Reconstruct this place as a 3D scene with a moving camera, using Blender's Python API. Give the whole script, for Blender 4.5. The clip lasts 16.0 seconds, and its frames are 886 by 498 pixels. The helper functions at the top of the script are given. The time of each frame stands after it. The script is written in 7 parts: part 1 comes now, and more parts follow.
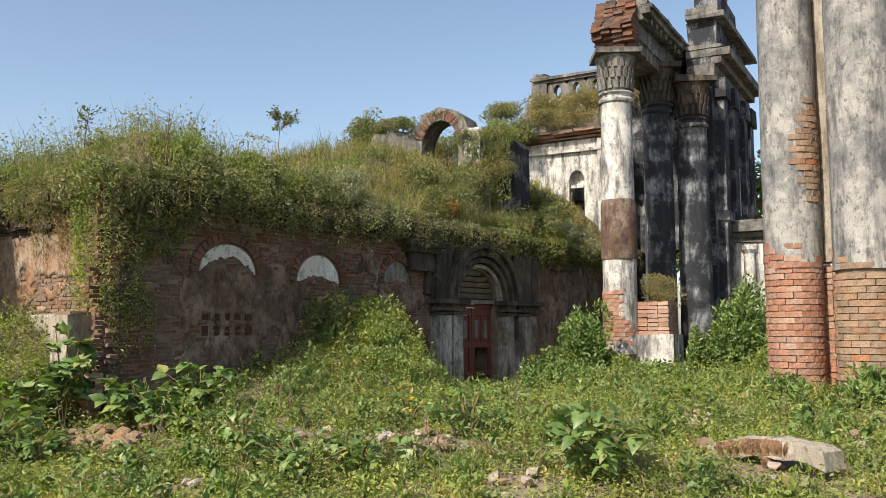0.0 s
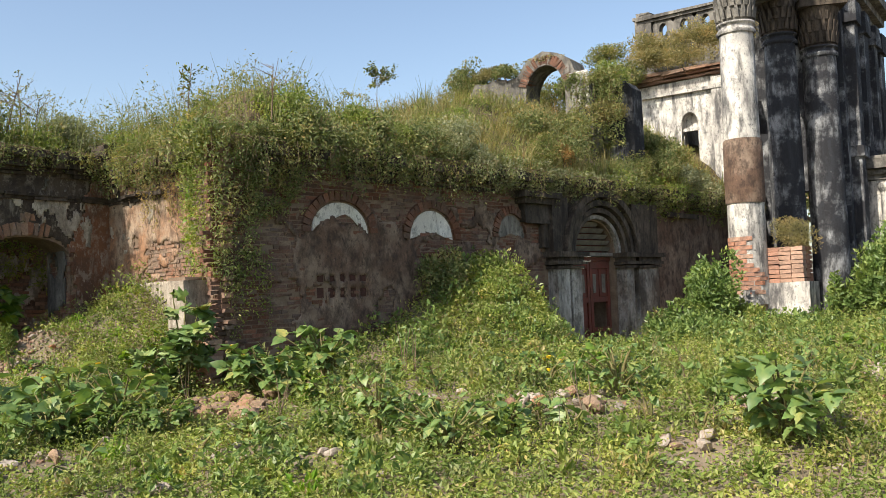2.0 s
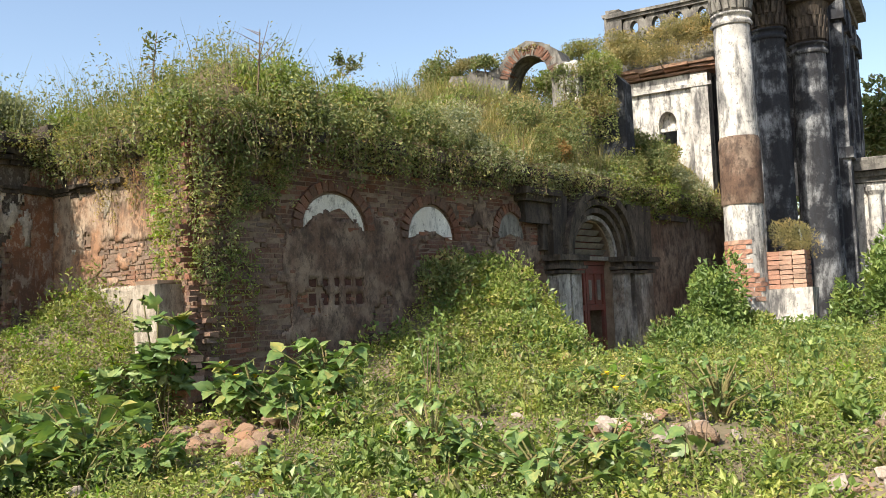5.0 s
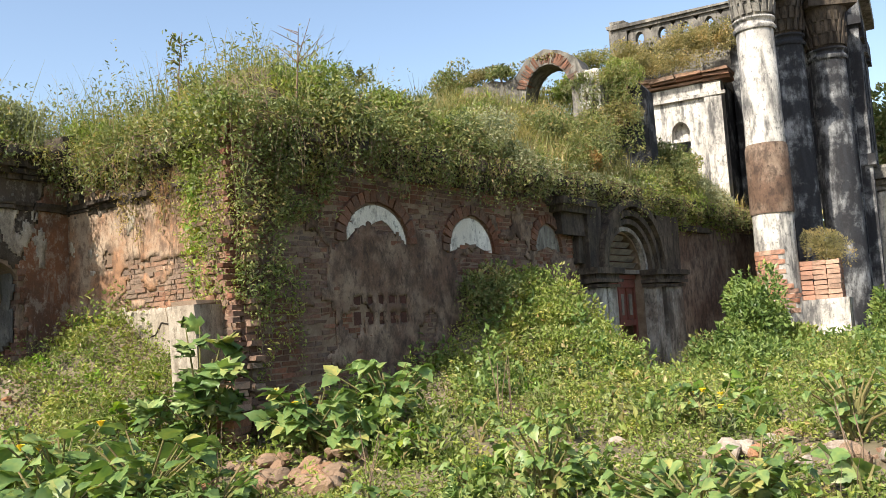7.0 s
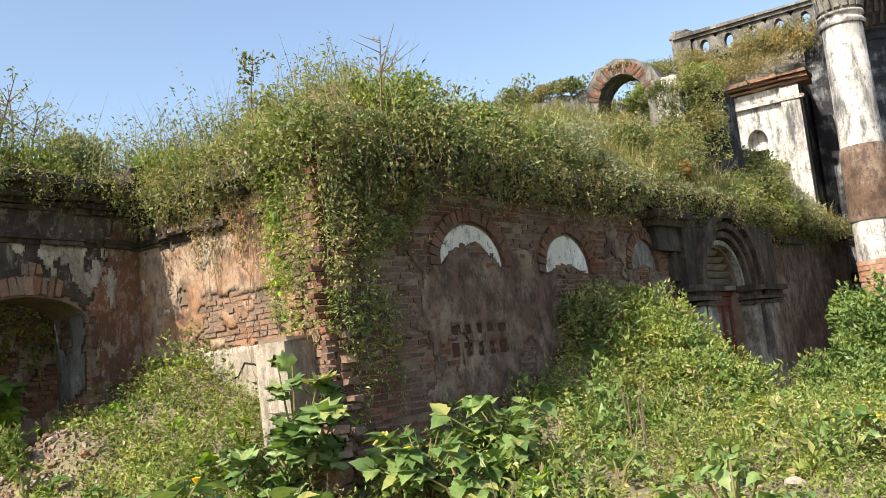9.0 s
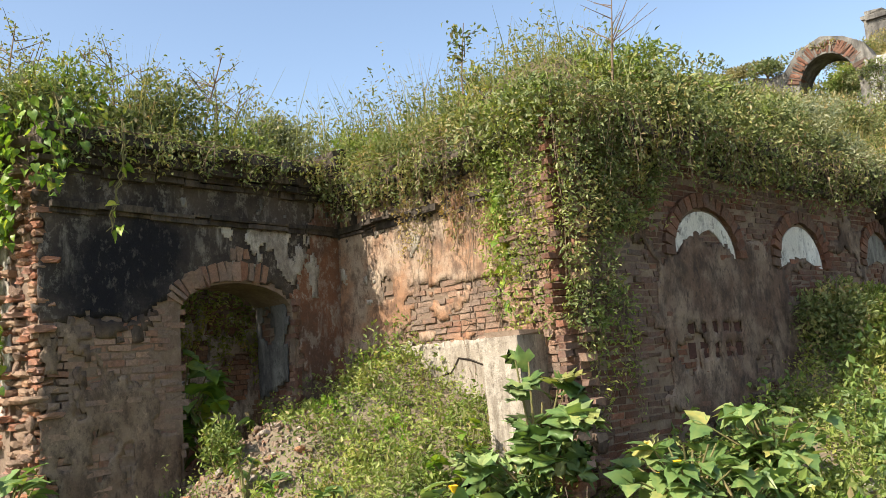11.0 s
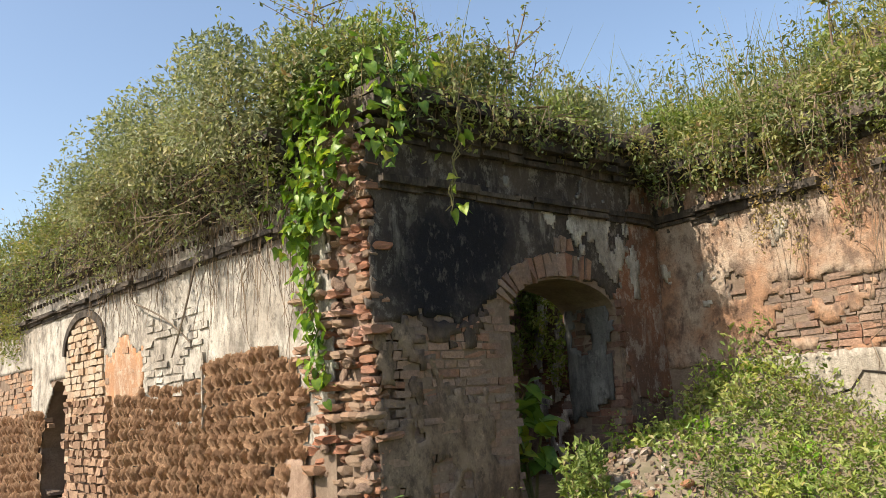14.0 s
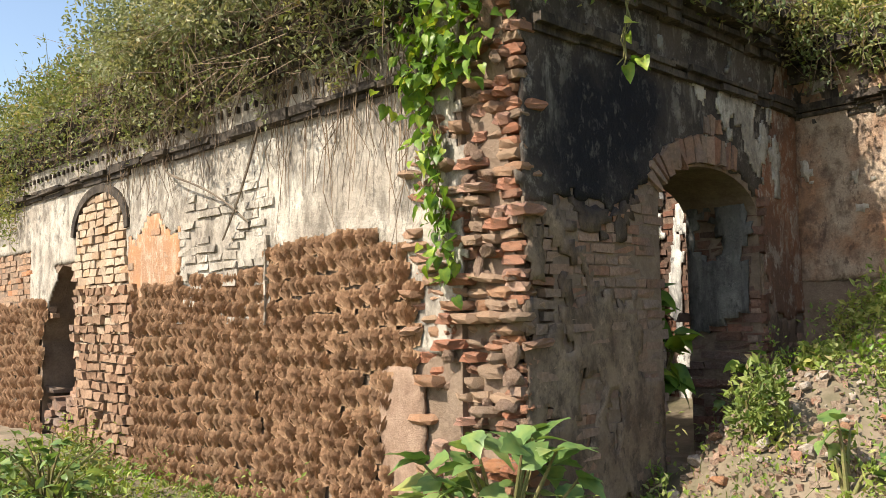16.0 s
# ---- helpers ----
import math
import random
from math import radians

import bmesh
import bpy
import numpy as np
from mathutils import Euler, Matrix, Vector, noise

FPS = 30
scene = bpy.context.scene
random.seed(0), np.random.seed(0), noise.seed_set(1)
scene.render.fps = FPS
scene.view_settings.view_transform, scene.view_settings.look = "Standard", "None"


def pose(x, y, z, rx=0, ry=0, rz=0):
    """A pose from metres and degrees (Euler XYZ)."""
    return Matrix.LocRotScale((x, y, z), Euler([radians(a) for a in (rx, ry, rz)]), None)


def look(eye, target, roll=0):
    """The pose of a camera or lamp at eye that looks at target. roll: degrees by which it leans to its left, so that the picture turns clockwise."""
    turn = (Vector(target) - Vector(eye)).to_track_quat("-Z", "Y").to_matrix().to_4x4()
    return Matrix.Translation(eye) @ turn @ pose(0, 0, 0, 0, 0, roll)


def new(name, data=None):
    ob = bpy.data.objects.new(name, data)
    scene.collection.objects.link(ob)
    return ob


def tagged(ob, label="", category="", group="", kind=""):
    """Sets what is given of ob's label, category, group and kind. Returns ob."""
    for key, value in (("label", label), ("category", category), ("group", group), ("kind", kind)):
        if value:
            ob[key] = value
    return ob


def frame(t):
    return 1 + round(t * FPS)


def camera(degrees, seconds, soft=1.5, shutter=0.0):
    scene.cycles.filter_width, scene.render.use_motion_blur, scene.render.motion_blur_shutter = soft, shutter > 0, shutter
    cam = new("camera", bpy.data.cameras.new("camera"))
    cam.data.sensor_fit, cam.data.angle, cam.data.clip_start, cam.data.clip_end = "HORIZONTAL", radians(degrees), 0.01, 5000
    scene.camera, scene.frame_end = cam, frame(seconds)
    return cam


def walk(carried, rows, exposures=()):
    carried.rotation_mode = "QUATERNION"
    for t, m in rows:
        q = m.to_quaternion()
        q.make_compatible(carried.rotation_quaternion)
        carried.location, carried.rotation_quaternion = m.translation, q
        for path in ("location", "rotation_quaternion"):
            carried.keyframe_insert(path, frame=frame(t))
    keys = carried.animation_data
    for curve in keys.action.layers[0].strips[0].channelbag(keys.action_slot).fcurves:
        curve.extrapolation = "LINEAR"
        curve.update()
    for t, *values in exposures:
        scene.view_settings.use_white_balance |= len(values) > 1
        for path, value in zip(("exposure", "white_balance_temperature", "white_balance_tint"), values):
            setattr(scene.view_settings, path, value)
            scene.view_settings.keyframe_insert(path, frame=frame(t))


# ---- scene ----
cam = camera(54.8, 16.0, soft=0.5)
METRES, EYE, TILT, LEAN, TURN = 10.0, 1.55, 0.0, 0.0, 0.0
EXPOSURES = [(0.0, 0.37, 6900, 10), (2.0, 0.54, 6900, 10), (7.0, 0.80, 6900, 10), (11.0, 0.87, 6900, 10), (14.5, 0.70, 6900, 10), (16.0, 0.80, 6900, 10)]
ROWS = [
    (0.0, 0.0, 0.0, 0.0, 0.02, 5.35, 0.17),
    (0.5, -0.0056, 0.0043, 0.0008, 1.83, 4.26, 0.54),
    (1.0, -0.0141, 0.0222, -0.0022, 3.82, 2.89, 1.83),
    (1.5, -0.0278, 0.0517, -0.0033, 5.35, 2.54, 1.96),
    (2.0, -0.0469, 0.076, -0.0075, 6.16, 2.93, 2.2),
    (2.5, -0.0729, 0.1013, -0.0044, 5.72, 3.2, 2.57),
    (3.0, -0.0849, 0.1321, -0.006, 5.32, 3.23, 3.68),
    (3.5, -0.1044, 0.1583, -0.0091, 5.14, 3.13, 3.49),
    (6.0, -0.2049, 0.2644, -0.0101, -1.24, 4.3, 2.56),
    (6.5, -0.2242, 0.2834, -0.0108, -0.9, 4.77, 3.25),
    (7.0, -0.2528, 0.2928, -0.0117, -0.49, 4.94, 3.7),
    (7.5, -0.278, 0.3063, -0.0096, 0.1, 5.13, 3.89),
    (8.0, -0.2913, 0.3329, -0.0078, -1.12, 5.7, 6.26),
    (10.5, -0.3688, 0.4192, -0.0062, 10.11, 8.34, 3.91),
    (11.0, -0.4043, 0.4376, -0.0015, 11.1, 8.0, 4.14),
    (11.5, -0.435, 0.458, -0.0014, 12.92, 8.24, 4.5),
    (12.0, -0.4736, 0.4737, -0.0021, 15.98, 9.04, 4.91),
    (12.5, -0.5127, 0.4831, -0.0028, 17.2, 9.57, 4.78),
    (13.0, -0.5416, 0.504, -0.003, 17.76, 9.51, 4.74),
    (13.5, -0.5742, 0.5188, 0.0016, 18.64, 9.7, 4.49),
    (14.0, -0.6147, 0.5277, 0.0029, 19.14, 10.22, 3.55),
    (14.5, -0.6464, 0.5477, -0.0002, 19.26, 10.38, 2.1),
    (15.0, -0.6778, 0.5697, -0.0007, 18.09, 8.99, -0.28),
    (15.5, -0.7158, 0.5879, 0.001, 16.64, 4.91, 0.83),
    (16.0, -0.7479, 0.6061, 0.0001, 16.44, 4.36, 0.97),
]
walk(cam, [(t, pose(0, 0, EYE, TILT, LEAN, TURN) @ pose(METRES * x, METRES * y, METRES * z, 90 + pitch, roll, yaw)) for t, x, y, z, yaw, pitch, roll in ROWS], EXPOSURES)

# ---- world, sun, exposure ----
SUN_AZ, SUN_EL = 228.0, 44.0
world = bpy.data.worlds.new("sky")
scene.world = world
world.use_nodes = True
wn = world.node_tree.nodes
sky = wn.new("ShaderNodeTexSky")
sky.sky_type = "NISHITA"
sky.sun_disc = False
sky.sun_elevation = radians(SUN_EL)
sky.sun_rotation = radians(90 - SUN_AZ)
sky.air_density, sky.dust_density, sky.ozone_density = 1.0, 1.6, 1.2
world.node_tree.links.new(sky.outputs[0], wn["Background"].inputs[0])
wn["Background"].inputs[1].default_value = 0.15
sun = new("sun", bpy.data.lights.new("sun", "SUN"))
sun.data.energy, sun.data.angle, sun.data.color = 4.7, radians(0.6), (1.0, 0.94, 0.84)
SUN_TO = Vector((-math.cos(radians(SUN_AZ)) * math.cos(radians(SUN_EL)), -math.sin(radians(SUN_AZ)) * math.cos(radians(SUN_EL)), -math.sin(radians(SUN_EL))))
sun.matrix_world = look((0, 0, 30), Vector((0, 0, 30)) + SUN_TO)

# ---- the plan: u runs along the dark wall, v along the sunlit walls ----
A0 = np.array((-8.3, 10.13))
UD = np.array((0.5, 0.866))
VD = np.array((0.866, -0.5))


def uv(u, v):
    return A0 + UD * u + VD * v


def to_uv(x, y):
    dx, dy = x - A0[0], y - A0[1]
    return dx * 0.5 + dy * 0.866, dx * 0.866 - dy * 0.5


rng = np.random.default_rng(7)


def waves(x, y, scale, seed=0, octaves=3):
    """Smooth uneven relief, about -1 to 1, from summed turned sines."""
    r = np.random.default_rng(seed)
    out, amp = 0.0, 1.0
    for o in range(octaves):
        for k in range(3):
            a, p, q = r.uniform(0, 6.28, 3)
            f = 2 ** o / scale * r.uniform(0.7, 1.4) * 6.28
            out = out + amp * np.sin(f * (x * np.cos(a) + y * np.sin(a)) + p + 1.3 * np.sin(0.6 * f * (y * np.cos(a) - x * np.sin(a)) + q)) / 3
        amp *= 0.5
    return out / 1.6


def smooth(a, b, x):
    k = np.clip((x - a) / (b - a), 0, 1)
    return k * k * (3 - 2 * k)


def ground_z(x, y):
    x, y = np.asarray(x, float), np.asarray(y, float)
    u, v = to_uv(x, y)
    z = 0.03 + 0.22 * smooth(3, 9.5, y) + 0.25 * smooth(9.5, 14, y) + 0.05 * waves(x, y, 3.0, 3)
    z = z - 0.10 * smooth(-2.2, 0.1, u) * smooth(0.5, -1.0, v)
    # rubble heap in the corner of the court
    d = np.maximum(3.1 - u, 0)
    heap = 1.62 * np.clip(1 - d / 3.3, 0, 1) ** 1.15 * smooth(-0.6, 0.9, v) * (1 - 0.30 * smooth(0.9, 1.9, v)) * (1 - 0.65 * smooth(2.1, 3.1, v))
    z = np.maximum(z, z * 0.3 + heap)
    z = z + 0.35 * np.exp(-((u - 1.6) / 0.7) ** 2 - ((v - 0.3) / 0.6) ** 2)
    # heap against the long wall
    w4 = v - (3.07 + 0.138 * (u - 2.4))
    lane = smooth(-0.6, 0.3, x) * smooth(2.8, 1.7, x) * smooth(10.8, 12.8, y)
    z = z + 1.22 * np.exp(-((u - 7.0) / np.where(u > 7.0, 0.95, 1.3)) ** 2) * np.clip(1 - np.maximum(w4, 0) / 3.2, 0, 1) ** 1.3 * (1 - lane)
    z = z + 0.25 * np.exp(-((u - 5.0) / 1.6) ** 2) * np.clip(1 - np.maximum(w4, 0) / 2.5, 0, 1)
    z = z + 0.3 * np.exp(-((u - 13.0) / 1.8) ** 2 - ((v - 6.3) / 1.5) ** 2)
    z = z - 0.22 * lane
    return z + 0.03 * waves(x, y, 0.7, 5)


def roof_z(u, v):
    w4 = 3.07 + 0.138 * (u - 2.4) - v
    edge = np.where(v < 0, np.where(u < 3.1, np.minimum(u, -v), np.hypot(u - 3.1, v)), np.minimum(u - 3.05, w4))
    z = 3.48 + 0.48 * smooth(0.0, 0.9, edge) + 0.30 * smooth(0.5, 4, edge) + 0.10 * waves(u, v, 1.6, 9)
    z = z + 0.35 * np.exp(-((u - 4.2) / 1.3) ** 2 - ((v - 2.2) / 1.0) ** 2)
    return z + 1.1 * smooth(6.0, 11.0, u) * smooth(0.2, 2.2, edge)


# ---- mesh helpers ----
def mesh_of(name, verts, faces):
    me = bpy.data.meshes.new(name)
    verts, faces = np.asarray(verts, np.float32), np.asarray(faces, np.int32)
    n, k = faces.shape
    me.vertices.add(len(verts))
    me.vertices.foreach_set("co", verts.ravel())
    me.loops.add(n * k)
    me.loops.foreach_set("vertex_index", faces.ravel())
    me.polygons.add(n)
    me.polygons.foreach_set("loop_start", np.arange(n, dtype=np.int32) * k)
    me.update(calc_edges=True)
    me.polygons.foreach_set("use_smooth", np.zeros(n, bool))
    return me


class Geo:
    """Gathers quads into one mesh."""

    def __init__(self):
        self.v, self.f, self.n = [], [], 0

    def add(self, verts, faces):
        verts = np.asarray(verts, float).reshape(-1, 3)
        self.v.append(verts)
        self.f.append(np.asarray(faces, int).reshape(-1, 4) + self.n)
        self.n += len(verts)
        return self

    def mesh(self, name):
        return mesh_of(name, np.concatenate(self.v), np.concatenate(self.f))


CUBE = np.array([(x, y, z) for z in (-0.5, 0.5) for y in (-0.5, 0.5) for x in (-0.5, 0.5)])
CUBE_F = np.array([(0, 2, 3, 1), (4, 5, 7, 6), (0, 1, 5, 4), (2, 6, 7, 3), (0, 4, 6, 2), (1, 3, 7, 5)])


def part(name, me, material, parent=None, label="", flat=True):
    if isinstance(me, Geo):
        me = me.mesh(name)
    elif isinstance(me, bmesh.types.BMesh):
        bm, me = me, bpy.data.meshes.new(name)
        bmesh.ops.recalc_face_normals(bm, faces=bm.faces)
        bm.to_mesh(me)
        bm.free()
    if material and not me.materials:
        me.materials.append(material)
    me.polygons.foreach_set("use_smooth", np.full(len(me.polygons), not flat))
    ob = new(name, me)
    if parent:
        ob.parent = parent
    if label:
        ob["label"] = label
    return ob


def thing(name, x, y, z, label, category, group="", turn=0.0, kind=""):
    ob = new(name)
    ob.matrix_basis = pose(x, y, z, 0, 0, turn)
    return tagged(ob, label, category, group, kind)


def box(geo, x0, x1, y0, y1, z0, z1, m=None, jit=0.0, r=rng):
    c = np.array(((x0 + x1) / 2, (y0 + y1) / 2, (z0 + z1) / 2)) + CUBE * np.array((x1 - x0, y1 - y0, z1 - z0))
    if jit:
        c = c + r.normal(0, jit, c.shape)
    geo.add(m(c) if m else c, CUBE_F)


def lathe(geo, profile, steps=28, cx=0.0, cy=0.0, wobble=0.0, squash=None):
    """A turned body from (radius, z) pairs."""
    a = np.linspace(0, 2 * np.pi, steps, endpoint=False)
    rows = []
    for k, (r, z) in enumerate(profile):
        rr = r * (1 + wobble * np.sin(3 * a + k) + wobble * np.cos(7 * a + 2 * k))
        rows.append(np.stack((cx + rr * np.cos(a), cy + rr * np.sin(a), np.full(steps, z)), 1))
    f = []
    for k in range(len(profile) - 1):
        for i in range(steps):
            j = (i + 1) % steps
            f.append((k * steps + i, k * steps + j, (k + 1) * steps + j, (k + 1) * steps + i))
    geo.add(np.concatenate(rows), f)


def tube(geo, pts, r0, r1, steps=5):
    pts = np.asarray(pts, float)
    n = len(pts)
    d = np.gradient(pts, axis=0)
    d /= np.linalg.norm(d, axis=1, keepdims=True) + 1e-9
    side = np.cross(d, (0.31, 0.2, 0.93))
    side /= np.linalg.norm(side, axis=1, keepdims=True) + 1e-9
    up = np.cross(side, d)
    rad = np.linspace(r0, r1, n)[:, None]
    a = np.linspace(0, 2 * np.pi, steps, endpoint=False)
    ring = [pts + rad * (np.cos(t) * side + np.sin(t) * up) for t in a]
    v = np.stack(ring, 1).reshape(-1, 3)
    f = [(k * steps + i, k * steps + (i + 1) % steps, (k + 1) * steps + (i + 1) % steps, (k + 1) * steps + i) for k in range(n - 1) for i in range(steps)]
    geo.add(v, f)


def leaf_quads(geo, base, length, way, width, r=rng, fold=0.18, face=None):
    """Folded kite leaves: one at each base, along way, turned roughly towards face (upwards if none)."""
    n = len(base)
    way = way / (np.linalg.norm(way, axis=1, keepdims=True) + 1e-9)
    side = np.cross(way, r.normal(0, 0.55, (n, 3)) + ((0, 0, 1) if face is None else face))
    side /= np.linalg.norm(side, axis=1, keepdims=True) + 1e-9
    nrm = np.cross(side, way)
    L, W = np.broadcast_to(length, n)[:, None], np.broadcast_to(width, n)[:, None]
    mid = base + way * L * 0.45
    v = np.stack((base, mid + side * W / 2 + nrm * W * fold, base + way * L - nrm * L * 0.12, mid - side * W / 2 + nrm * W * fold), 1)
    geo.add(v.reshape(-1, 3), np.arange(4 * n).reshape(n, 4))


def blades(geo, base, height, lean, width, r=rng):
    """Bent grass blades of two quads."""
    n = len(base)
    a = r.uniform(0, 6.283, n)
    side = np.stack((np.cos(a), np.sin(a), np.zeros(n)), 1) * np.broadcast_to(width, n)[:, None] / 2
    b = r.uniform(0, 6.283, n)
    bend = np.stack((np.cos(b), np.sin(b), np.zeros(n)), 1) * (np.broadcast_to(lean, n) * height)[:, None]
    up = np.zeros((n, 3))
    up[:, 2] = height
    m1, tip = base + up * 0.55 + bend * 0.3, base + up + bend
    v = np.stack((base - side, base + side, m1 + side * 0.8, m1 - side * 0.8, tip + side * 0.12, tip - side * 0.12), 1).reshape(-1, 3)
    k = np.arange(n)[:, None] * 6
    geo.add(v, np.concatenate((k + (0, 1, 2, 3), k + (3, 2, 4, 5))))


def mounds(geo, base, rad, high, n, size, r, ratio=0.5, rag=0.45):
    """Leafy plants with lobed heads: n leaves on the shell of each, facing outwards."""
    m = len(base)
    d = r.normal(0, 1, (m, n, 3))
    d[..., 2] = np.abs(d[..., 2]) * 1.1 - 0.25
    d /= np.linalg.norm(d, axis=2, keepdims=True)
    lobe = r.normal(0, 1, (m, 6, 3)) + (0, 0, 0.5)
    lobe /= np.linalg.norm(lobe, axis=2, keepdims=True)
    near = np.max(np.einsum("mnk,mlk->mnl", d, lobe), axis=2)
    k = (1 - rag + rag * 1.25 * np.clip(near, 0, 1) ** 5) * r.uniform(0.72, 1.06, (m, n))
    span = np.stack((rad, rad, high), 1)[:, None]
    p = (base[:, None] + d * k[..., None] * span).reshape(-1, 3)
    d = d.reshape(-1, 3)
    L = (np.asarray(size)[:, None] * r.uniform(0.6, 1.35, (m, n))).reshape(-1)
    leaf_quads(geo, p, L, d * 0.5 + r.normal(0, 0.55, d.shape) + (0, 0, 0.15), L * ratio, r, face=d * 0.9 + (0, 0, 0.25))


def tufts(geo, base, high, k, lean, width, r):
    """Grass tufts: k blades that fan out from each foot."""
    m = len(base)
    a = r.uniform(0, 6.283, (m, k))
    off = np.stack((np.cos(a), np.sin(a), np.zeros((m, k))), 2)
    h = (high[:, None] * r.uniform(0.55, 1.1, (m, k)))[..., None]
    b = base[:, None] + off * r.uniform(0, 0.07, (m, k, 1))
    out = off * h * (lean * r.uniform(0.2, 1.2, (m, k)))[..., None]
    side = np.stack((-np.sin(a), np.cos(a), np.zeros((m, k))), 2) * width / 2
    mid, tip = b + (0, 0, 0.62) * h + out * 0.35, b + (0, 0, 0.95) * h + out
    v = np.stack((b - side, b + side, mid + side * 0.8, mid - side * 0.8, tip + side * 0.15, tip - side * 0.15), 2).reshape(-1, 3)
    i = np.arange(m * k)[:, None] * 6
    geo.add(v, np.concatenate((i + (0, 1, 2, 3), i + (3, 2, 4, 5))))


def rand_dirs(n, up=0.3, r=rng):
    d = r.normal(0, 1, (n, 3))
    d[:, 2] = d[:, 2] * 0.6 + up
    return d


# ---- materials ----
def mat(name):
    m = bpy.data.materials.new(name)
    m.use_nodes = True
    nt = m.node_tree
    return m, nt, nt.nodes, nt.links, nt.nodes["Principled BSDF"]


def ramp(nt, src, stops):
    node = nt.nodes.new("ShaderNodeValToRGB")
    el = node.color_ramp.elements
    while len(el) < len(stops):
        el.new(0.5)
    for e, (p, c) in zip(el, stops):
        e.position = p
        e.color = (*c, 1) if len(c) == 3 else c
    nt.links.new(src, node.inputs[0])
    return node.outputs[0]


def noise_of(nt, scale, detail=4, rough=0.6, stretch=(1, 1, 1), shift=0.0):
    tc = nt.nodes.new("ShaderNodeTexCoord")
    mp = nt.nodes.new("ShaderNodeMapping")
    mp.inputs["Scale"].default_value = stretch
    mp.inputs["Location"].default_value = (shift, shift * 0.7, shift * 1.3)
    nt.links.new(tc.outputs["Object"], mp.inputs[0])
    n = nt.nodes.new("ShaderNodeTexNoise")
    n.inputs["Scale"].default_value, n.inputs["Detail"].default_value, n.inputs["Roughness"].default_value = scale, detail, rough
    nt.links.new(mp.outputs[0], n.inputs[0])
    return n.outputs[0]


def mixed(nt, fac, a, b, mode="MIX"):
    n = nt.nodes.new("ShaderNodeMix")
    n.data_type, n.blend_type = "RGBA", mode
    for s, val in ((0, fac), (6, a), (7, b)):
        if isinstance(val, (int, float)):
            n.inputs[s].default_value = val
        elif isinstance(val, tuple):
            n.inputs[s].default_value = (*val, 1)
        else:
            nt.links.new(val, n.inputs[s])
    return n.outputs[2]


def bump(nt, bsdf, height, strength=0.5, dist=0.02):
    b = nt.nodes.new("ShaderNodeBump")
    b.inputs["Strength"].default_value, b.inputs["Distance"].default_value = strength, dist
    nt.links.new(height, b.inputs["Height"])
    nt.links.new(b.outputs[0], bsdf.inputs["Normal"])


W1, W0 = (1, 1, 1), (0, 0, 0)


def weathered(name, base, other, stain, streak=0.5, stain_at=0.55, rough=0.9, shift=0.0, soft=0.08, scale=1.0, at=0.5, speck=0.75, soot=(), run_z=0.5):
    """Old lime plaster: two body colours in patches, dark streaks that run down, pits and grain."""
    m, nt, nd, ln, p = mat(name)
    big = noise_of(nt, 1.1 * scale, 5, 0.65, shift=shift)
    col = mixed(nt, ramp(nt, big, [(at - soft, W0), (at + soft, W1)]), base, other)
    run = noise_of(nt, 2.2 * scale, 6, 0.7, (2.2, 2.2, run_z), shift + 3)
    col = mixed(nt, ramp(nt, run, [(stain_at - soft, W0), (stain_at + soft, W1)]), col, mixed(nt, streak, col, stain))
    blot = noise_of(nt, 4.6 * scale, 9, 0.78, (1, 1, 0.75), shift + 15)
    col = mixed(nt, ramp(nt, blot, [(0.53, W0), (0.60, W1)]), col, mixed(nt, 0.5, col, stain))
    pale = noise_of(nt, 7.0 * scale, 8, 0.75, (1, 1, 0.7), shift + 27)
    col = mixed(nt, ramp(nt, pale, [(0.57, W0), (0.64, (0.5, 0.5, 0.5))]), col, mixed(nt, 1.0, col, (1.7, 1.65, 1.6), "MULTIPLY"))
    for cx, cy, cz, reach in soot:
        tc = nd.new("ShaderNodeTexCoord")
        far = nd.new("ShaderNodeVectorMath")
        far.operation = "DISTANCE"
        ln.new(tc.outputs["Object"], far.inputs[0])
        far.inputs[1].default_value = (cx, cy, cz)
        wob = nd.new("ShaderNodeMath")
        wob.operation = "MULTIPLY_ADD"
        ln.new(noise_of(nt, 2.4, 5, 0.7, shift=5), wob.inputs[0])
        wob.inputs[1].default_value = -0.6
        ln.new(far.outputs["Value"], wob.inputs[2])
        lift = nd.new("ShaderNodeMath")
        lift.operation = "ADD"
        ln.new(wob.outputs[0], lift.inputs[0])
        lift.inputs[1].default_value = 0.4
        col = mixed(nt, ramp(nt, lift.outputs[0], [(reach, (0.94, 0.94, 0.94)), (reach + 0.42, W0)]), col, (0.013, 0.013, 0.017))
    grit = noise_of(nt, 16, 5, 0.7, (1, 1, 0.6), shift + 9)
    col = mixed(nt, ramp(nt, grit, [(0.56, W0), (0.66, W1)]), col, mixed(nt, speck, col, stain))
    grain = noise_of(nt, 60, 4, 0.7)
    col = mixed(nt, 0.5, col, ramp(nt, grain, [(0.25, (0.55, 0.55, 0.55)), (0.75, (1.25, 1.25, 1.25))]), "MULTIPLY")
    ln.new(col, p.inputs["Base Color"])
    p.inputs["Roughness"].default_value = rough
    p.inputs["Specular IOR Level"].default_value = 0.2
    bump(nt, p, mixed(nt, 0.5, grit, grain), 0.6, 0.03)
    return m


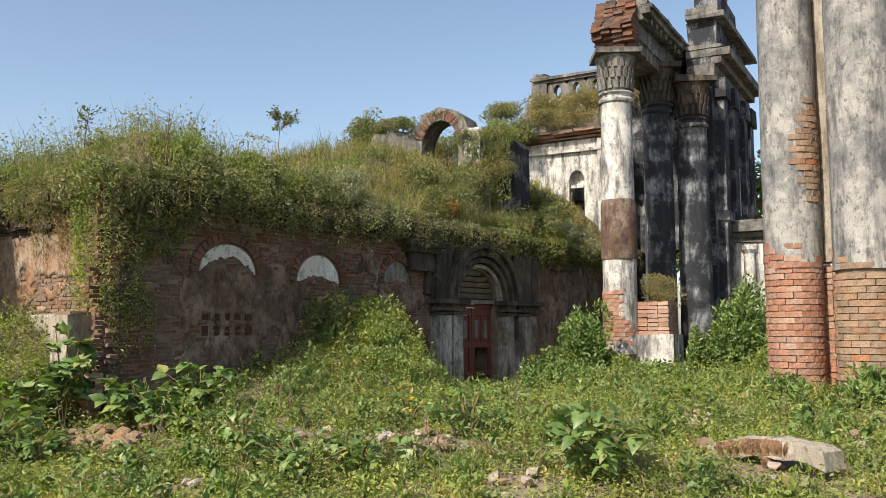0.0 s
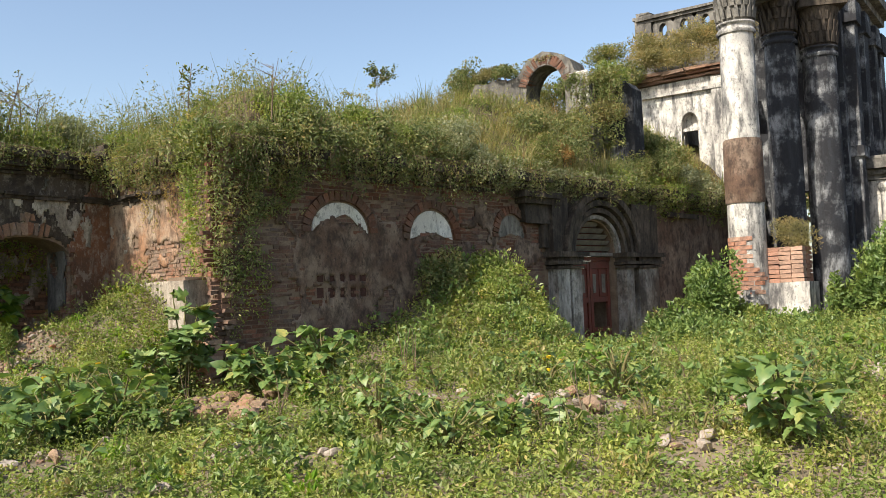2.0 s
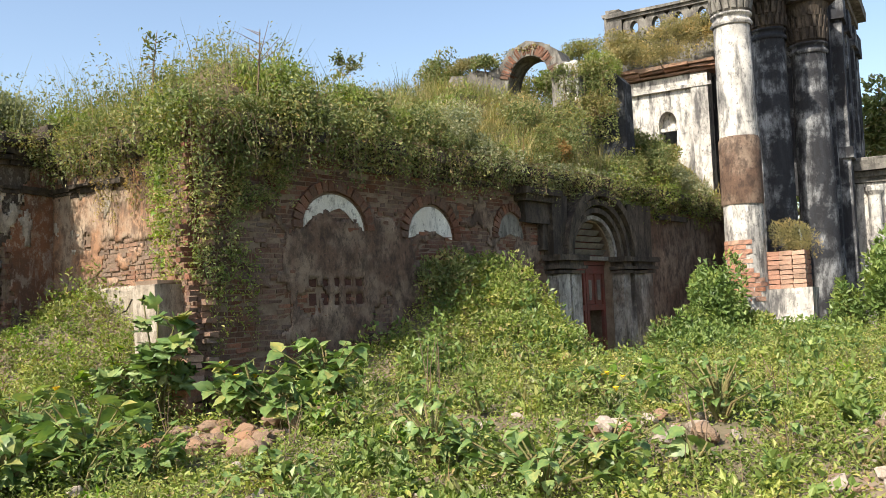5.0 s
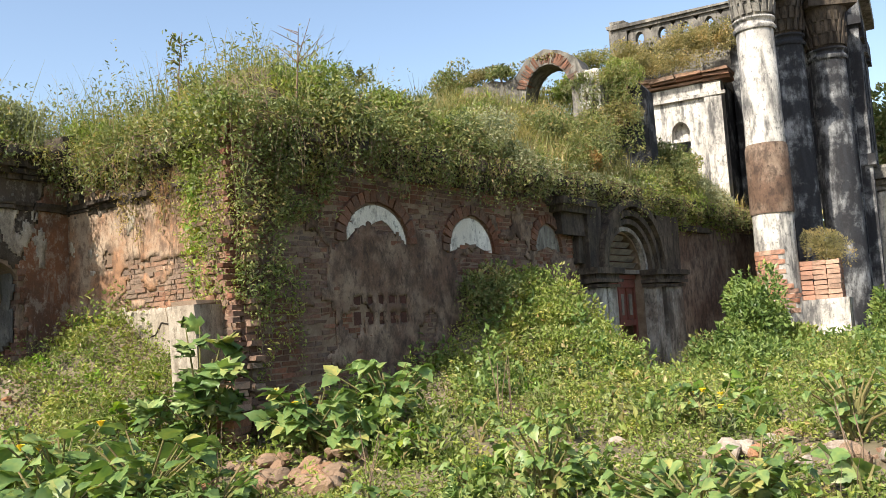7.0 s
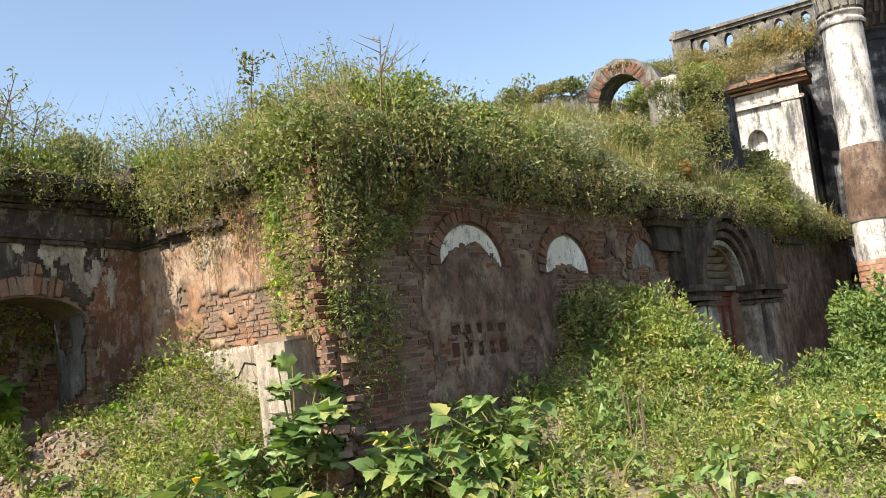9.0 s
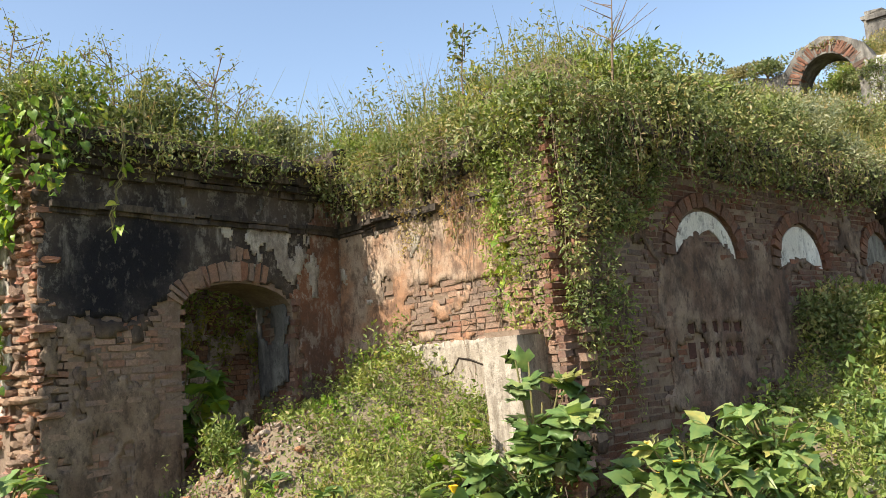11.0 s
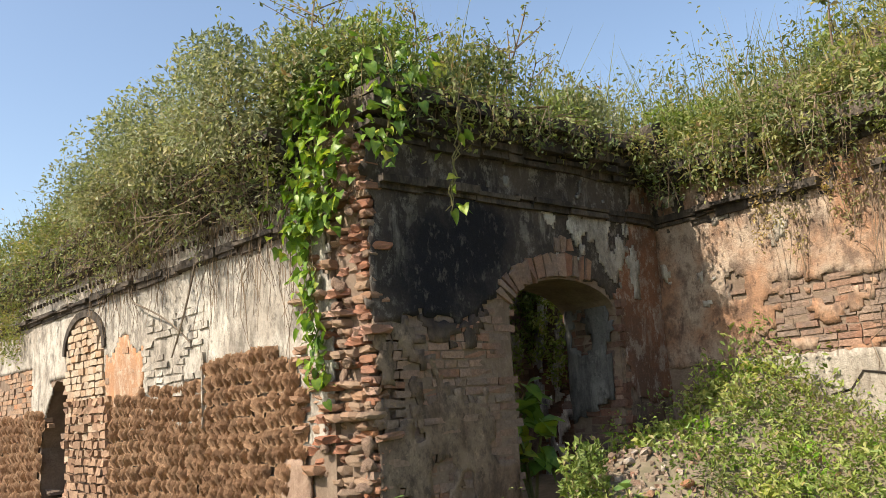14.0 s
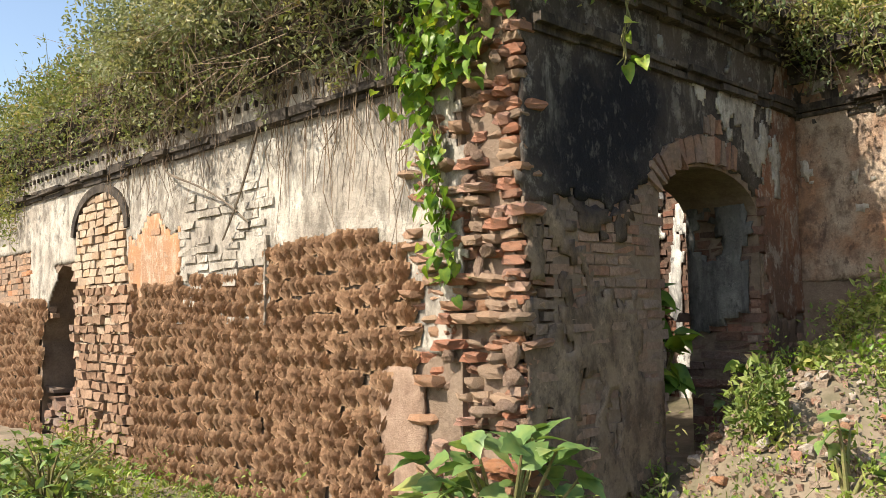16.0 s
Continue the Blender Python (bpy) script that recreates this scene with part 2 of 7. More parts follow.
def brick_mat(name, stops, dirt=(0.16, 0.13, 0.11), dirt_at=0.52, island=True):
    m, nt, nd, ln, p = mat(name)
    if island:
        src = nd.new("ShaderNodeNewGeometry").outputs["Random Per Island"]
    else:
        src = nd.new("ShaderNodeObjectInfo").outputs["Random"]
    col = ramp(nt, src, stops)
    big = noise_of(nt, 2.0, 5, 0.7)
    col = mixed(nt, ramp(nt, big, [(dirt_at - 0.1, W0), (dirt_at + 0.12, W1)]), col, mixed(nt, 0.7, col, dirt))
    g = noise_of(nt, 38, 5, 0.75)
    col = mixed(nt, 0.7, col, ramp(nt, g, [(0.3, (0.5, 0.5, 0.5)), (0.7, (1.3, 1.3, 1.3))]), "MULTIPLY")
    ln.new(col, p.inputs["Base Color"])
    p.inputs["Roughness"].default_value = 0.95
    p.inputs["Specular IOR Level"].default_value = 0.15
    bump(nt, p, g, 0.7, 0.02)
    return m


def leaf_mat(name, stops, rough=0.5, through_light=0.35, spec=0.35):
    m, nt, nd, ln, p = mat(name)
    src = nd.new("ShaderNodeNewGeometry").outputs["Random Per Island"]
    col = ramp(nt, src, stops)
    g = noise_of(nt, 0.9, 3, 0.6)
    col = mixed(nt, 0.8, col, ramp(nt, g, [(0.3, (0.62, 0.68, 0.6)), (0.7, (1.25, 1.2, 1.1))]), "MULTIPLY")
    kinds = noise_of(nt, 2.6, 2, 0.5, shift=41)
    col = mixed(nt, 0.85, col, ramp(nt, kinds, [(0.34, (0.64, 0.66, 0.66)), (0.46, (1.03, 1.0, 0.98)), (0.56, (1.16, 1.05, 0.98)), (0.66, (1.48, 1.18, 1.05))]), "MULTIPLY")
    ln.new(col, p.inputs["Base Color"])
    p.inputs["Roughness"].default_value = rough
    p.inputs["Specular IOR Level"].default_value = spec
    tr = nd.new("ShaderNodeBsdfTranslucent")
    ln.new(mixed(nt, 1.0, col, (1.15, 1.2, 0.6), "MULTIPLY"), tr.inputs[0])
    ms = nd.new("ShaderNodeMixShader")
    ms.inputs[0].default_value = through_light
    ln.new(p.outputs[0], ms.inputs[1])
    ln.new(tr.outputs[0], ms.inputs[2])
    ln.new(ms.outputs[0], nd["Material Output"].inputs[0])
    return m


def plain(name, col, col2, scale=6.0, rough=0.8, metal=0.0, bumpy=0.4):
    m, nt, nd, ln, p = mat(name)
    g = noise_of(nt, scale, 6, 0.7)
    f = noise_of(nt, scale * 9, 4, 0.7)
    c = mixed(nt, ramp(nt, g, [(0.38, W0), (0.62, W1)]), col, col2)
    c = mixed(nt, 0.5, c, ramp(nt, f, [(0.3, (0.6, 0.6, 0.6)), (0.7, (1.2, 1.2, 1.2))]), "MULTIPLY")
    ln.new(c, p.inputs["Base Color"])
    p.inputs["Roughness"].default_value, p.inputs["Metallic"].default_value = rough, metal
    p.inputs["Specular IOR Level"].default_value = 0.25
    bump(nt, p, mixed(nt, 0.5, g, f), bumpy, 0.02)
    return m


M_WHITE = weathered("limewash", (0.49, 0.45, 0.385), (0.36, 0.315, 0.26), (0.13, 0.11, 0.09), 0.75, 0.55, shift=1, scale=1.4, run_z=1.0)
M_COLW = weathered("column_limewash", (0.74, 0.71, 0.65), (0.45, 0.43, 0.40), (0.07, 0.07, 0.075), 0.85, 0.54, shift=4)
M_COLG = weathered("column_grey_plaster", (0.42, 0.40, 0.37), (0.19, 0.19, 0.19), (0.07, 0.07, 0.073), 0.75, 0.55, shift=14, at=0.50, scale=1.2)
M_COLD = weathered("column_black_plaster", (0.040, 0.043, 0.050), (0.30, 0.31, 0.32), (0.03, 0.03, 0.034), 0.8, 0.50, shift=6, at=0.54, soft=0.07, scale=1.4)
M_SOOT = weathered("sooty_plaster", (0.098, 0.078, 0.062), (0.050, 0.041, 0.035), (0.34, 0.31, 0.26), 0.7, 0.66, shift=8, scale=1.6, speck=0.2, soot=((-7.99, 10.67, 2.55, 0.30), (-7.78, 11.04, 2.68, 0.28), (-8.03, 10.61, 2.25, 0.18)))
M_REDBROWN = weathered("red_brown_plaster", (0.22, 0.105, 0.06), (0.13, 0.075, 0.052), (0.40, 0.35, 0.29), 0.7, 0.64, shift=21, scale=1.4)
M_BROWN = weathered("brown_render", (0.27, 0.20, 0.15), (0.15, 0.095, 0.068), (0.05, 0.036, 0.03), 0.75, 0.54, shift=11, scale=1.3, run_z=1.3)
M_GREYBROWN = weathered("grey_brown_render", (0.275, 0.205, 0.145), (0.175, 0.12, 0.083), (0.065, 0.048, 0.038), 0.7, 0.55, shift=31, scale=1.5, run_z=1.2, soot=((-7.97, 10.70, 2.25, 0.2),))
M_OCHRE = weathered("ochre_plaster", (0.33, 0.185, 0.11), (0.40, 0.31, 0.23), (0.105, 0.068, 0.05), 0.75, 0.56, shift=2, scale=1.5, run_z=1.6)
M_PLINTH = weathered("pale_plinth_plaster", (0.46, 0.41, 0.34), (0.36, 0.31, 0.25), (0.15, 0.12, 0.09), 0.7, 0.54, shift=5, scale=1.4)
M_MOULD = weathered("dark_cornice", (0.075, 0.061, 0.05), (0.13, 0.105, 0.082), (0.028, 0.024, 0.021), 0.85, 0.53, shift=3, scale=1.3)
M_GREY = weathered("grey_parapet", (0.15, 0.142, 0.128), (0.27, 0.255, 0.225), (0.05, 0.047, 0.044), 0.75, 0.53, shift=7)
M_MORTAR = plain("earth_mortar", (0.17, 0.12, 0.085), (0.25, 0.185, 0.135), 5, 1.0, bumpy=0.9)
OLD_BRICK = [(0.0, (0.25, 0.125, 0.08)), (0.35, (0.33, 0.195, 0.13)), (0.7, (0.25, 0.18, 0.135)), (1.0, (0.40, 0.255, 0.18))]
RED_BRICK = [(0.0, (0.40, 0.175, 0.105)), (0.4, (0.47, 0.245, 0.165)), (0.75, (0.37, 0.21, 0.155)), (1.0, (0.52, 0.34, 0.25))]
PALE_BRICK = [(0.0, (0.31, 0.17, 0.10)), (0.3, (0.40, 0.27, 0.18)), (0.6, (0.27, 0.19, 0.135)), (0.85, (0.37, 0.25, 0.165)), (1.0, (0.42, 0.18, 0.085))]
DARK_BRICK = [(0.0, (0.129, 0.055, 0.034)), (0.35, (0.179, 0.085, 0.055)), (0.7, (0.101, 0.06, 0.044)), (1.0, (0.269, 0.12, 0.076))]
M_BRICK = brick_mat("old_brick", OLD_BRICK)
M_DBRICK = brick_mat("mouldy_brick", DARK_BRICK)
M_RBRICK = brick_mat("red_brick", RED_BRICK, dirt_at=0.56)
M_RBRICK1 = brick_mat("red_brick_piece", RED_BRICK, dirt_at=0.58, island=False)
M_PBRICK = brick_mat("pale_brick", PALE_BRICK, (0.30, 0.21, 0.15), 0.58)
M_PBRICK1 = brick_mat("pale_brick_piece", PALE_BRICK, (0.34, 0.25, 0.18), 0.60, island=False)
M_CREAM = brick_mat("cream_brick", [(0.0, (0.42, 0.32, 0.23)), (0.5, (0.48, 0.39, 0.29)), (0.85, (0.41, 0.26, 0.155)), (1.0, (0.36, 0.28, 0.21))], (0.36, 0.27, 0.19), 0.58)
M_ORANGE = weathered("orange_plaster", (0.40, 0.21, 0.11), (0.33, 0.19, 0.115), (0.50, 0.40, 0.30), 0.7, 0.58, shift=23, scale=1.6)
WORN_RED = [(0.0, (0.34, 0.14, 0.08)), (0.4, (0.41, 0.21, 0.13)), (0.75, (0.28, 0.15, 0.10)), (1.0, (0.46, 0.29, 0.19))]
M_WRED1 = brick_mat("worn_red_brick_piece", WORN_RED, (0.22, 0.15, 0.11), 0.56, island=False)
M_BRICK1 = brick_mat("old_brick_piece", OLD_BRICK, island=False)
M_DUNG = brick_mat("dried_dung", [(0.0, (0.25, 0.145, 0.085)), (0.5, (0.34, 0.205, 0.12)), (1.0, (0.21, 0.125, 0.075))], (0.37, 0.25, 0.155), 0.56)
M_DUNG1 = brick_mat("dried_dung_piece", [(0.0, (0.25, 0.145, 0.085)), (0.5, (0.34, 0.205, 0.12)), (1.0, (0.21, 0.125, 0.075))], (0.37, 0.25, 0.155), 0.56, island=False)
M_LUMP = plain("rough_lime_mortar", (0.36, 0.25, 0.18), (0.24, 0.155, 0.11), 9, 1.0, bumpy=1.0)
M_EARTH = plain("earth", (0.25, 0.195, 0.14), (0.13, 0.115, 0.07), 1.3, 1.0, bumpy=0.9)
M_ROOFSOIL = plain("roof_soil", (0.085, 0.062, 0.042), (0.12, 0.095, 0.055), 2.0, 1.0)
M_DOOR = plain("faded_red_door_paint", (0.20, 0.055, 0.04), (0.14, 0.06, 0.045), 4, 0.7)
M_WOODGREY = plain("grey_weathered_wood", (0.25, 0.22, 0.18), (0.15, 0.13, 0.11), 5, 0.85)
M_STONE = plain("pale_rubble", (0.44, 0.38, 0.32), (0.30, 0.24, 0.19), 6, 0.95)
M_STEM = plain("green_stem", (0.16, 0.17, 0.06), (0.20, 0.15, 0.07), 8, 0.8)
M_TWIG = plain("dry_twig", (0.24, 0.17, 0.11), (0.15, 0.11, 0.08), 8, 0.9)
M_BARK = plain("bark", (0.13, 0.10, 0.075), (0.20, 0.16, 0.12), 6, 0.95)
G_COVER = [(0.0, (0.131, 0.199, 0.046)), (0.35, (0.22, 0.302, 0.07)), (0.75, (0.29, 0.345, 0.115)), (0.95, (0.34, 0.36, 0.15)), (1.0, (0.36, 0.28, 0.17))]
G_ROOF = [(0.0, (0.125, 0.16, 0.06)), (0.35, (0.20, 0.235, 0.09)), (0.7, (0.275, 0.295, 0.13)), (0.92, (0.34, 0.31, 0.17)), (1.0, (0.25, 0.18, 0.11))]
G_SHRUB = [(0.0, (0.10, 0.14, 0.055)), (0.4, (0.185, 0.23, 0.095)), (0.8, (0.28, 0.315, 0.145)), (1.0, (0.30, 0.23, 0.14))]
G_GREY = [(0.0, (0.20, 0.23, 0.15)), (0.5, (0.305, 0.335, 0.225)), (1.0, (0.40, 0.41, 0.305))]
G_BIG = [(0.0, (0.10, 0.175, 0.05)), (0.5, (0.16, 0.25, 0.075)), (1.0, (0.24, 0.32, 0.11))]
G_VINE = [(0.0, (0.10, 0.22, 0.02)), (0.6, (0.17, 0.32, 0.03)), (1.0, (0.30, 0.40, 0.06))]
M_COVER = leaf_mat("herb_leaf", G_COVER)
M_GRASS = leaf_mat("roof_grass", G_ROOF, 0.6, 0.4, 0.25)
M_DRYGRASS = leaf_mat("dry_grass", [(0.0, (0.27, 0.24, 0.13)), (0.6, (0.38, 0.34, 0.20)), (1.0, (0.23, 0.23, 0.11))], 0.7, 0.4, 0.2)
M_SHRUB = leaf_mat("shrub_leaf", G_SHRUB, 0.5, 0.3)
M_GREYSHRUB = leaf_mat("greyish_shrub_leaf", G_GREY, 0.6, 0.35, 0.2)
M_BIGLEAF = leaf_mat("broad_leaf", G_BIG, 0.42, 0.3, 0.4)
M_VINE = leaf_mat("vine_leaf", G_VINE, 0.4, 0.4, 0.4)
M_FLOWER = plain("yellow_petal", (0.85, 0.60, 0.03), (0.80, 0.45, 0.02), 10, 0.6)

# ---- ground: one sheet to the horizon ----
def axis(lo, hi, step, far):
    fine = np.arange(lo, hi + step / 2, step)
    out = np.array([3, 8, 20, 50, 120, 300, 800, 2000]) * far
    return np.concatenate((lo - out[::-1], fine, hi + out))


gx, gy = axis(-16, 14, 0.16, 1.0), axis(-4, 24, 0.16, 1.0)
GX, GY = np.meshgrid(gx, gy)
GZ = ground_z(np.clip(GX, -30, 30), np.clip(GY, -20, 40))
nx, ny = len(gx), len(gy)
idx = np.arange(nx * ny).reshape(ny, nx)
ground = part("ground", mesh_of("ground", np.stack((GX, GY, GZ), -1).reshape(-1, 3), np.stack((idx[:-1, :-1], idx[:-1, 1:], idx[1:, 1:], idx[1:, :-1]), -1).reshape(-1, 4)), M_EARTH, flat=False)
tagged(ground, "uneven earth ground with rubble heaps overgrown with weeds", "ground", kind="structure")


# ---- walls ----
def wall_frame(o, d):
    """Maps (s along, n out of the face, z) to the world."""
    o, d = np.asarray(o, float), np.asarray(d, float)
    d = d / np.linalg.norm(d)
    out = np.array((d[1], -d[0]))

    def m(p):
        p = np.asarray(p, float).reshape(-1, 3)
        xy = o + p[:, :1] * d + p[:, 1:2] * out
        return np.concatenate((xy, p[:, 2:]), 1)

    return m


def prism(outline, n0, n1, m):
    """A solid from an outline in (s, z), between two depths."""
    bm = bmesh.new()
    a = [bm.verts.new(m((s, n0, z))[0]) for s, z in outline]
    b = [bm.verts.new(m((s, n1, z))[0]) for s, z in outline]
    bm.faces.new(a)
    bm.faces.new(b[::-1])
    k = len(a)
    for i in range(k):
        bm.faces.new((a[i], b[i], b[(i + 1) % k], a[(i + 1) % k]))
    bm.normal_update()
    bmesh.ops.triangulate(bm, faces=[f for f in bm.faces if len(f.verts) > 4])
    return bm


def arch_pts(s0, s1, spring, rise, k=12):
    c, r = (s0 + s1) / 2, (s1 - s0) / 2
    return [(c - r * math.cos(math.pi * i / k), spring + rise * math.sin(math.pi * i / k)) for i in range(k + 1)]


def in_arch(s, z, s0, s1, spring, rise, grow=0.0):
    c, r = (s0 + s1) / 2, (s1 - s0) / 2 + grow
    return (np.abs(s - c) < r) & ((z < spring) | (((s - c) / r) ** 2 + ((z - spring) / (rise + grow)) ** 2 < 1))


def brick_list(s0, s1, z0, z1, course, length, keep, r, joint=0.012):
    """Running-bond bricks: rows of (s, z, length, height, out)."""
    rows = []
    for i, z in enumerate(np.arange(z0, z1, course)):
        s = s0 - (i % 2) * length / 2
        while s < s1:
            ln = length * r.choice((1.0, 0.95, 0.55), p=(0.5, 0.25, 0.25)) * r.uniform(0.94, 1.06)
            rows.append((s + ln / 2, z + course / 2, ln - joint, course - joint, max(-0.02, r.normal(0.008, 0.009))))
            s += ln
    b = np.array(rows)
    return b[keep(b[:, 0], b[:, 1]) & (b[:, 0] > s0) & (b[:, 0] < s1)]


def lay(geo, b, m, depth=0.07, jit=0.004, r=rng, base=0.0, relief=1.0):
    n = len(b)
    size = np.stack((b[:, 2], np.full(n, depth), b[:, 3]), 1)[:, None]
    mid = np.stack((b[:, 0], base + relief * b[:, 4] - depth / 2, b[:, 1]), 1)[:, None]
    v = mid + CUBE[None] * size + r.normal(0, jit, (n, 8, 3))
    f = (np.arange(n) * 8)[:, None, None] + CUBE_F[None]
    geo.add(m(v.reshape(-1, 3)), f.reshape(-1, 4))


def plaster(name, m, s0, s1, z0, z1, keep, material, parent, n=0.016, step=0.045, seed=1, rough=0.008, label=""):
    """A plaster skin with holes and ragged edges, standing proud of the bricks."""
    s, z = np.arange(s0, s1 + step / 2, step), np.arange(z0, z1 + step / 2, step)
    S, Z = np.meshgrid(s, z)
    r = np.random.default_rng(seed)
    S2 = S + r.uniform(-0.3, 0.3, S.shape) * step
    Z2 = Z + r.uniform(-0.3, 0.3, S.shape) * step
    N = n + rough * waves(S, Z, 0.6, seed, 4) + r.normal(0, 0.0012, S.shape)
    P = np.stack((S2, N, Z2), -1).reshape(-1, 3)
    k = np.arange(S.size).reshape(S.shape)
    f = np.stack((k[:-1, :-1], k[:-1, 1:], k[1:, 1:], k[1:, :-1]), -1).reshape(-1, 4)
    cs, cz = (S[:-1, :-1] + step / 2).ravel(), (Z[:-1, :-1] + step / 2).ravel()
    f = f[keep(cs, cz)]
    used = np.unique(f)
    remap = np.zeros(S.size, int)
    remap[used] = np.arange(len(used))
    ob = part(name, mesh_of(name, m(P[used]), remap[f]), material, parent, label, flat=False)
    sol = ob.modifiers.new("thickness", "SOLIDIFY")
    sol.thickness, sol.offset = 0.02, -1
    return ob


def strip(name, m, s0, s1, sections, material, parent, wob=0.028, seed=0, gaps=0.0, label=""):
    """A moulding that runs along a wall: sections are (z0, z1, out)."""
    r = np.random.default_rng(seed)
    g = Geo()
    s = s0
    while s < s1 - 0.05:
        e = min(s1, s + r.uniform(0.14, 0.5))
        if r.random() >= gaps:
            for z0, z1, out in sections:
                box(g, s, e, -0.05, out + r.normal(0, wob * 0.6), z0 + r.normal(0, wob * 0.4), z1 + r.normal(0, wob * 0.4), m, 0.003, r)
        s = e + r.uniform(0.0, 0.012)
    return part(name, g, material, parent, label)


def rect(s0, s1, z0, z1):
    return [(s0, z0), (s1, z0), (s1, z1), (s0, z1)]


D52 = np.array((math.cos(radians(52.1)), math.sin(radians(52.1))))
B4 = uv(2.4, 3.07)
END_3 = uv(2.88, 2.95)
IN_3 = uv(3.15, 0.0)
m1 = wall_frame(uv(0, 0) - VD * 9.0, VD)            # sunlit wall with dung cakes; s = 9 at the broken corner
m2 = wall_frame(A0, UD)                             # dark wall with the doorway
m3 = wall_frame(IN_3, END_3 - IN_3)                 # ochre wall
m4 = wall_frame(B4, D52)                            # long wall with lunettes and portal
TH = 0.55

# wall 1: sunlit, with a blocked arch, a slit and dung cakes; written with q = metres from the corner
q = lambda v: 9.0 - v
out1 = [(0, -0.3)] + [(q(6.5), -0.3), (q(6.52), 1.35), (q(6.35), 1.72), (q(6.2), 1.98), (q(6.0), 2.1), (q(5.6), 2.05), (q(5.62), -0.3)] + [(9.0 - 0.42, -0.3), (9.0 - 0.35, 3.4), (0, 3.4)]
wall_1 = part("wall_1", prism(out1, -TH, 0.0, m1), M_MORTAR)
tagged(wall_1, "sunlit ruined wall with white limewash above rows of drying dung cakes", "wall", kind="structure")
r1 = np.random.default_rng(31)


def dung_top(s):
    v = 9.0 - s
    return np.interp(v, (0.6, 0.8, 1.2, 2.1, 3.2, 4.1, 4.35, 6.3, 9), (1.5, 1.9, 2.08, 1.98, 1.84, 1.80, 1.77, 1.73, 1.75))


hole1 = lambda s, z: (s > q(6.5) + 0.35 * smooth(1.2, 2.1, z) + 0.05 * np.sin(17 * z)) & (s < q(5.6)) & (z < 2.12)
blocked = lambda s, z: in_arch(s, z, q(5.62), q(4.45), 2.35, 0.38)
ochre1 = lambda s, z: (s > q(4.42)) & (s < q(3.45)) & (z < 2.32 + 0.10 * np.sin(9 * s)) & (z > 1.5)
pale1 = lambda s, z: (s > q(3.48)) & (s < q(2.2)) & (z < 2.5 + 0.07 * np.sin(7 * s))
bare1 = lambda s, z: ((z < dung_top(s) - 0.05) & (s < 8.2)) | blocked(s, z) | ochre1(s, z) | (s > 8.6 + 0.2 * waves(s, z, 0.5, 4)) | ((s < q(6.9)) & (z < 2.3))
g = Geo()
lay(g, brick_list(0, 8.5, 0.25, 3.3, 0.066, 0.2, lambda s, z: bare1(s, z) & ~hole1(s, z) & ~blocked(s, z) & ((z > dung_top(s) - 0.3) | (s < q(4.2)) & (s > q(5.6)) | (s > 8.1)), r1), m1, r=r1)
tagged(part("brickwork", g, M_PBRICK, wall_1), kind="stuff")
plaster("plaster", m1, 0.0, 8.75, 1.35, 3.3, lambda s, z: ~bare1(s, z) & ~hole1(s, z), M_WHITE, wall_1, seed=3)
g = Geo()
lay(g, brick_list(q(5.6), q(4.47), 1.2, 2.75, 0.075, 0.17, lambda s, z: blocked(s, z), r1), m1, 0.1, 0.005, r1, base=0.02)
blocked_arch = g
g = Geo()
lay(g, brick_list(q(6.52), q(5.6), -0.1, 0.95, 0.075, 0.17, lambda s, z: z < 0.8 + 0.12 * np.sin(8 * s), r1, 0.014), m1, 0.3, 0.012, r1, base=-0.05)
for k in range(22):
    box(g, q(5.66) - r1.uniform(0.02, 0.12), q(5.6), -0.4, r1.normal(-0.02, 0.02), 0.6 + 0.066 * k, 0.655 + 0.066 * k, m1, 0.008, r1)
tagged(part("slit_rubble", g, M_BRICK, wall_1, "rough brick sill and jamb of the broken slit"), kind="stuff")
g = Geo()
lay(g, brick_list(q(3.5), q(2.2), 1.5, 2.6, 0.066, 0.2, lambda s, z: pale1(s, z) & (waves(s, z, 0.6, 41, 4) > -0.2), r1, 0.016), m1, 0.06, 0.004, r1, base=0.020)
tagged(part("limewashed_bricks", g, M_WHITE, wall_1, "brick courses showing through thin limewash"), kind="stuff")
g = Geo()
lay(g, brick_list(q(5.5), q(4.25), -0.1, 1.85, 0.085, 0.15, lambda s, z: waves(s, z, 0.5, 77) > -0.5, r1, 0.02), m1, 0.14, 0.008, r1, base=0.05)
tagged(part("rubble_fill", g, brick_mat("brown_rubble", [(0.0, (0.24, 0.135, 0.085)), (0.5, (0.33, 0.215, 0.145)), (1.0, (0.40, 0.26, 0.17))], (0.20, 0.125, 0.08), 0.5), wall_1, "rough brown brick rubble under the blocked arch"), kind="stuff")
g = blocked_arch
tagged(part("blocked_arch", g, M_CREAM, wall_1, "arch opening blocked with rough pale bricks"), kind="stuff")
plaster("ochre_patch", m1, q(4.5), q(3.4), 1.5, 2.5, lambda s, z: ochre1(s, z) & (waves(s, z, 0.25, 14) > -0.75), M_ORANGE, wall_1, n=0.022, seed=71)
g = Geo()
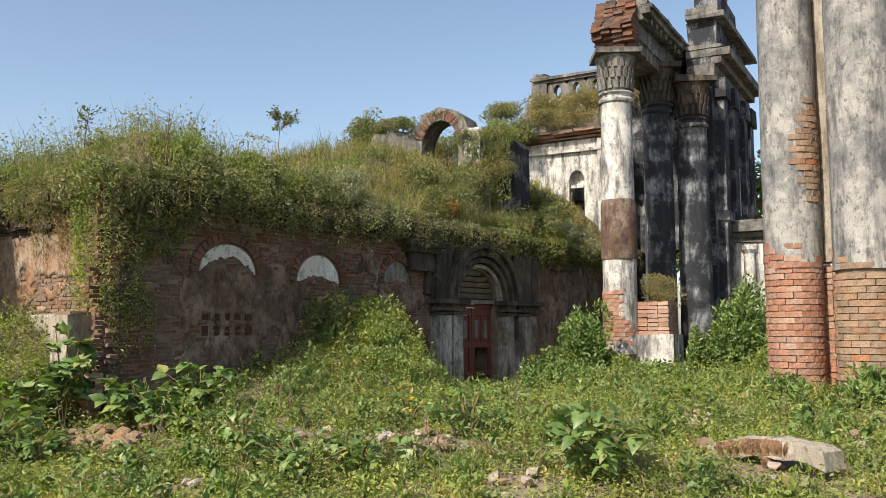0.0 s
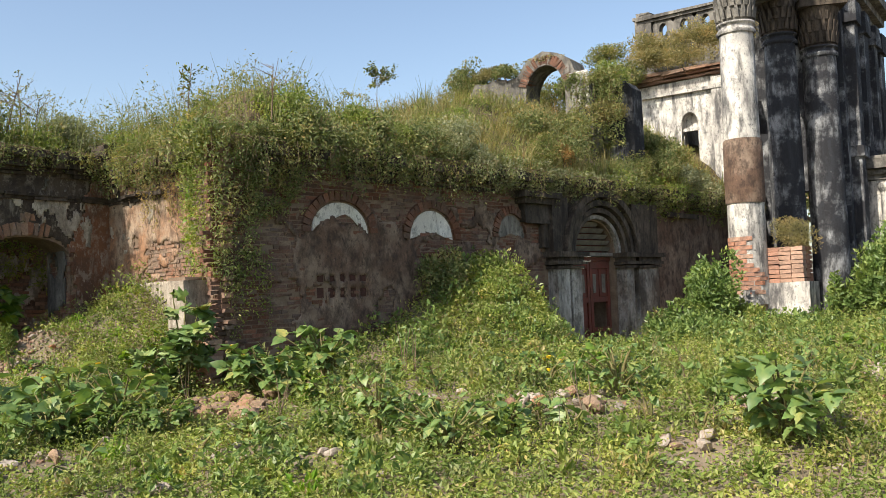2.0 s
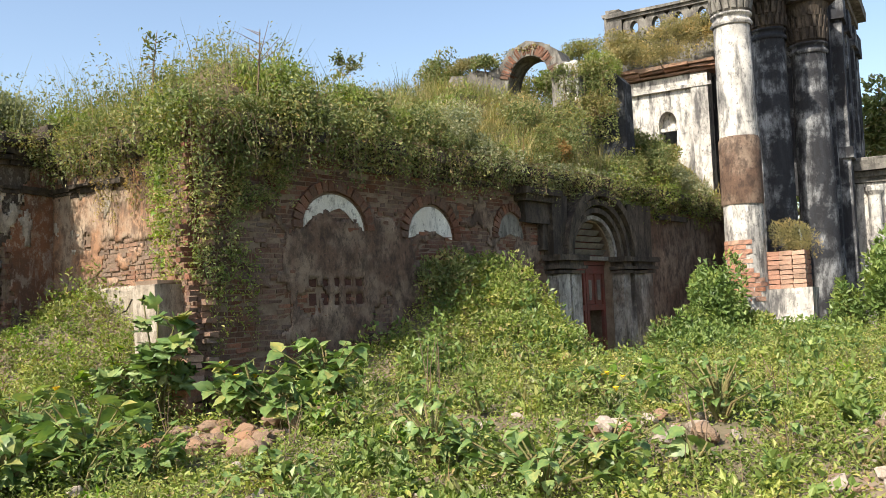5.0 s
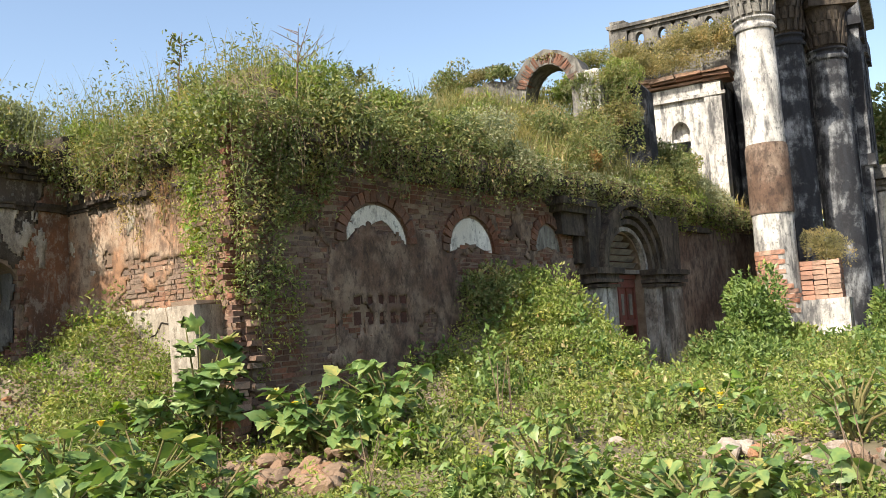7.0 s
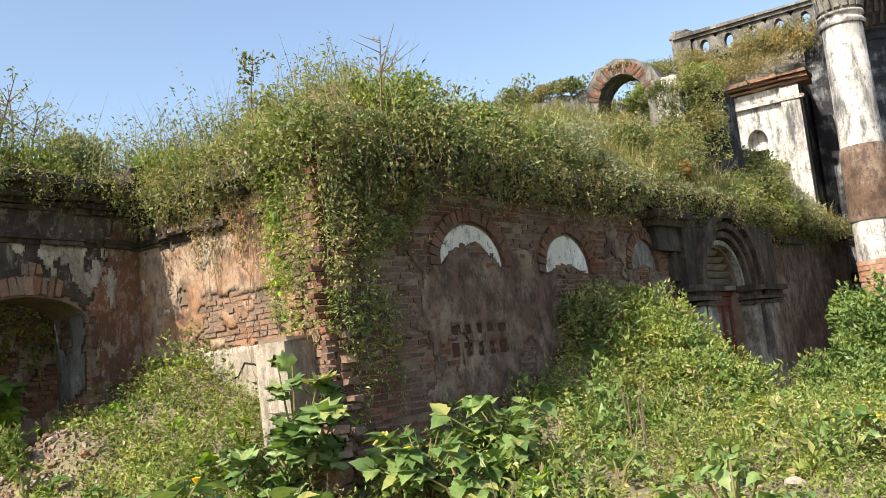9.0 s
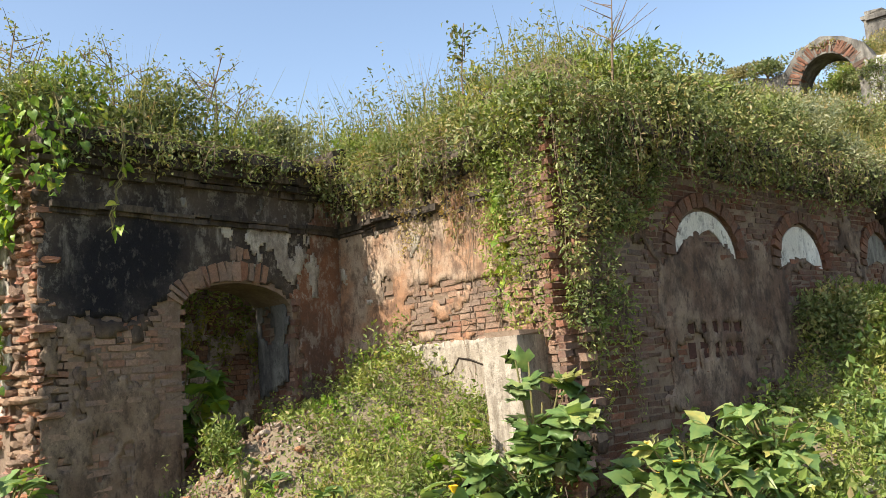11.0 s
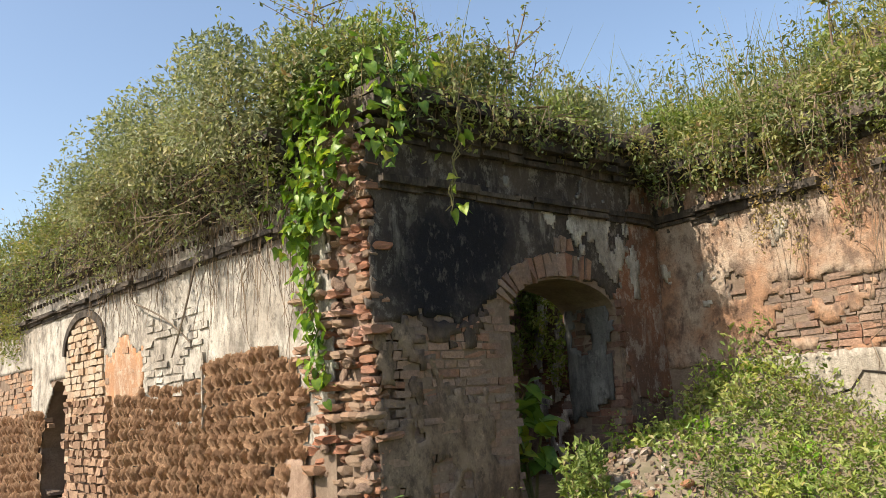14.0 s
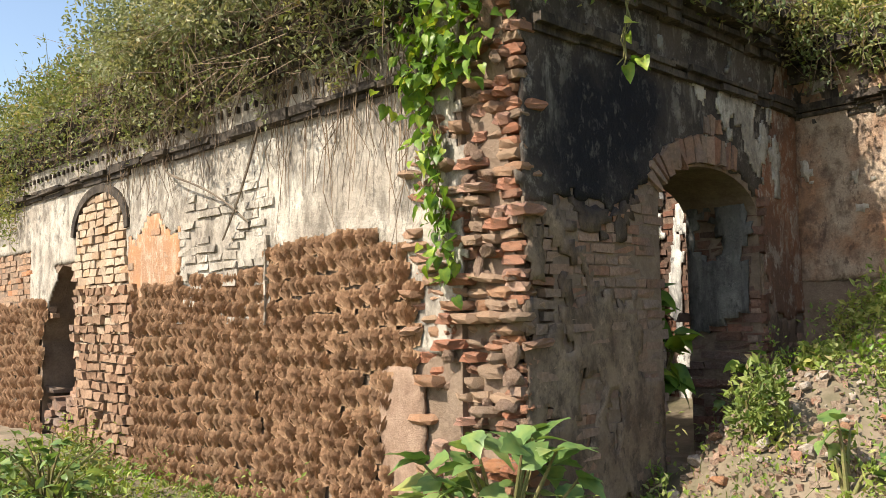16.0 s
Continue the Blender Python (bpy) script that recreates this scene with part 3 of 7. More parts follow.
for i, (s, z) in enumerate(arch_pts(q(5.66), q(4.43), 2.35, 0.40, 16)):
    if i < 16:
        s2, z2 = arch_pts(q(5.66), q(4.43), 2.35, 0.40, 16)[i + 1]
        c, w = ((s + s2) / 2, (z + z2) / 2), math.hypot(s2 - s, z2 - z) + 0.01
        ang = math.atan2(z2 - z, s2 - s)
        p = CUBE * (w, 0.06, 0.075) + (0, 0.012, 0)
        ca, sa = math.cos(ang), math.sin(ang)
        p = np.stack((c[0] + p[:, 0] * ca - p[:, 2] * sa, p[:, 1], c[1] + p[:, 0] * sa + p[:, 2] * ca), 1)
        g.add(m1(p), CUBE_F)
part("arch_moulding", g, M_MOULD, wall_1)
strip("moulding", m1, 0.5, 8.45, [(2.80, 2.84, 0.05), (2.84, 2.88, 0.085), (2.88, 2.90, 0.05)], M_MOULD, wall_1, seed=5)
strip("cornice", m1, 0.3, 8.4, [(3.12, 3.15, 0.05), (3.15, 3.19, 0.08), (3.19, 3.30, 0.12), (3.30, 3.42, 0.22), (3.42, 3.48, 0.30)], M_MOULD, wall_1, seed=6, gaps=0.06)
g = Geo()
for k in range(6):
    box(g, q(2.2) - 0.006 + 0.008 * (k % 2), q(2.2) + 0.008 + 0.006 * (k % 3), 0.0, 0.05, 1.5 + 0.1 * k, 1.602 + 0.1 * k, m1, 0.005)
part("plaster_drip", g, M_PLINTH, wall_1, "pale dribble of plaster over the dung cakes")
g = Geo()
for k in range(60):
    box(g, 1.0 + k * 0.12, 1.03 + k * 0.12, 0.015, 0.04, 3.0, 3.045, m1, 0.002)
tagged(part("dentils", g, M_MOULD, wall_1), kind="stuff")

# wall 2: sooty, with the arched doorway
DO0, DO1, DSP, DRI = 1.26, 2.50, 2.19, 0.27
out2 = [(0.30, -0.3), (DO0, -0.3)] + arch_pts(DO0, DO1, DSP, DRI) + [(DO1, -0.3), (3.75, -0.3), (3.75, 3.45), (0.25, 3.45)]
wall_2 = part("wall_2", prism(out2, -TH, 0.0, m2), M_MORTAR)
tagged(wall_2, "shaded soot-blackened wall with an arched doorway", "wall", kind="structure")
door2 = lambda s, z, gr=0.0: in_arch(s, z, DO0, DO1, DSP, DRI, gr)
ragged2 = lambda s, z: s < 0.05 + 0.05 * waves(s, z, 0.4, 15)
cover2 = lambda s, z: (z > 2.12 + 0.10 * waves(s, z, 0.9, 21) + 0.25 * smooth(0.9, 1.2, s) - 0.9 * smooth(2.4, 2.7, s)) & ~ragged2(s, z)
red2 = lambda s, z: cover2(s, z) & (s > 2.45 + 0.12 * waves(s, z, 0.6, 28) + 0.45 * (z - 2.3))
soot2 = lambda s, z: cover2(s, z) & ~red2(s, z)
brown2 = lambda s, z: ~cover2(s, z) & ~ragged2(s, z) & (waves(s, z, 0.75, 23, 4) + 0.35 * waves(s, z, 0.22, 29, 3) > -0.08 - 0.4 * smooth(1.3, 0.8, z)) & ~((s > 1.03 + 0.07 * waves(s, z, 0.3, 24)) & (s < 1.3) & (z > 1.15))
g = Geo()
lay(g, brick_list(0.1, 3.2, 0.0, 3.3, 0.060, 0.2, lambda s, z: ~door2(s, z, 0.02) & ~cover2(s, z), r1), m2, r=r1, relief=0.6)
tagged(part("brickwork", g, M_BRICK, wall_2), kind="stuff")
plaster("sooty_plaster", m2, 0.0, 3.2, 1.2, 3.4, lambda s, z: soot2(s, z) & ~door2(s, z, 0.04), M_SOOT, wall_2, seed=9)
plaster("red_plaster", m2, 2.2, 3.2, 1.2, 3.4, lambda s, z: red2(s, z) & ~door2(s, z, 0.04), M_REDBROWN, wall_2, seed=9)
plaster("brown_plaster", m2, 0.0, 3.2, 0.0, 2.6, lambda s, z: brown2(s, z) & ~door2(s, z, 0.04), M_GREYBROWN, wall_2, seed=10, rough=0.018)
streak2 = lambda s, z: (z < 2.985) & ~door2(s, z, 0.16) & (waves(s * 2.4, z * 0.75, 0.8, 131, 4) > -0.22 + 0.85 * (2.95 - z) + 0.5 * smooth(2.1, 1.7, s) + 0.6 * smooth(2.75, 2.95, s))
plaster("lime_streaks", m2, 1.65, 3.0, 2.25, 3.0, streak2, M_WHITE, wall_2, n=0.027, step=0.026, seed=133, label="pale limewash runs under the moulding")
plaster("lime_flecks", m2, 0.2, 3.0, 3.07, 3.28, lambda s, z: waves(s * 1.4, z, 0.35, 137, 3) > 0.55, M_GREY, wall_2, n=0.026, step=0.026, seed=138)
strip("moulding", m2, 0.12, 3.15, [(2.98, 3.02, 0.05), (3.02, 3.06, 0.09)], M_MOULD, wall_2, seed=7)
strip("cornice", m2, 0.0, 3.15, [(3.30, 3.36, 0.06), (3.36, 3.42, 0.12), (3.42, 3.54, 0.18), (3.54, 3.62, 0.27)], M_MOULD, wall_2, seed=8, gaps=0.05)
# brick voussoirs over the doorway
vous = arch_pts(DO0 - 0.06, DO1 + 0.06, DSP, DRI + 0.09, 26)
for i in range(2, 17):
    (s, z), (s2, z2) = vous[i], vous[i + 1]
    ang = math.atan2(z2 - z, s2 - s)
    g = Geo()
    p = CUBE * (math.hypot(s2 - s, z2 - z) - 0.008, 0.16, 0.17) + (0, -0.045, 0.02) + r1.normal(0, 0.011, (8, 3))
    ca, sa = math.cos(ang), math.sin(ang)
    g.add(m2(np.stack(((s + s2) / 2 + p[:, 0] * ca - p[:, 2] * sa, p[:, 1], (z + z2) / 2 + p[:, 0] * sa + p[:, 2] * ca), 1)), CUBE_F)
    part("brick", g, M_BRICK1, wall_2)
for k in range(3):
    g = Geo()
    box(g, 1.79 + 0.068 * k, 1.85 + 0.068 * k, -0.08, 0.035, 2.66 + 0.012 * k, 2.79 - 0.02 * (k - 1) ** 2, m2, 0.008, r1)
    part("brick", g, M_BRICK1, wall_2)
# plastered right reveal of the doorway
mv = wall_frame(m2((DO1, -TH, 0))[0][:2], VD)
plaster("reveal_plaster", mv, 0.03, TH - 0.03, 0.9, 2.45, lambda s, z: (waves(s, z, 0.7, 66) < 0.35) & (s < 0.48 + 0.05 * waves(s, z, 0.3, 5)) & (z > 1.35 + 0.4 * s), M_GREY, wall_2, n=0.04, seed=67, label="pale plaster left on the doorway reveal")
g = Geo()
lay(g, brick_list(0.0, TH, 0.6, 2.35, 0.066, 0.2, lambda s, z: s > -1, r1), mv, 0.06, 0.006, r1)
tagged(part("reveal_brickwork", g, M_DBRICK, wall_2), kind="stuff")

# wall 3: ochre
L3 = float(np.linalg.norm(END_3 - IN_3))
wall_3 = part("wall_3", prism(rect(-0.4, L3 - 0.15, -0.3, 3.45), -TH, 0.0, m3), M_MORTAR)
tagged(wall_3, "sunlit ochre plastered wall with exposed brick courses", "wall", kind="structure")
bare3 = lambda s, z: ((z > 1.75) & (z < 2.32 + 0.10 * waves(s, z, 0.7, 2)) & (s > 0.95 + 0.25 * waves(s, z, 0.5, 8) + 0.9 * (z - 1.9)) & (waves(s * 0.6, z, 0.42, 9, 4) > -0.28)) | (waves(s, z, 0.9, 52) < -0.62)
g = Geo()
lay(g, brick_list(0, L3 - 0.1, 1.0, 3.35, 0.053, 0.19, lambda s, z: bare3(s, z), r1, 0.011), m3, r=r1, jit=0.003, base=0.006, relief=0.45)
tagged(part("brickwork", g, M_BRICK, wall_3), kind="stuff")
plaster("plaster", m3, 0.0, L3 - 0.12, 1.75, 3.4, lambda s, z: ~bare3(s, z), M_OCHRE, wall_3, seed=12)
plaster("plinth_plaster", m3, 0.75, L3 - 0.12, 0.6, 1.80, lambda s, z: z < 1.78 + 0.03 * waves(s, z, 0.4, 3), M_PLINTH, wall_3, n=0.06, seed=13)
plaster("lime_flakes", m3, 0.05, 2.2, 2.0, 3.3, lambda s, z: waves(s, z * 0.8, 0.55, 143, 4) > 0.34 + 0.35 * smooth(2.9, 2.2, z) + 0.3 * smooth(1.0, 1.8, s), M_PLINTH, wall_3, n=0.022, step=0.03, seed=144, label="flakes of old limewash on the ochre plaster")
plaster("mould_stain", m3, 0.0, 1.9, 2.9, 3.3, lambda s, z: waves(s * 1.6, z, 0.4, 147, 4) > 0.05, M_MOULD, wall_3, n=0.019, step=0.03, seed=148, label="black mould under the cornice")
strip("moulding", m3, 0.05, 1.6, [(2.96, 3.0, 0.05), (3.0, 3.04, 0.09)], M_MOULD, wall_3, seed=17)
strip("moulding", m3, 2.0, L3 - 0.1, [(2.96, 3.0, 0.05), (3.0, 3.04, 0.08)], M_MOULD, wall_3, seed=18)
strip("cornice", m3, 0.0, L3, [(3.22, 3.27, 0.06), (3.27, 3.34, 0.11), (3.34, 3.46, 0.2)], M_MOULD, wall_3, seed=19, gaps=0.12)
# crack without a groove: a surface tube whose near-black colour paints its inner shade
crack = [(1.35, 1.36), (1.48, 1.47), (1.62, 1.50), (1.72, 1.62), (1.85, 1.60), (2.0, 1.55), (2.15, 1.57), (2.25, 1.50)]
g = Geo()
tube(g, m3(np.array([(s, 0.058, z) for s, z in crack])), 0.013, 0.008, 4)
part("crack", g, plain("crack_painted_shade", (0.03, 0.024, 0.02), (0.05, 0.04, 0.03), 9, 1.0), wall_3, "jagged crack in the plinth plaster, its shade painted dark")
# short pier at its end
pier_c = uv(2.5, 2.62)
pier = thing("pier", pier_c[0], pier_c[1], 0.55, "short square pier with pale cracked plaster beside the ochre wall", "pier", turn=-30)
g = Geo()
box(g, -0.17, 0.17, -0.14, 0.3, -0.2, 1.2, None, 0.012)
part("shaft", g, M_PLINTH, pier)
g = Geo()
box(g, -0.155, 0.165, -0.13, 0.29, 1.2, 1.235, None, 0.008)
part("top_bed", g, M_MORTAR, pier, "bare mortar bed on the pier top")
stump_c = uv(2.42, 3.12)
stump = thing("brick_stump", stump_c[0], stump_c[1], 0.3, "broken red brick pillar stump below hanging vines", "pillar", turn=-25)
for k in range(11):
    g = Geo()
    box(g, -0.10 + r1.normal(0, 0.012), 0.10 + r1.normal(0, 0.012), -0.10, 0.12, k * 0.066, k * 0.066 + 0.056, None, 0.006)
    part("brick", g, M_RBRICK1, stump)

# wall 4: long shaded wall with lunettes, vent holes and the portal
P0, P1, PSP, PRI = 7.62, 9.02, 2.12, 0.62
L4 = 15.6
out4 = [(0.35, -0.3), (P0, -0.3)] + arch_pts(P0, P1, PSP, PRI) + [(P1, -0.3), (L4, -0.3), (L4, 3.45), (0.25, 3.45)]
wall_4 = part("wall_4", prism(out4, -TH, 0.0, m4), M_MORTAR)
tagged(wall_4, "long mouldy brick wall in shade with whitewashed lunettes and an arched portal", "wall", kind="structure")
LUN = ((1.62, 2.66, 2.36, 0.44), (3.46, 4.42, 2.30, 0.46), (5.50, 6.22, 2.36, 0.40))
LOW = (0.26, 0.11, 0.08)
lunette = lambda s, z: np.any([in_arch(s, z, a, b, c, d, 0.02) & (z > c - 0.02 + w * np.sin(np.pi * np.clip((s - a) / (b - a), 0, 1))) for (a, b, c, d), w in zip(LUN, LOW)], axis=0)
VENTS = [(1.76 + 0.19 * i + 0.008, 1.735 - 0.2 * j, 0.055, 0.055 + 0.015 * j) for j in range(2) for i in range(5)]
vent = lambda s, z: np.any([(np.abs(s - a) < w + 0.004) & (np.abs(z - b) < h + 0.004) for a, b, w, h in VENTS], axis=0)
portal = lambda s, z: (s > 6.75) & (s < 10.4) & (z < 3.4)
mud4 = lambda s, z: (waves(s, z, 1.3, 61, 4) + 0.9 * np.exp(-((s - 2.4) / 1.1) ** 2 - ((z - 1.8) / 0.6) ** 2) - 0.9 * np.exp(-((s - 0.9) / 0.55) ** 2 - ((z - 1.1) / 0.7) ** 2) - 0.5 * smooth(2.6, 2.9, z) > 0.08) | ((s > 10.4) & (z < 3.0))
g = Geo()
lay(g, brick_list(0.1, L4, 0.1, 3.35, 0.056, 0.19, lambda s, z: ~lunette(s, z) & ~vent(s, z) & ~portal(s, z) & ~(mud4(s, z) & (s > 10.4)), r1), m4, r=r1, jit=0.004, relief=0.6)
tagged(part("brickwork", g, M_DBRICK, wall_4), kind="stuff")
plaster("mud_plaster", m4, 0.3, L4, 0.2, 3.3, lambda s, z: mud4(s, z) & ~lunette(s, z) & ~vent(s, z) & ~portal(s, z), M_BROWN, wall_4, n=0.02, seed=15)
# vents have no depth: flush boxes, with the shade inside painted as dark colour
M_VENT_SHADE = plain("vent_painted_shade", (0.055, 0.028, 0.022), (0.09, 0.042, 0.032), 9, 1.0)
for a, b, w, h in VENTS:
    g = Geo()
    box(g, a - w, a + w, -0.03, 0.003, b - h, b + h, m4)
    part("vent_hole", g, M_VENT_SHADE, wall_4, "small square vent hole in red brick, its inner shade painted dark")
for k, (a, b, c, d) in enumerate(LUN):
    low = [(b - (b - a) * i / 10, c + LOW[k] * math.sin(math.pi * i / 10) * (1 + 0.15 * math.sin(5 * i + k)) - 0.02) for i in range(1, 10)]
    bm = prism(arch_pts(a + 0.02, b - 0.02, c, d - 0.02, 14) + low, -0.035, 0.012, m4)
    part("lunette", bm, weathered("lunette_limewash", (0.78, 0.76, 0.71), (0.66, 0.63, 0.57), (0.12, 0.115, 0.11), 0.8, 0.60, shift=30) if k == 0 else bpy.data.materials["lunette_limewash"] if k == 1 else M_GREY, wall_4, "half-round niche with bright whitewash")
    g = Geo()
    ring = arch_pts(a - 0.05, b + 0.05, c, d + 0.05, 18)
    for i in range(18):
        (s, z), (s2, z2) = ring[i], ring[i + 1]
        ang = math.atan2(z2 - z, s2 - s)
        p = CUBE * (math.hypot(s2 - s, z2 - z) - 0.008, 0.09, 0.13) + (0, 0.0, 0.03) + r1.normal(0, 0.005, (8, 3))
        ca, sa = math.cos(ang), math.sin(ang)
        g.add(m4(np.stack(((s + s2) / 2 + p[:, 0] * ca - p[:, 2] * sa, p[:, 1], (z + z2) / 2 + p[:, 0] * sa + p[:, 2] * ca), 1)), CUBE_F)
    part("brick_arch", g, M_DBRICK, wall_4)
mE = wall_frame(m4((0.27, -TH, 0))[0][:2], (D52[1], -D52[0]))
g = Geo()
lay(g, brick_list(-0.05, TH + 0.02, 0.2, 3.4, 0.066, 0.2, lambda s, z: s > -1, r1), mE, 0.12, 0.007, r1, base=0.01)
tagged(part("broken_end", g, M_BRICK, wall_4), kind="stuff")
strip("cornice", m4, 0.3, L4, [(3.10, 3.16, 0.08), (3.22, 3.32, 0.16), (3.32, 3.46, 0.28)], M_MOULD, wall_4, seed=25, gaps=0.15)
g = Geo()
for s0, s1, z0, z1, o in ((6.0, 7.1, 2.95, 3.05, 0.22), (6.1, 6.9, 2.62, 2.95, 0.14), (5.9, 7.0, 3.05, 3.16, 0.3), (6.62, 6.8, 2.2, 2.62, 0.1), (10.9, 12.3, 2.9, 3.0, 0.15)):
    box(g, s0, s1, 0, o, z0, z1, m4, 0.01)
part("bracket", g, M_MOULD, wall_4)
# portal
for k, (s0, s1) in enumerate(((6.85, 7.2), (7.28, 7.56), (9.08, 9.36), (9.55, 10.3))):
    g = Geo()
    box(g, s0, s1, 0, 0.22, 0.0, 1.82, m4, 0.006)
    box(g, s0 - 0.05, s1 + 0.05, 0, 0.27, 0.0, 0.5, m4, 0.006)
    part("pilaster", g, weathered("portal_limewash", (0.44, 0.42, 0.385), (0.16, 0.125, 0.10), (0.06, 0.055, 0.05), 0.8, 0.53, shift=19) if k == 0 else bpy.data.materials["portal_limewash"], wall_4)
    g = Geo()
    for z0, z1, o in ((1.82, 1.87, 0.27), (1.89, 1.95, 0.31), (1.95, 2.03, 0.26), (2.03, 2.12, 0.34)):
        box(g, s0 - o + 0.22, s1 + o - 0.22, 0, o, z0, z1, m4, 0.004)
    part("capital", g, M_MOULD, wall_4)
for rad, o, th in ((0.03, 0.10, 0.07), (0.14, 0.17, 0.09), (0.27, 0.23, 0.10), (0.42, 0.30, 0.13)):
    g = Geo()
    ring = arch_pts(P0 - rad, P1 + rad, PSP, PRI + rad, 24)
    for i in range(24):
        (s, z), (s2, z2) = ring[i], ring[i + 1]
        ang = math.atan2(z2 - z, s2 - s)
        p = CUBE * (math.hypot(s2 - s, z2 - z) + 0.012, o + 0.05, th) + (0, (o - 0.05) / 2, th / 2)
        ca, sa = math.cos(ang), math.sin(ang)
        g.add(m4(np.stack(((s + s2) / 2 + p[:, 0] * ca - p[:, 2] * sa, p[:, 1], (z + z2) / 2 + p[:, 0] * sa + p[:, 2] * ca), 1)), CUBE_F)
    part("archivolt", g, M_MOULD if rad != 0.03 else bpy.data.materials["portal_limewash"], wall_4)
g = Geo()
box(g, 6.8, 7.25, 0, 0.2, 2.12, 3.1, m4, 0.01)
box(g, 9.4, 10.35, 0, 0.2, 2.12, 3.1, m4, 0.01)
part("spandrel", g, M_MOULD, wall_4)
# louvred fanlight and double door
fan = part("fanlight", prism(rect(P0, P1, 2.06, 2.13), -0.16, 0.0, m4), M_WOODGREY)
tagged(fan, "arched louvred fanlight of grey weathered boards", "fanlight", kind="structure")
for k in range(5):
    z = 2.17 + 0.115 * k
    half = 0.7 * math.sqrt(max(0.05, 1 - ((z + 0.05 - PSP) / PRI) ** 2)) - 0.02
    g = Geo()
    p = CUBE * (2 * half, 0.035, 0.085)
    p[:, 1] += p[:, 2] * 0.9 - 0.1
    g.add(m4(p + ((P0 + P1) / 2, 0, z + 0.04)), CUBE_F)
    part("slat", g, M_WOODGREY, fan)
part("backing", prism(arch_pts(P0 + 0.01, P1 - 0.01, PSP, PRI - 0.01), -0.30, -0.27, m4), M_DOOR, fan)
door_1 = part("door_1", prism(rect(P0 + 0.01, P1 - 0.01, 1.98, 2.05), -0.20, -0.10, m4), M_DOOR)
tagged(door_1, "closed double door with faded dark red paint and panels", "door", kind="structure")
for k in range(2):
    s0 = P0 + 0.02 + k * 0.69
    g = Geo()
    box(g, s0, s0 + 0.08, -0.18, -0.12, 0.1, 1.97, m4)
    box(g, s0 + 0.60, s0 + 0.67, -0.18, -0.12, 0.1, 1.97, m4)
    for z0, z1 in ((0.1, 0.3), (1.18, 1.28), (1.83, 1.97), (0.62, 0.70)):
        box(g, s0 + 0.082, s0 + 0.598, -0.178, -0.122, z0, z1, m4)
    box(g, s0 + 0.32, s0 + 0.37, -0.176, -0.124, 1.285, 1.825, m4)
    leaf_ob = part("door_leaf", g, M_DOOR, door_1)
    g = Geo()
    box(g, s0 + 0.085, s0 + 0.595, -0.17, -0.15, 1.285, 1.825, m4)
    part("panel", g, M_DOOR, leaf_ob)
    if k == 0:
        g = Geo()
        box(g, s0 + 0.085, s0 + 0.595, -0.17, -0.15, 0.3, 1.175, m4)
        part("panel", g, M_DOOR, leaf_ob)
    g = Geo()
    for a in (0.17, 0.48):
        box(g, s0 + a - 0.05, s0 + a + 0.05, -0.149, -0.135, 1.36, 1.72, m4, 0.004)
    part("raised_field", g, M_WOODGREY, leaf_ob, "paint worn to pale wood")

# roof over all, a sheet of soil, and the body of the building below it
us, vs = np.arange(0.0, 19.01, 0.2), np.arange(-12, 5.6, 0.2)
UU, VV = np.meshgrid(us, vs)
ok = ((VV < 0.02) | ((UU > 3.0) & (VV < 3.02 + 0.138 * (UU - 2.4)))) & ~((UU > 0.75) & (UU < 4.3) & (VV > -2.6) & (VV < -0.75))
RZ = roof_z(UU, VV)
XY = A0 + UU[..., None] * UD + VV[..., None] * VD
k = np.arange(UU.size).reshape(UU.shape)
f = np.stack((k[:-1, :-1], k[:-1, 1:], k[1:, 1:], k[1:, :-1]), -1)
fo = ok[:-1, :-1] & ok[:-1, 1:] & ok[1:, 1:] & ok[1:, :-1]
roof = part("roof", mesh_of("roof", np.concatenate((XY, RZ[..., None]), -1).reshape(-1, 3), f[fo]), M_ROOFSOIL, flat=False)
roof.modifiers.new("thickness", "SOLIDIFY").thickness = 0.12
tagged(roof, "flat ruined roof buried under soil and weeds", "roof", kind="structure")
mb = wall_frame(uv(4.6, -9), VD)
wall_5 = part("wall_5", prism(rect(0, 12.0, -0.3, 3.4), -0.3, 0.0, mb), M_BROWN)
tagged(wall_5, "inner wall of the ruin with plaster", "wall", kind="structure")
g = Geo()
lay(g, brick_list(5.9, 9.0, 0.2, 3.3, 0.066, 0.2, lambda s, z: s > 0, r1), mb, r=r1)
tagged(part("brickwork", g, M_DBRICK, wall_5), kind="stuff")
plaster("torn_plaster", mb, 5.9, 8.9, 0.6, 3.2, lambda s, z: waves(s * 2.2, z * 0.8, 0.8, 151, 4) > 0.05, M_COLW, wall_5, n=0.035, step=0.035, seed=152, label="ragged remains of white plaster")
mc = wall_frame(uv(0.0, -2.9), UD)
wall_6 = part("wall_6", prism(rect(0.2, 4.6, -0.3, 3.4), -0.3, 0.0, mc), M_BROWN)
tagged(wall_6, "inner wall with torn white plaster seen through the doorway", "wall", kind="structure")
plaster("plaster", mc, 0.4, 4.4, 0.4, 3.3, lambda s, z: waves(s, z, 0.9, 91, 4) > 0.05, M_WHITE, wall_6, seed=44)
g = Geo()
lay(g, brick_list(0.3, 4.5, 0.2, 3.3, 0.066, 0.2, lambda s, z: waves(s, z, 0.9, 91, 4) < 0.15, r1), mc, r=r1)
tagged(part("brickwork", g, M_BRICK, wall_6), kind="stuff")

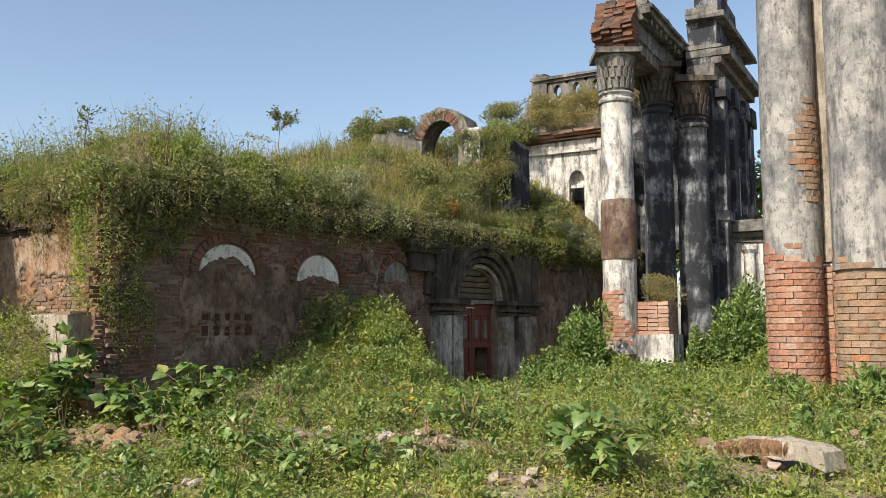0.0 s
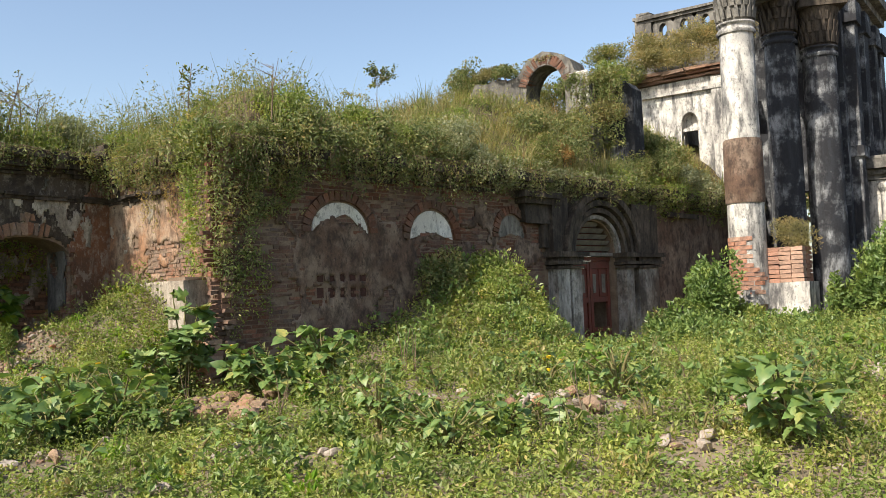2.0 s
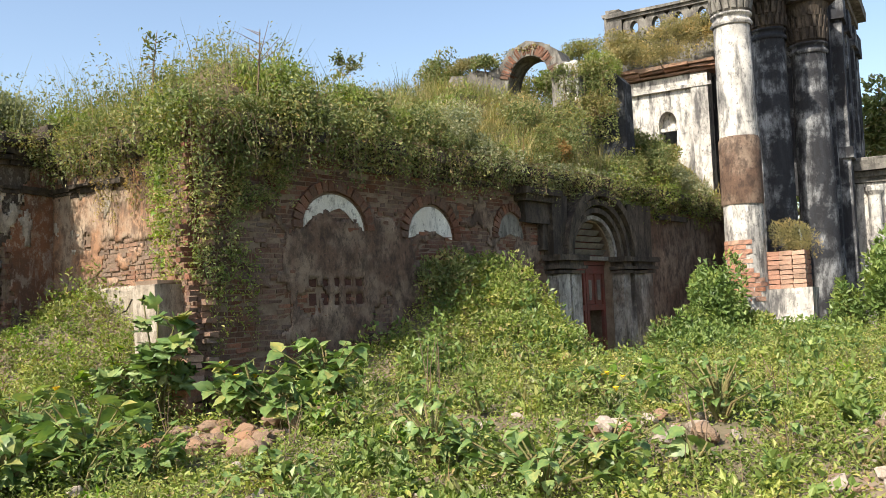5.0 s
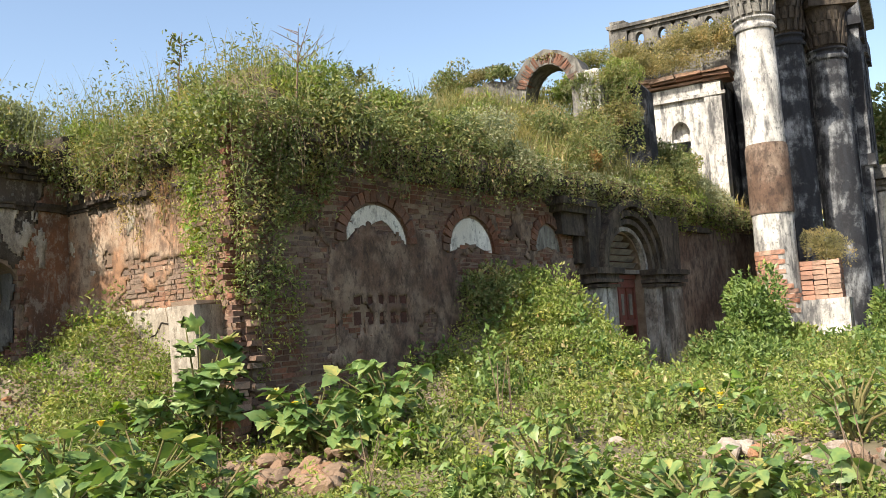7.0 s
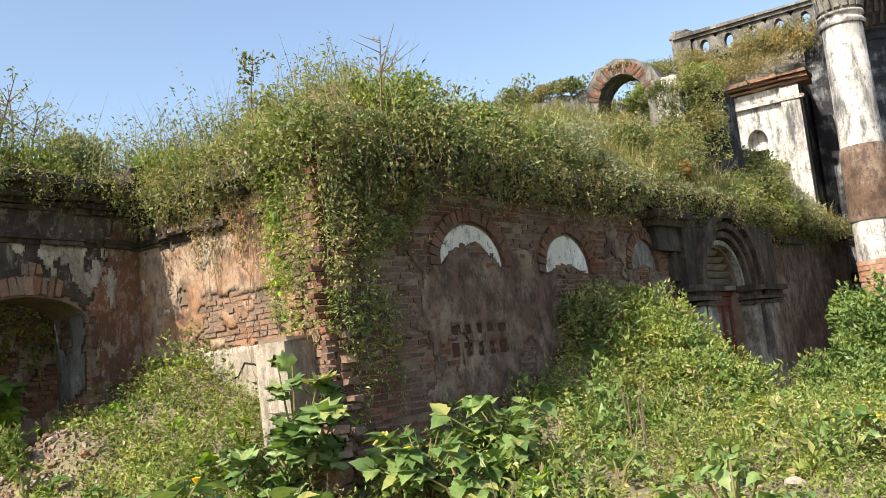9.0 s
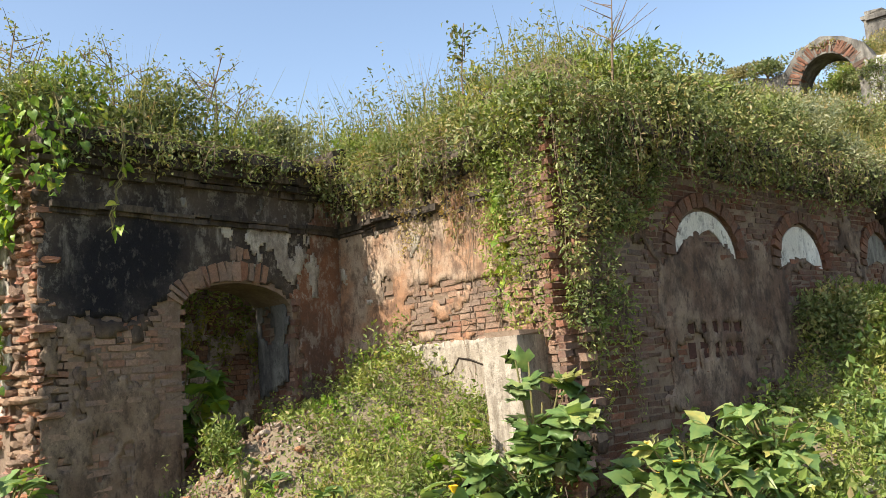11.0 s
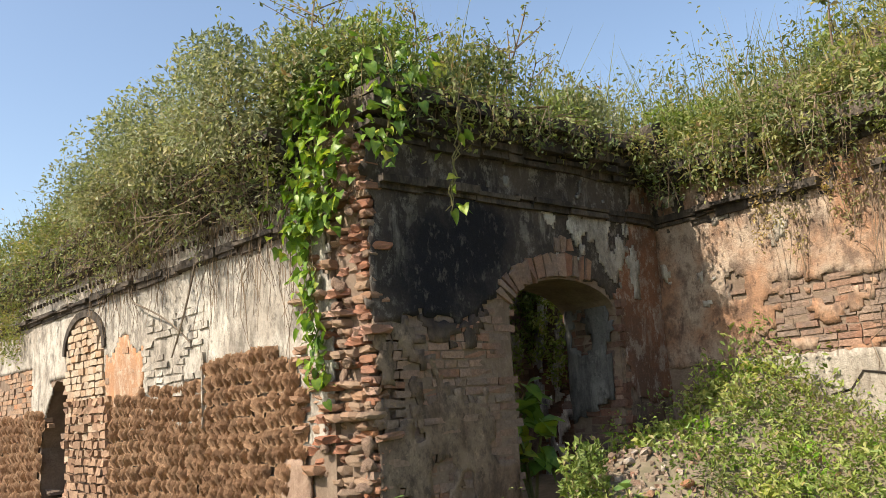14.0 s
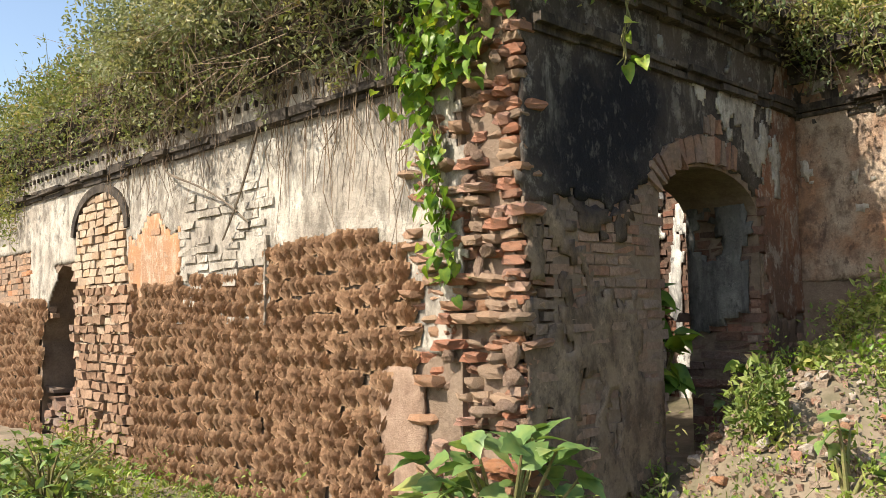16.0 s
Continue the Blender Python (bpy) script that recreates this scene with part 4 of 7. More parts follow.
# ---- the portico and the upper buildings ----
def column(name, x, y, z0, zcap, ztop, radius, label, shaft_mat, brick_z=None, lower=None):
    """A plastered round column with a leafy capital; bricks bare between the heights brick_z."""
    col = thing(name, x, y, 0, label, "column", "columns of the portico")
    r = np.random.default_rng(int(x * 100))
    g = Geo()
    zs = np.linspace(lower if lower else z0, zcap, 26)
    lathe(g, [(radius * (1 - 0.10 * ((z - z0) / (zcap - z0)) ** 1.6), z) for z in zs], 36, wobble=0.004)
    part("shaft", g, shaft_mat, col, flat=False)
    if lower:
        g = Geo()
        lathe(g, [(radius - 0.035, z0 - 0.4), (radius - 0.035, lower + 0.3)], 30)
        part("core", g, M_MORTAR, col, flat=False)
    if ztop > zcap:
        rt = radius * 0.9
        g = Geo()
        lathe(g, [(rt + 0.03, zcap - 0.02), (rt + 0.06, zcap + 0.03), (rt + 0.03, zcap + 0.08), (rt, zcap + 0.09), (rt + 0.01, zcap + 0.16), (rt + 0.05, zcap + 0.17), (rt + 0.05, zcap + 0.21), (rt, zcap + 0.22)], 32)
        part("collar", g, shaft_mat, col, flat=False)
        g = Geo()
        h = ztop - zcap - 0.22
        lathe(g, [(rt, zcap + 0.22), (rt + 0.02, zcap + 0.22 + 0.6 * h), (rt + 0.12, zcap + 0.22 + 0.85 * h), (rt + 0.1, zcap + 0.22 + 0.86 * h)], 28)
        box(g, -rt - 0.16, rt + 0.16, -rt - 0.16, rt + 0.16, ztop - 0.14 * h, ztop, None, 0.012, r)
        for row in range(3):
            for i in range(18):
                a = (i + 0.5 * (row % 2)) / 18 * 6.283
                zb = zcap + 0.26 + row * 0.26 * h
                rad = rt + 0.02
                p = CUBE * (0.03, 0.095, 0.25 * h)
                p[4:, 0] += 0.035
                p[4:, 1] *= 0.55
                ca, sa = math.cos(a), math.sin(a)
                p = p + (rad + 0.02, 0, zb + 0.13 * h)
                g.add(np.stack((p[:, 0] * ca - p[:, 1] * sa, p[:, 0] * sa + p[:, 1] * ca, p[:, 2]), 1), CUBE_F)
        part("capital", g, M_MOULD if shaft_mat is M_COLD else M_GREY, col)
    return col


def curved_brick(radius, course, length, seed):
    r = np.random.default_rng(seed)
    half = length / radius / 2 - 0.006
    v = []
    for z in (-course / 2 + 0.006, course / 2 - 0.006):
        for a in np.linspace(-half, half, 4):
            for rr in (radius - 0.07, radius + r.normal(0, 0.004)):
                v.append((rr * math.cos(a), rr * math.sin(a), z + r.normal(0, 0.002)))
    f = []
    for i in range(3):
        a = i * 2
        f += [(a, a + 1, a + 3, a + 2), (a + 8, a + 10, a + 11, a + 9), (a + 1, a + 9, a + 11, a + 3), (a, a + 2, a + 10, a + 8)]
    f += [(0, 8, 9, 1), (6, 7, 15, 14)]
    return mesh_of("brick", v, f)


def ring_bricks(col, radius, z0, z1, material, keep=None, seed=0):
    r = np.random.default_rng(seed)
    n = int(round(6.283 * radius / 0.235))
    kinds = [curved_brick(radius, 0.09, 6.283 * radius / n, seed * 10 + i) for i in range(4)]
    for me in kinds:
        me.materials.append(material)
    for c in range(int((z1 - z0) / 0.09)):
        z = z0 + 0.09 * c + 0.045
        for i in range(n):
            a = (i + 0.5 * (c % 2)) / n * 360
            if keep is None or keep(a % 360, z):
                ob = new("brick", kinds[int(r.integers(4))])
                ob.parent = col
                ob.matrix_basis = pose(r.normal(0, 0.004), r.normal(0, 0.004), z, 0, 0, a + r.normal(0, 0.6))


facing = lambda a, z: 120 < a < 345
c1 = column("column", 3.87, 18.7, 0.2, 6.55, 7.7, 0.375, "tall white plastered column with leafy capital and bare orange brick near its foot", M_COLW, lower=1.0)
c2 = column("column", 5.24, 20.5, 0.2, 6.75, 7.95, 0.37, "black weathered plaster column with grey capital", M_COLD)
c3 = column("column", 6.08, 20.5, 0.2, 6.40, 7.6, 0.39, "black and white weathered plaster column with grey capital", M_COLD)
g = Geo()
lathe(g, [(0.385, 3.05), (0.392, 3.1), (0.388, 3.6), (0.382, 4.3), (0.36, 4.36)], 36, wobble=0.006)
part("bare_band", g, M_BROWN, c1, "band of brown render where the whitewash fell off", flat=False)
ring_bricks(c1, 0.385, 1.20, 2.40, M_RBRICK1, lambda a, z: 150 < a < 305 - 60 * (z - 1.4) + 14 * math.sin(9 * z), 3)
c4 = column("column", 5.14, 12.5, 0.3, 9.6, 9.6, 0.405, "grey plastered column on bare red brick foot", M_COLG, lower=2.40)
c5 = column("column", 5.78, 11.6, 0.3, 9.6, 9.6, 0.445, "grey plastered column on worn brick foot", M_COLG, lower=2.33)
ring_bricks(c4, 0.40, 0.35, 2.45, M_RBRICK1, facing, 4)
ring_bricks(c5, 0.44, 0.3, 2.36, M_PBRICK1, facing, 5)
ring_bricks(c4, 0.409, 2.40, 2.85, M_RBRICK1, lambda a, z: 120 < a < 345 and z < 2.5 + 0.16 * math.sin(a * 0.11) + 0.10 * math.sin(a * 0.29), 16)
ring_bricks(c5, 0.447, 2.33, 2.75, M_PBRICK1, lambda a, z: 120 < a < 345 and z < 2.42 + 0.15 * math.sin(a * 0.13 + 1) + 0.10 * math.sin(a * 0.31), 17)
ring_bricks(c4, 0.412, 2.43, 2.85, M_RBRICK1, lambda a, z: 150 < a < 222 - 30 * (z - 2.4), 6)
ring_bricks(c4, 0.409, 3.35, 4.9, M_PBRICK1, lambda a, z: abs(a - 300) < 44 * math.sin(3.14 * (z - 3.3) / 1.65), 7)
pil = thing("brick_pilaster", 5.62, 12.3, 0.2, "narrow brick and ochre plaster pilaster between two columns", "pilaster", turn=-50)
g = Geo()
box(g, -0.3, 0.3, 0.0, 0.3, 2.3, 9.4, None, 0.004)
part("plaster", g, M_PLINTH, pil)
for k in range(25):
    g = Geo()
    off = 0.5 * (k % 2)
    for s in (-0.3, 0.0):
        box(g, s + 0.004, s + 0.29, -0.01, 0.28, k * 0.09, k * 0.09 + 0.078, None, 0.004)
    part("brick", g, M_RBRICK1, pil)

# half pier beside the white column
ped = thing("broken_pier", 4.72, 18.65, 0.0, "broken square brick pier with a whitewashed foot", "pier", turn=-30)
g = Geo()
box(g, -0.42, 0.38, -0.4, 0.4, 0.1, 1.42, None, 0.015)
part("foot", g, M_COLW, ped)
for k in range(8):
    g = Geo()
    for s in (-0.4, -0.17, 0.06):
        for d in (-0.37, -0.1, 0.15):
            box(g, s, s + 0.22, d, d + 0.24, 1.42 + 0.09 * k, 1.495 + 0.09 * k, None, 0.006)
    part("brick_course", g, M_RBRICK, ped)

# entablature over the columns, along the same line
me_ = wall_frame(uv(13.1, 6.75), UD)
ent = thing("entablature", 0, 0, 0, "heavy weathered entablature with broken brick end above the columns", "entablature")
g = Geo()
for z0, z1, o in ((7.70, 7.95, 0.0), (7.95, 8.10, 0.05), (8.10, 8.45, -0.02), (8.45, 8.55, 0.12), (8.55, 8.68, 0.26), (8.68, 8.76, 0.34), (8.76, 8.86, 0.22)):
    for k in range(9):
        box(g, 0.55 + 0.6 * k, 1.16 + 0.6 * k, -0.95, o, z0, z1, me_, 0.012)
part("moulding", g, M_GREY, ent)
g = Geo()
r5 = np.random.default_rng(5)
for k in range(14):
    for j in range(4):
        s = 0.12 + 0.05 * abs(k - 5) + r5.uniform(-0.1, 0.1)
        box(g, s, 0.6, -0.95 + 0.24 * j, -0.73 + 0.24 * j, 7.72 + 0.09 * k, 7.80 + 0.09 * k, me_, 0.01, r5)
part("broken_bricks", g, M_DBRICK, ent)
for k in range(12):
    g = Geo()
    box(g, 0.9 + 0.4 * k, 1.06 + 0.4 * k, 0.0, 0.2, 8.42, 8.54, me_, 0.006)
    part("modillion", g, M_GREY, ent)

# dark facade behind the columns
mf = wall_frame(uv(16.7, 7.65), UD)
facade = thing("palace_facade", 0, 0, 0, "black weathered palace facade with pilasters, arched windows and a stepped top", "building")
part("wall", prism([(0, -0.3), (4.3, -0.3), (4.3, 8.6), (0, 8.6)], -0.6, 0, mf), M_COLD, facade)
g = Geo()
for s in (0.3, 1.5, 2.9, 3.8):
    box(g, s, s + 0.5, 0, 0.22, 0.2, 7.3, mf, 0.01)
    box(g, s - 0.08, s + 0.58, 0, 0.3, 7.3, 7.8, mf, 0.01)
    box(g, s - 0.08, s + 0.58, 0, 0.3, 4.2, 4.45, mf, 0.01)
part("pilaster", g, M_COLD, facade)
for z0, z1, o in ((7.8, 8.1, 0.1), (8.1, 8.3, 0.25), (8.3, 8.5, 0.45), (8.5, 8.65, 0.3), (9.3, 9.45, 0.35), (9.45, 9.6, 0.2)):
    g = Geo()
    box(g, 0, 4.5, -0.6, o, z0, z1, mf, 0.015)
    part("cornice", g, M_GREY, facade)
g = Geo()
box(g, 0.2, 4.2, -0.6, 0.1, 8.65, 9.3, mf, 0.02)
box(g, 0.9, 3.4, -0.6, 0.0, 9.6, 10.4, mf, 0.03)
box(g, 1.4, 2.9, -0.6, -0.1, 10.4, 11.3, mf, 0.04)
part("attic", g, M_COLD, facade)
for s in (2.4,):
    g = Geo()
    ring = arch_pts(s - 0.42, s + 0.42, 5.6, 0.5, 12)
    for i in range(12):
        (a, z), (a2, z2) = ring[i], ring[i + 1]
        box(g, min(a, a2) - 0.03, max(a, a2) + 0.03, 0, 0.08, min(z, z2) - 0.05, max(z, z2) + 0.05, mf)
    box(g, s - 0.46, s - 0.38, 0, 0.08, 4.5, 5.6, mf)
    box(g, s + 0.38, s + 0.46, 0, 0.08, 4.5, 5.6, mf)
    w_ob = part("window", g, M_COLW, facade)
    # thin near-black sheet on the wall face paints the shade of the window opening
    part("recess", prism([(s + 0.36, 4.5)] + arch_pts(s - 0.36, s + 0.36, 5.6, 0.44)[::-1] + [(s - 0.36, 4.5)], 0.003, 0.012, mf), plain("painted_window_shade", (0.02, 0.02, 0.022), (0.03, 0.03, 0.03), 3, 1.0), w_ob)
mk = wall_frame(uv(18.7, 4.9), VD)
part("back_wall", prism([(0, -0.3), (0.9, -0.3)] + arch_pts(0.9, 1.9, 3.2, 0.5) + [(1.9, -0.3), (2.74, -0.3), (2.74, 8.3), (0, 8.3)], -0.4, 0, mk), M_COLD, facade)
ped2 = thing("pedestal", 7.55, 21.9, 0.3, "weathered pedestal with a stepped stone top and short pilasters", "pedestal", turn=-30)
g = Geo()
box(g, -0.45, 0.75, -0.4, 0.5, 0, 3.4, None, 0.02)
part("body", g, M_COLW, ped2)
g = Geo()
for k, (z0, o) in enumerate(((3.4, 0.08), (3.52, 0.18), (3.64, 0.3), (3.76, 0.2), (3.86, 0.05))):
    box(g, -0.45 - o, 0.75 + o, -0.4 - o, 0.5 + o, z0, z0 + 0.12, None, 0.01)
part("cap", g, M_GREY, ped2)
g = Geo()
for s in (-0.5, 0.3):
    lathe(g, [(0.17, 2.0), (0.2, 2.1), (0.15, 2.2), (0.14, 3.1), (0.2, 3.2), (0.2, 3.3)], 14, s + 0.1, -0.45)
part("colonnette", g, M_COLW, ped2)

# white upper storey with arched window
mu = wall_frame(uv(17.35, 2.9) - VD * 1.0, VD)
upper = thing("upper_storey", 0, 0, 0, "whitewashed upper storey wall with an arched window", "building")
part("wall", prism([(0.3, 3.2), (1.7, 3.2), (1.7, 5.2)] + arch_pts(1.7, 2.14, 5.6, 0.3) + [(2.14, 3.2), (2.95, 3.2), (2.95, 6.76), (0.3, 6.72)], -0.4, 0, mu), M_COLW, upper)
g = Geo()
box(g, 1.68, 2.16, -0.2, -0.1, 5.42, 5.50, mu)
box(g, 1.68, 2.16, -0.3, -0.27, 5.50, 5.92, mu)
for s in (1.7, 2.1):
    box(g, s, s + 0.04, -0.2, -0.1, 4.2, 5.3, mu)
part("window_frame", g, M_COLW, upper)
g = Geo()
box(g, 2.55, 2.95, 0, 0.08, 3.2, 6.7, mu, 0.006)
box(g, 0.2, 3.05, 0, 0.10, 6.4, 6.47, mu, 0.006)
part("pilaster", g, M_COLW, upper)
g = Geo()
for z0, o in ((6.76, 0.1), (6.84, 0.2), (6.92, 0.3)):
    for kk in range(5):
        box(g, 0.1 + 0.62 * kk, 0.71 + 0.62 * kk, -0.5, o, z0, z0 + 0.075, mu, 0.012)
part("brick_edge", g, M_BRICK, upper)
mr = wall_frame(uv(17.35, 2.9) + VD * 1.95, UD)
part("side_wall", prism(rect(0.0, 4.0, 3.2, 6.74), -0.35, 0.0, mr), M_COLD, upper)
g = Geo()
box(g, 0.5, 3.0, -3.0, -0.4, 6.72, 6.9, mu)
part("ceiling", g, M_GREY, upper)

# grey parapet further back
mp_ = wall_frame(uv(19.3, 1.78), VD)
par = thing("parapet_block", 0, 0, 0, "grey parapet with a row of oval openings on a back building", "building")
part("wall", prism(rect(0.0, 3.6, 3.0, 8.45), -0.4, 0.0, mp_), M_GREY, par)
for zz0, zz1, o in ((8.40, 8.52, 0.12), (9.08, 9.16, 0.06), (9.16, 9.24, 0.14)):
    g = Geo()
    box(g, -0.05, 3.62, -0.4, o, zz0, zz1, mp_, 0.01)
    part("ledge", g, M_GREY, par)
k_n = 14
for k in range(5):
    bm = bmesh.new()
    c = 0.72 + 0.62 * k
    lo, hi = (c - 0.31, c + 0.31)
    hole = [(c + 0.115 * math.cos(6.283 * i / k_n), 8.80 + 0.19 * math.sin(6.283 * i / k_n)) for i in range(k_n)]
    fr = []
    for i in range(k_n):
        a = 6.283 * i / k_n
        t = min(0.31 / max(1e-6, abs(math.cos(a))), 0.28 / max(1e-6, abs(math.sin(a))))
        fr.append((c + t * math.cos(a), 8.80 + t * math.sin(a)))
    for n_ in (0.0, -0.25):
        h_ = [bm.verts.new(mp_((s, n_, z))[0]) for s, z in hole]
        f_ = [bm.verts.new(mp_((s, n_, z))[0]) for s, z in fr]
        for i in range(k_n):
            j = (i + 1) % k_n
            bm.faces.new((h_[i], f_[i], f_[j], h_[j]))
        if n_ == 0.0:
            first = h_
        else:
            for i in range(k_n):
                j = (i + 1) % k_n
                bm.faces.new((first[i], first[j], h_[j], h_[i]))
    part("pierced_panel", bm, M_GREY, par)
g = Geo()
box(g, -0.1, 0.38, -0.42, 0.05, 8.5, 9.2, mp_, 0.01)
box(g, -0.16, 0.44, -0.45, 0.1, 9.2, 9.3, mp_, 0.01)
box(g, -0.08, 0.36, -0.38, 0.02, 9.3, 9.42, mp_, 0.02)
part("corner_post", g, M_GREY, par)

# lone arch on the roof
ma = wall_frame(uv(11.9, 1.75), VD)
arch = thing("ruined_arch", 0, 0, 0, "freestanding ruined brick arch with plaster, overgrown on top", "arch")
part("masonry", prism([(-1.2, 3.8), (0.4, 3.8), (0.4, 5.5)] + arch_pts(0.4, 1.36, 5.65, 0.64, 12) + [(1.36, 3.8), (1.95, 3.8), (1.98, 5.5), (1.9, 5.75), (1.78, 5.72), (1.74, 6.0), (1.6, 6.05), (1.5, 6.3), (1.2, 6.5), (0.85, 6.6), (0.45, 6.45), (0.2, 6.15), (-0.05, 6.12), (-0.3, 6.2), (-0.6, 6.12), (-0.9, 6.18), (-1.1, 5.9), (-1.2, 5.3)], -0.6, 0, ma), M_GREY, arch)
g = Geo()
ring = arch_pts(0.35, 1.41, 5.65, 0.71, 38)
for i in range(4, 34):
    (s, z), (s2, z2) = ring[i], ring[i + 1]
    ang = math.atan2(z2 - z, s2 - s)
    p = CUBE * (math.hypot(s2 - s, z2 - z) - 0.010, 0.5, r1.uniform(0.15, 0.23)) + (0, -0.235 + r1.normal(0, 0.012), 0.05) + r1.normal(0, 0.009, (8, 3))
    ca, sa = math.cos(ang), math.sin(ang)
    g.add(ma(np.stack(((s + s2) / 2 + p[:, 0] * ca - p[:, 2] * sa, p[:, 1], (z + z2) / 2 + p[:, 0] * sa + p[:, 2] * ca), 1)), CUBE_F)
part("brick_ring", g, M_DBRICK, arch)
plaster("torn_plaster", ma, 1.40, 1.92, 5.2, 6.0, lambda s, z: (waves(s, z, 0.5, 161, 3) > -0.35) & ~in_arch(s, z, 0.35, 1.41, 5.65, 0.64, 0.12), M_COLW, arch, n=0.03, step=0.04, seed=162, label="scrap of white plaster on the broken pier of the arch")
mS = wall_frame(uv(12.5, 3.25), VD)

part("wall_stub", prism([(0, 3.6), (1.12, 3.6), (1.1, 5.6), (0.98, 5.75), (0.85, 5.72), (0.8, 5.95), (0.6, 5.9), (0.5, 5.7), (0.3, 5.76), (0.2, 5.4), (0.02, 5.3)], -0.5, 0.0, mS), M_COLD, arch)

# ---- vegetation ----
def on_court(x, y):
    """True on open ground, outside the walls."""
    u, v = to_uv(x, y)
    w4 = 3.07 + 0.138 * (u - 2.4)
    return ((u < -0.05) | ((u < 3.05) & (v > 0.02)) | (v > w4 + 0.05)) & ~((u > 15.5) & (v < 6.8))


rv = np.random.default_rng(11)


# worn spots with earth and rubble: x, y, radius
WORN = ((-3.75, 9.5, 0.62), (0.0, 8.45, 0.6), (1.6, 11.6, 0.7), (2.75, 9.25, 0.35), (2.7, 7.0, 0.55), (-0.6, 8.6, 0.35), (-7.0, 11.0, 0.7), (-0.3, 11.9, 0.4), (3.9, 8.3, 0.4), (-2.3, 7.4, 0.35), (0.6, 7.0, 0.4), (5.0, 10.4, 0.4), (0.75, 15.9, 0.6), (0.5, 14.6, 0.6), (0.25, 13.2, 0.7), (1.5, 8.2, 0.5), (-1.5, 9.2, 0.45), (-2.9, 7.6, 0.4), (3.3, 10.3, 0.5), (-4.4, 7.3, 0.5))


def scatter(n, x0, x1, y0, y1, r=rv, power=1.0):
    x, y = r.uniform(x0, x1, n), y0 + (y1 - y0) * r.random(n) ** power
    worn = np.max([1 - np.hypot(x - a, y - b) / c for a, b, c in WORN], axis=0)
    k = on_court(x, y) & ((worn < 0) | (r.random(n) > 0.45 + 0.6 * worn))
    return x[k], y[k]


def herbs(n, k, spread, h0, h1, size0, size1, x0, x1, y0, y1, power=1.0, patch=None):
    x, y = scatter(n, x0, x1, y0, y1, power=power)
    if patch is not None:
        keep = patch(x, y)
        x, y = x[keep], y[keep]
    m = len(x)
    base = np.stack((x, y, ground_z(x, y)), 1)
    h = rv.uniform(h0, h1, m) * (1 + 0.5 * waves(x, y, 1.7, 71))
    t = rv.random((m, k))
    off = rv.normal(0, spread, (m, k, 2))
    P = np.empty((m, k, 3))
    P[..., :2] = base[:, None, :2] + off
    P[..., 2] = base[:, None, 2] + h[:, None] * t ** 0.7
    P = P.reshape(-1, 3)
    L = rv.uniform(size0, size1, len(P))
    return P, L


bare = lambda x, y: waves(x, y, 1.5, 81) > -0.55
def stalks(geo, base, h, k, spread, size0, size1, r, up=0.35, ratio=0.45):
    """Upright weeds: k leaves along each stalk, which leans a little."""
    m = len(base)
    lean = r.normal(0, 0.22, (m, 1, 2)) * np.asarray(h)[:, None, None]
    t = r.random((m, k)) ** 0.8
    P = np.empty((m, k, 3))
    P[..., :2] = base[:, None, :2] + lean * t[..., None] ** 1.5 + r.normal(0, spread, (m, k, 2)) * (1.15 - 0.7 * t[..., None])
    P[..., 2] = base[:, None, 2] + np.asarray(h)[:, None] * t
    P = P.reshape(-1, 3)
    L = r.uniform(size0, size1, len(P))
    leaf_quads(geo, P, L, rand_dirs(len(P), up, r), L * ratio, r)


g = Geo()
P, L = herbs(21000, 6, 0.06, 0.03, 0.14, 0.03, 0.062, -13, 8, 4.6, 15, 1.15, bare)
leaf_quads(g, P, L, rand_dirs(len(P), 0.45, rv), L * 0.55, rv)
P, L = herbs(11000, 6, 0.05, 0.02, 0.10, 0.025, 0.05, -8, 6, 5.6, 9.5, 1.0, lambda x, y: waves(x, y, 1.3, 87) > -0.4)
leaf_quads(g, P, L, rand_dirs(len(P), 0.45, rv), L * 0.55, rv)
P, L = herbs(3000, 10, 0.09, 0.10, 0.30, 0.022, 0.05, -10, 8, 6.5, 17, 1.0, lambda x, y: waves(x, y, 2.3, 82) > -0.1)
leaf_quads(g, P, L, rand_dirs(len(P), 0.3, rv), L * 0.5, rv)
x, y = scatter(4200, -13, 8, 6.2, 17)
k = waves(x, y, 1.9, 84) + 0.3 * waves(x, y, 0.8, 85) > -0.25
x, y = x[k], y[k]
stalks(g, np.stack((x, y, ground_z(x, y)), 1), rv.uniform(0.15, 0.42, len(x)) * (1 + 0.5 * waves(x, y, 1.9, 84)), 18, 0.07, 0.022, 0.052, rv)
for n_, u0, u1, v0, v1 in ((450, -0.3, 3.1, 0.2, 3.0), (700, 4.5, 10.0, 3.4, 7.0)):
    u, v = rv.uniform(u0, u1, n_), rv.uniform(v0, v1, n_)
    xy = A0 + u[:, None] * UD + v[:, None] * VD
    k = on_court(xy[:, 0], xy[:, 1]) & (waves(u, v, 0.9, 88) > -0.55) & (np.hypot(xy[:, 0] - 0.75, xy[:, 1] - 15.9) > 0.5) & (np.hypot(xy[:, 0] + 7.0, xy[:, 1] - 11.0) > 0.8)
    xy = xy[k]
    stalks(g, np.concatenate((xy, ground_z(xy[:, 0], xy[:, 1])[:, None]), 1), rv.uniform(0.06, 0.34, len(xy)) * (1 + 0.5 * waves(u[k], v[k], 0.8, 89)), 15, 0.09, 0.03, 0.07, rv)
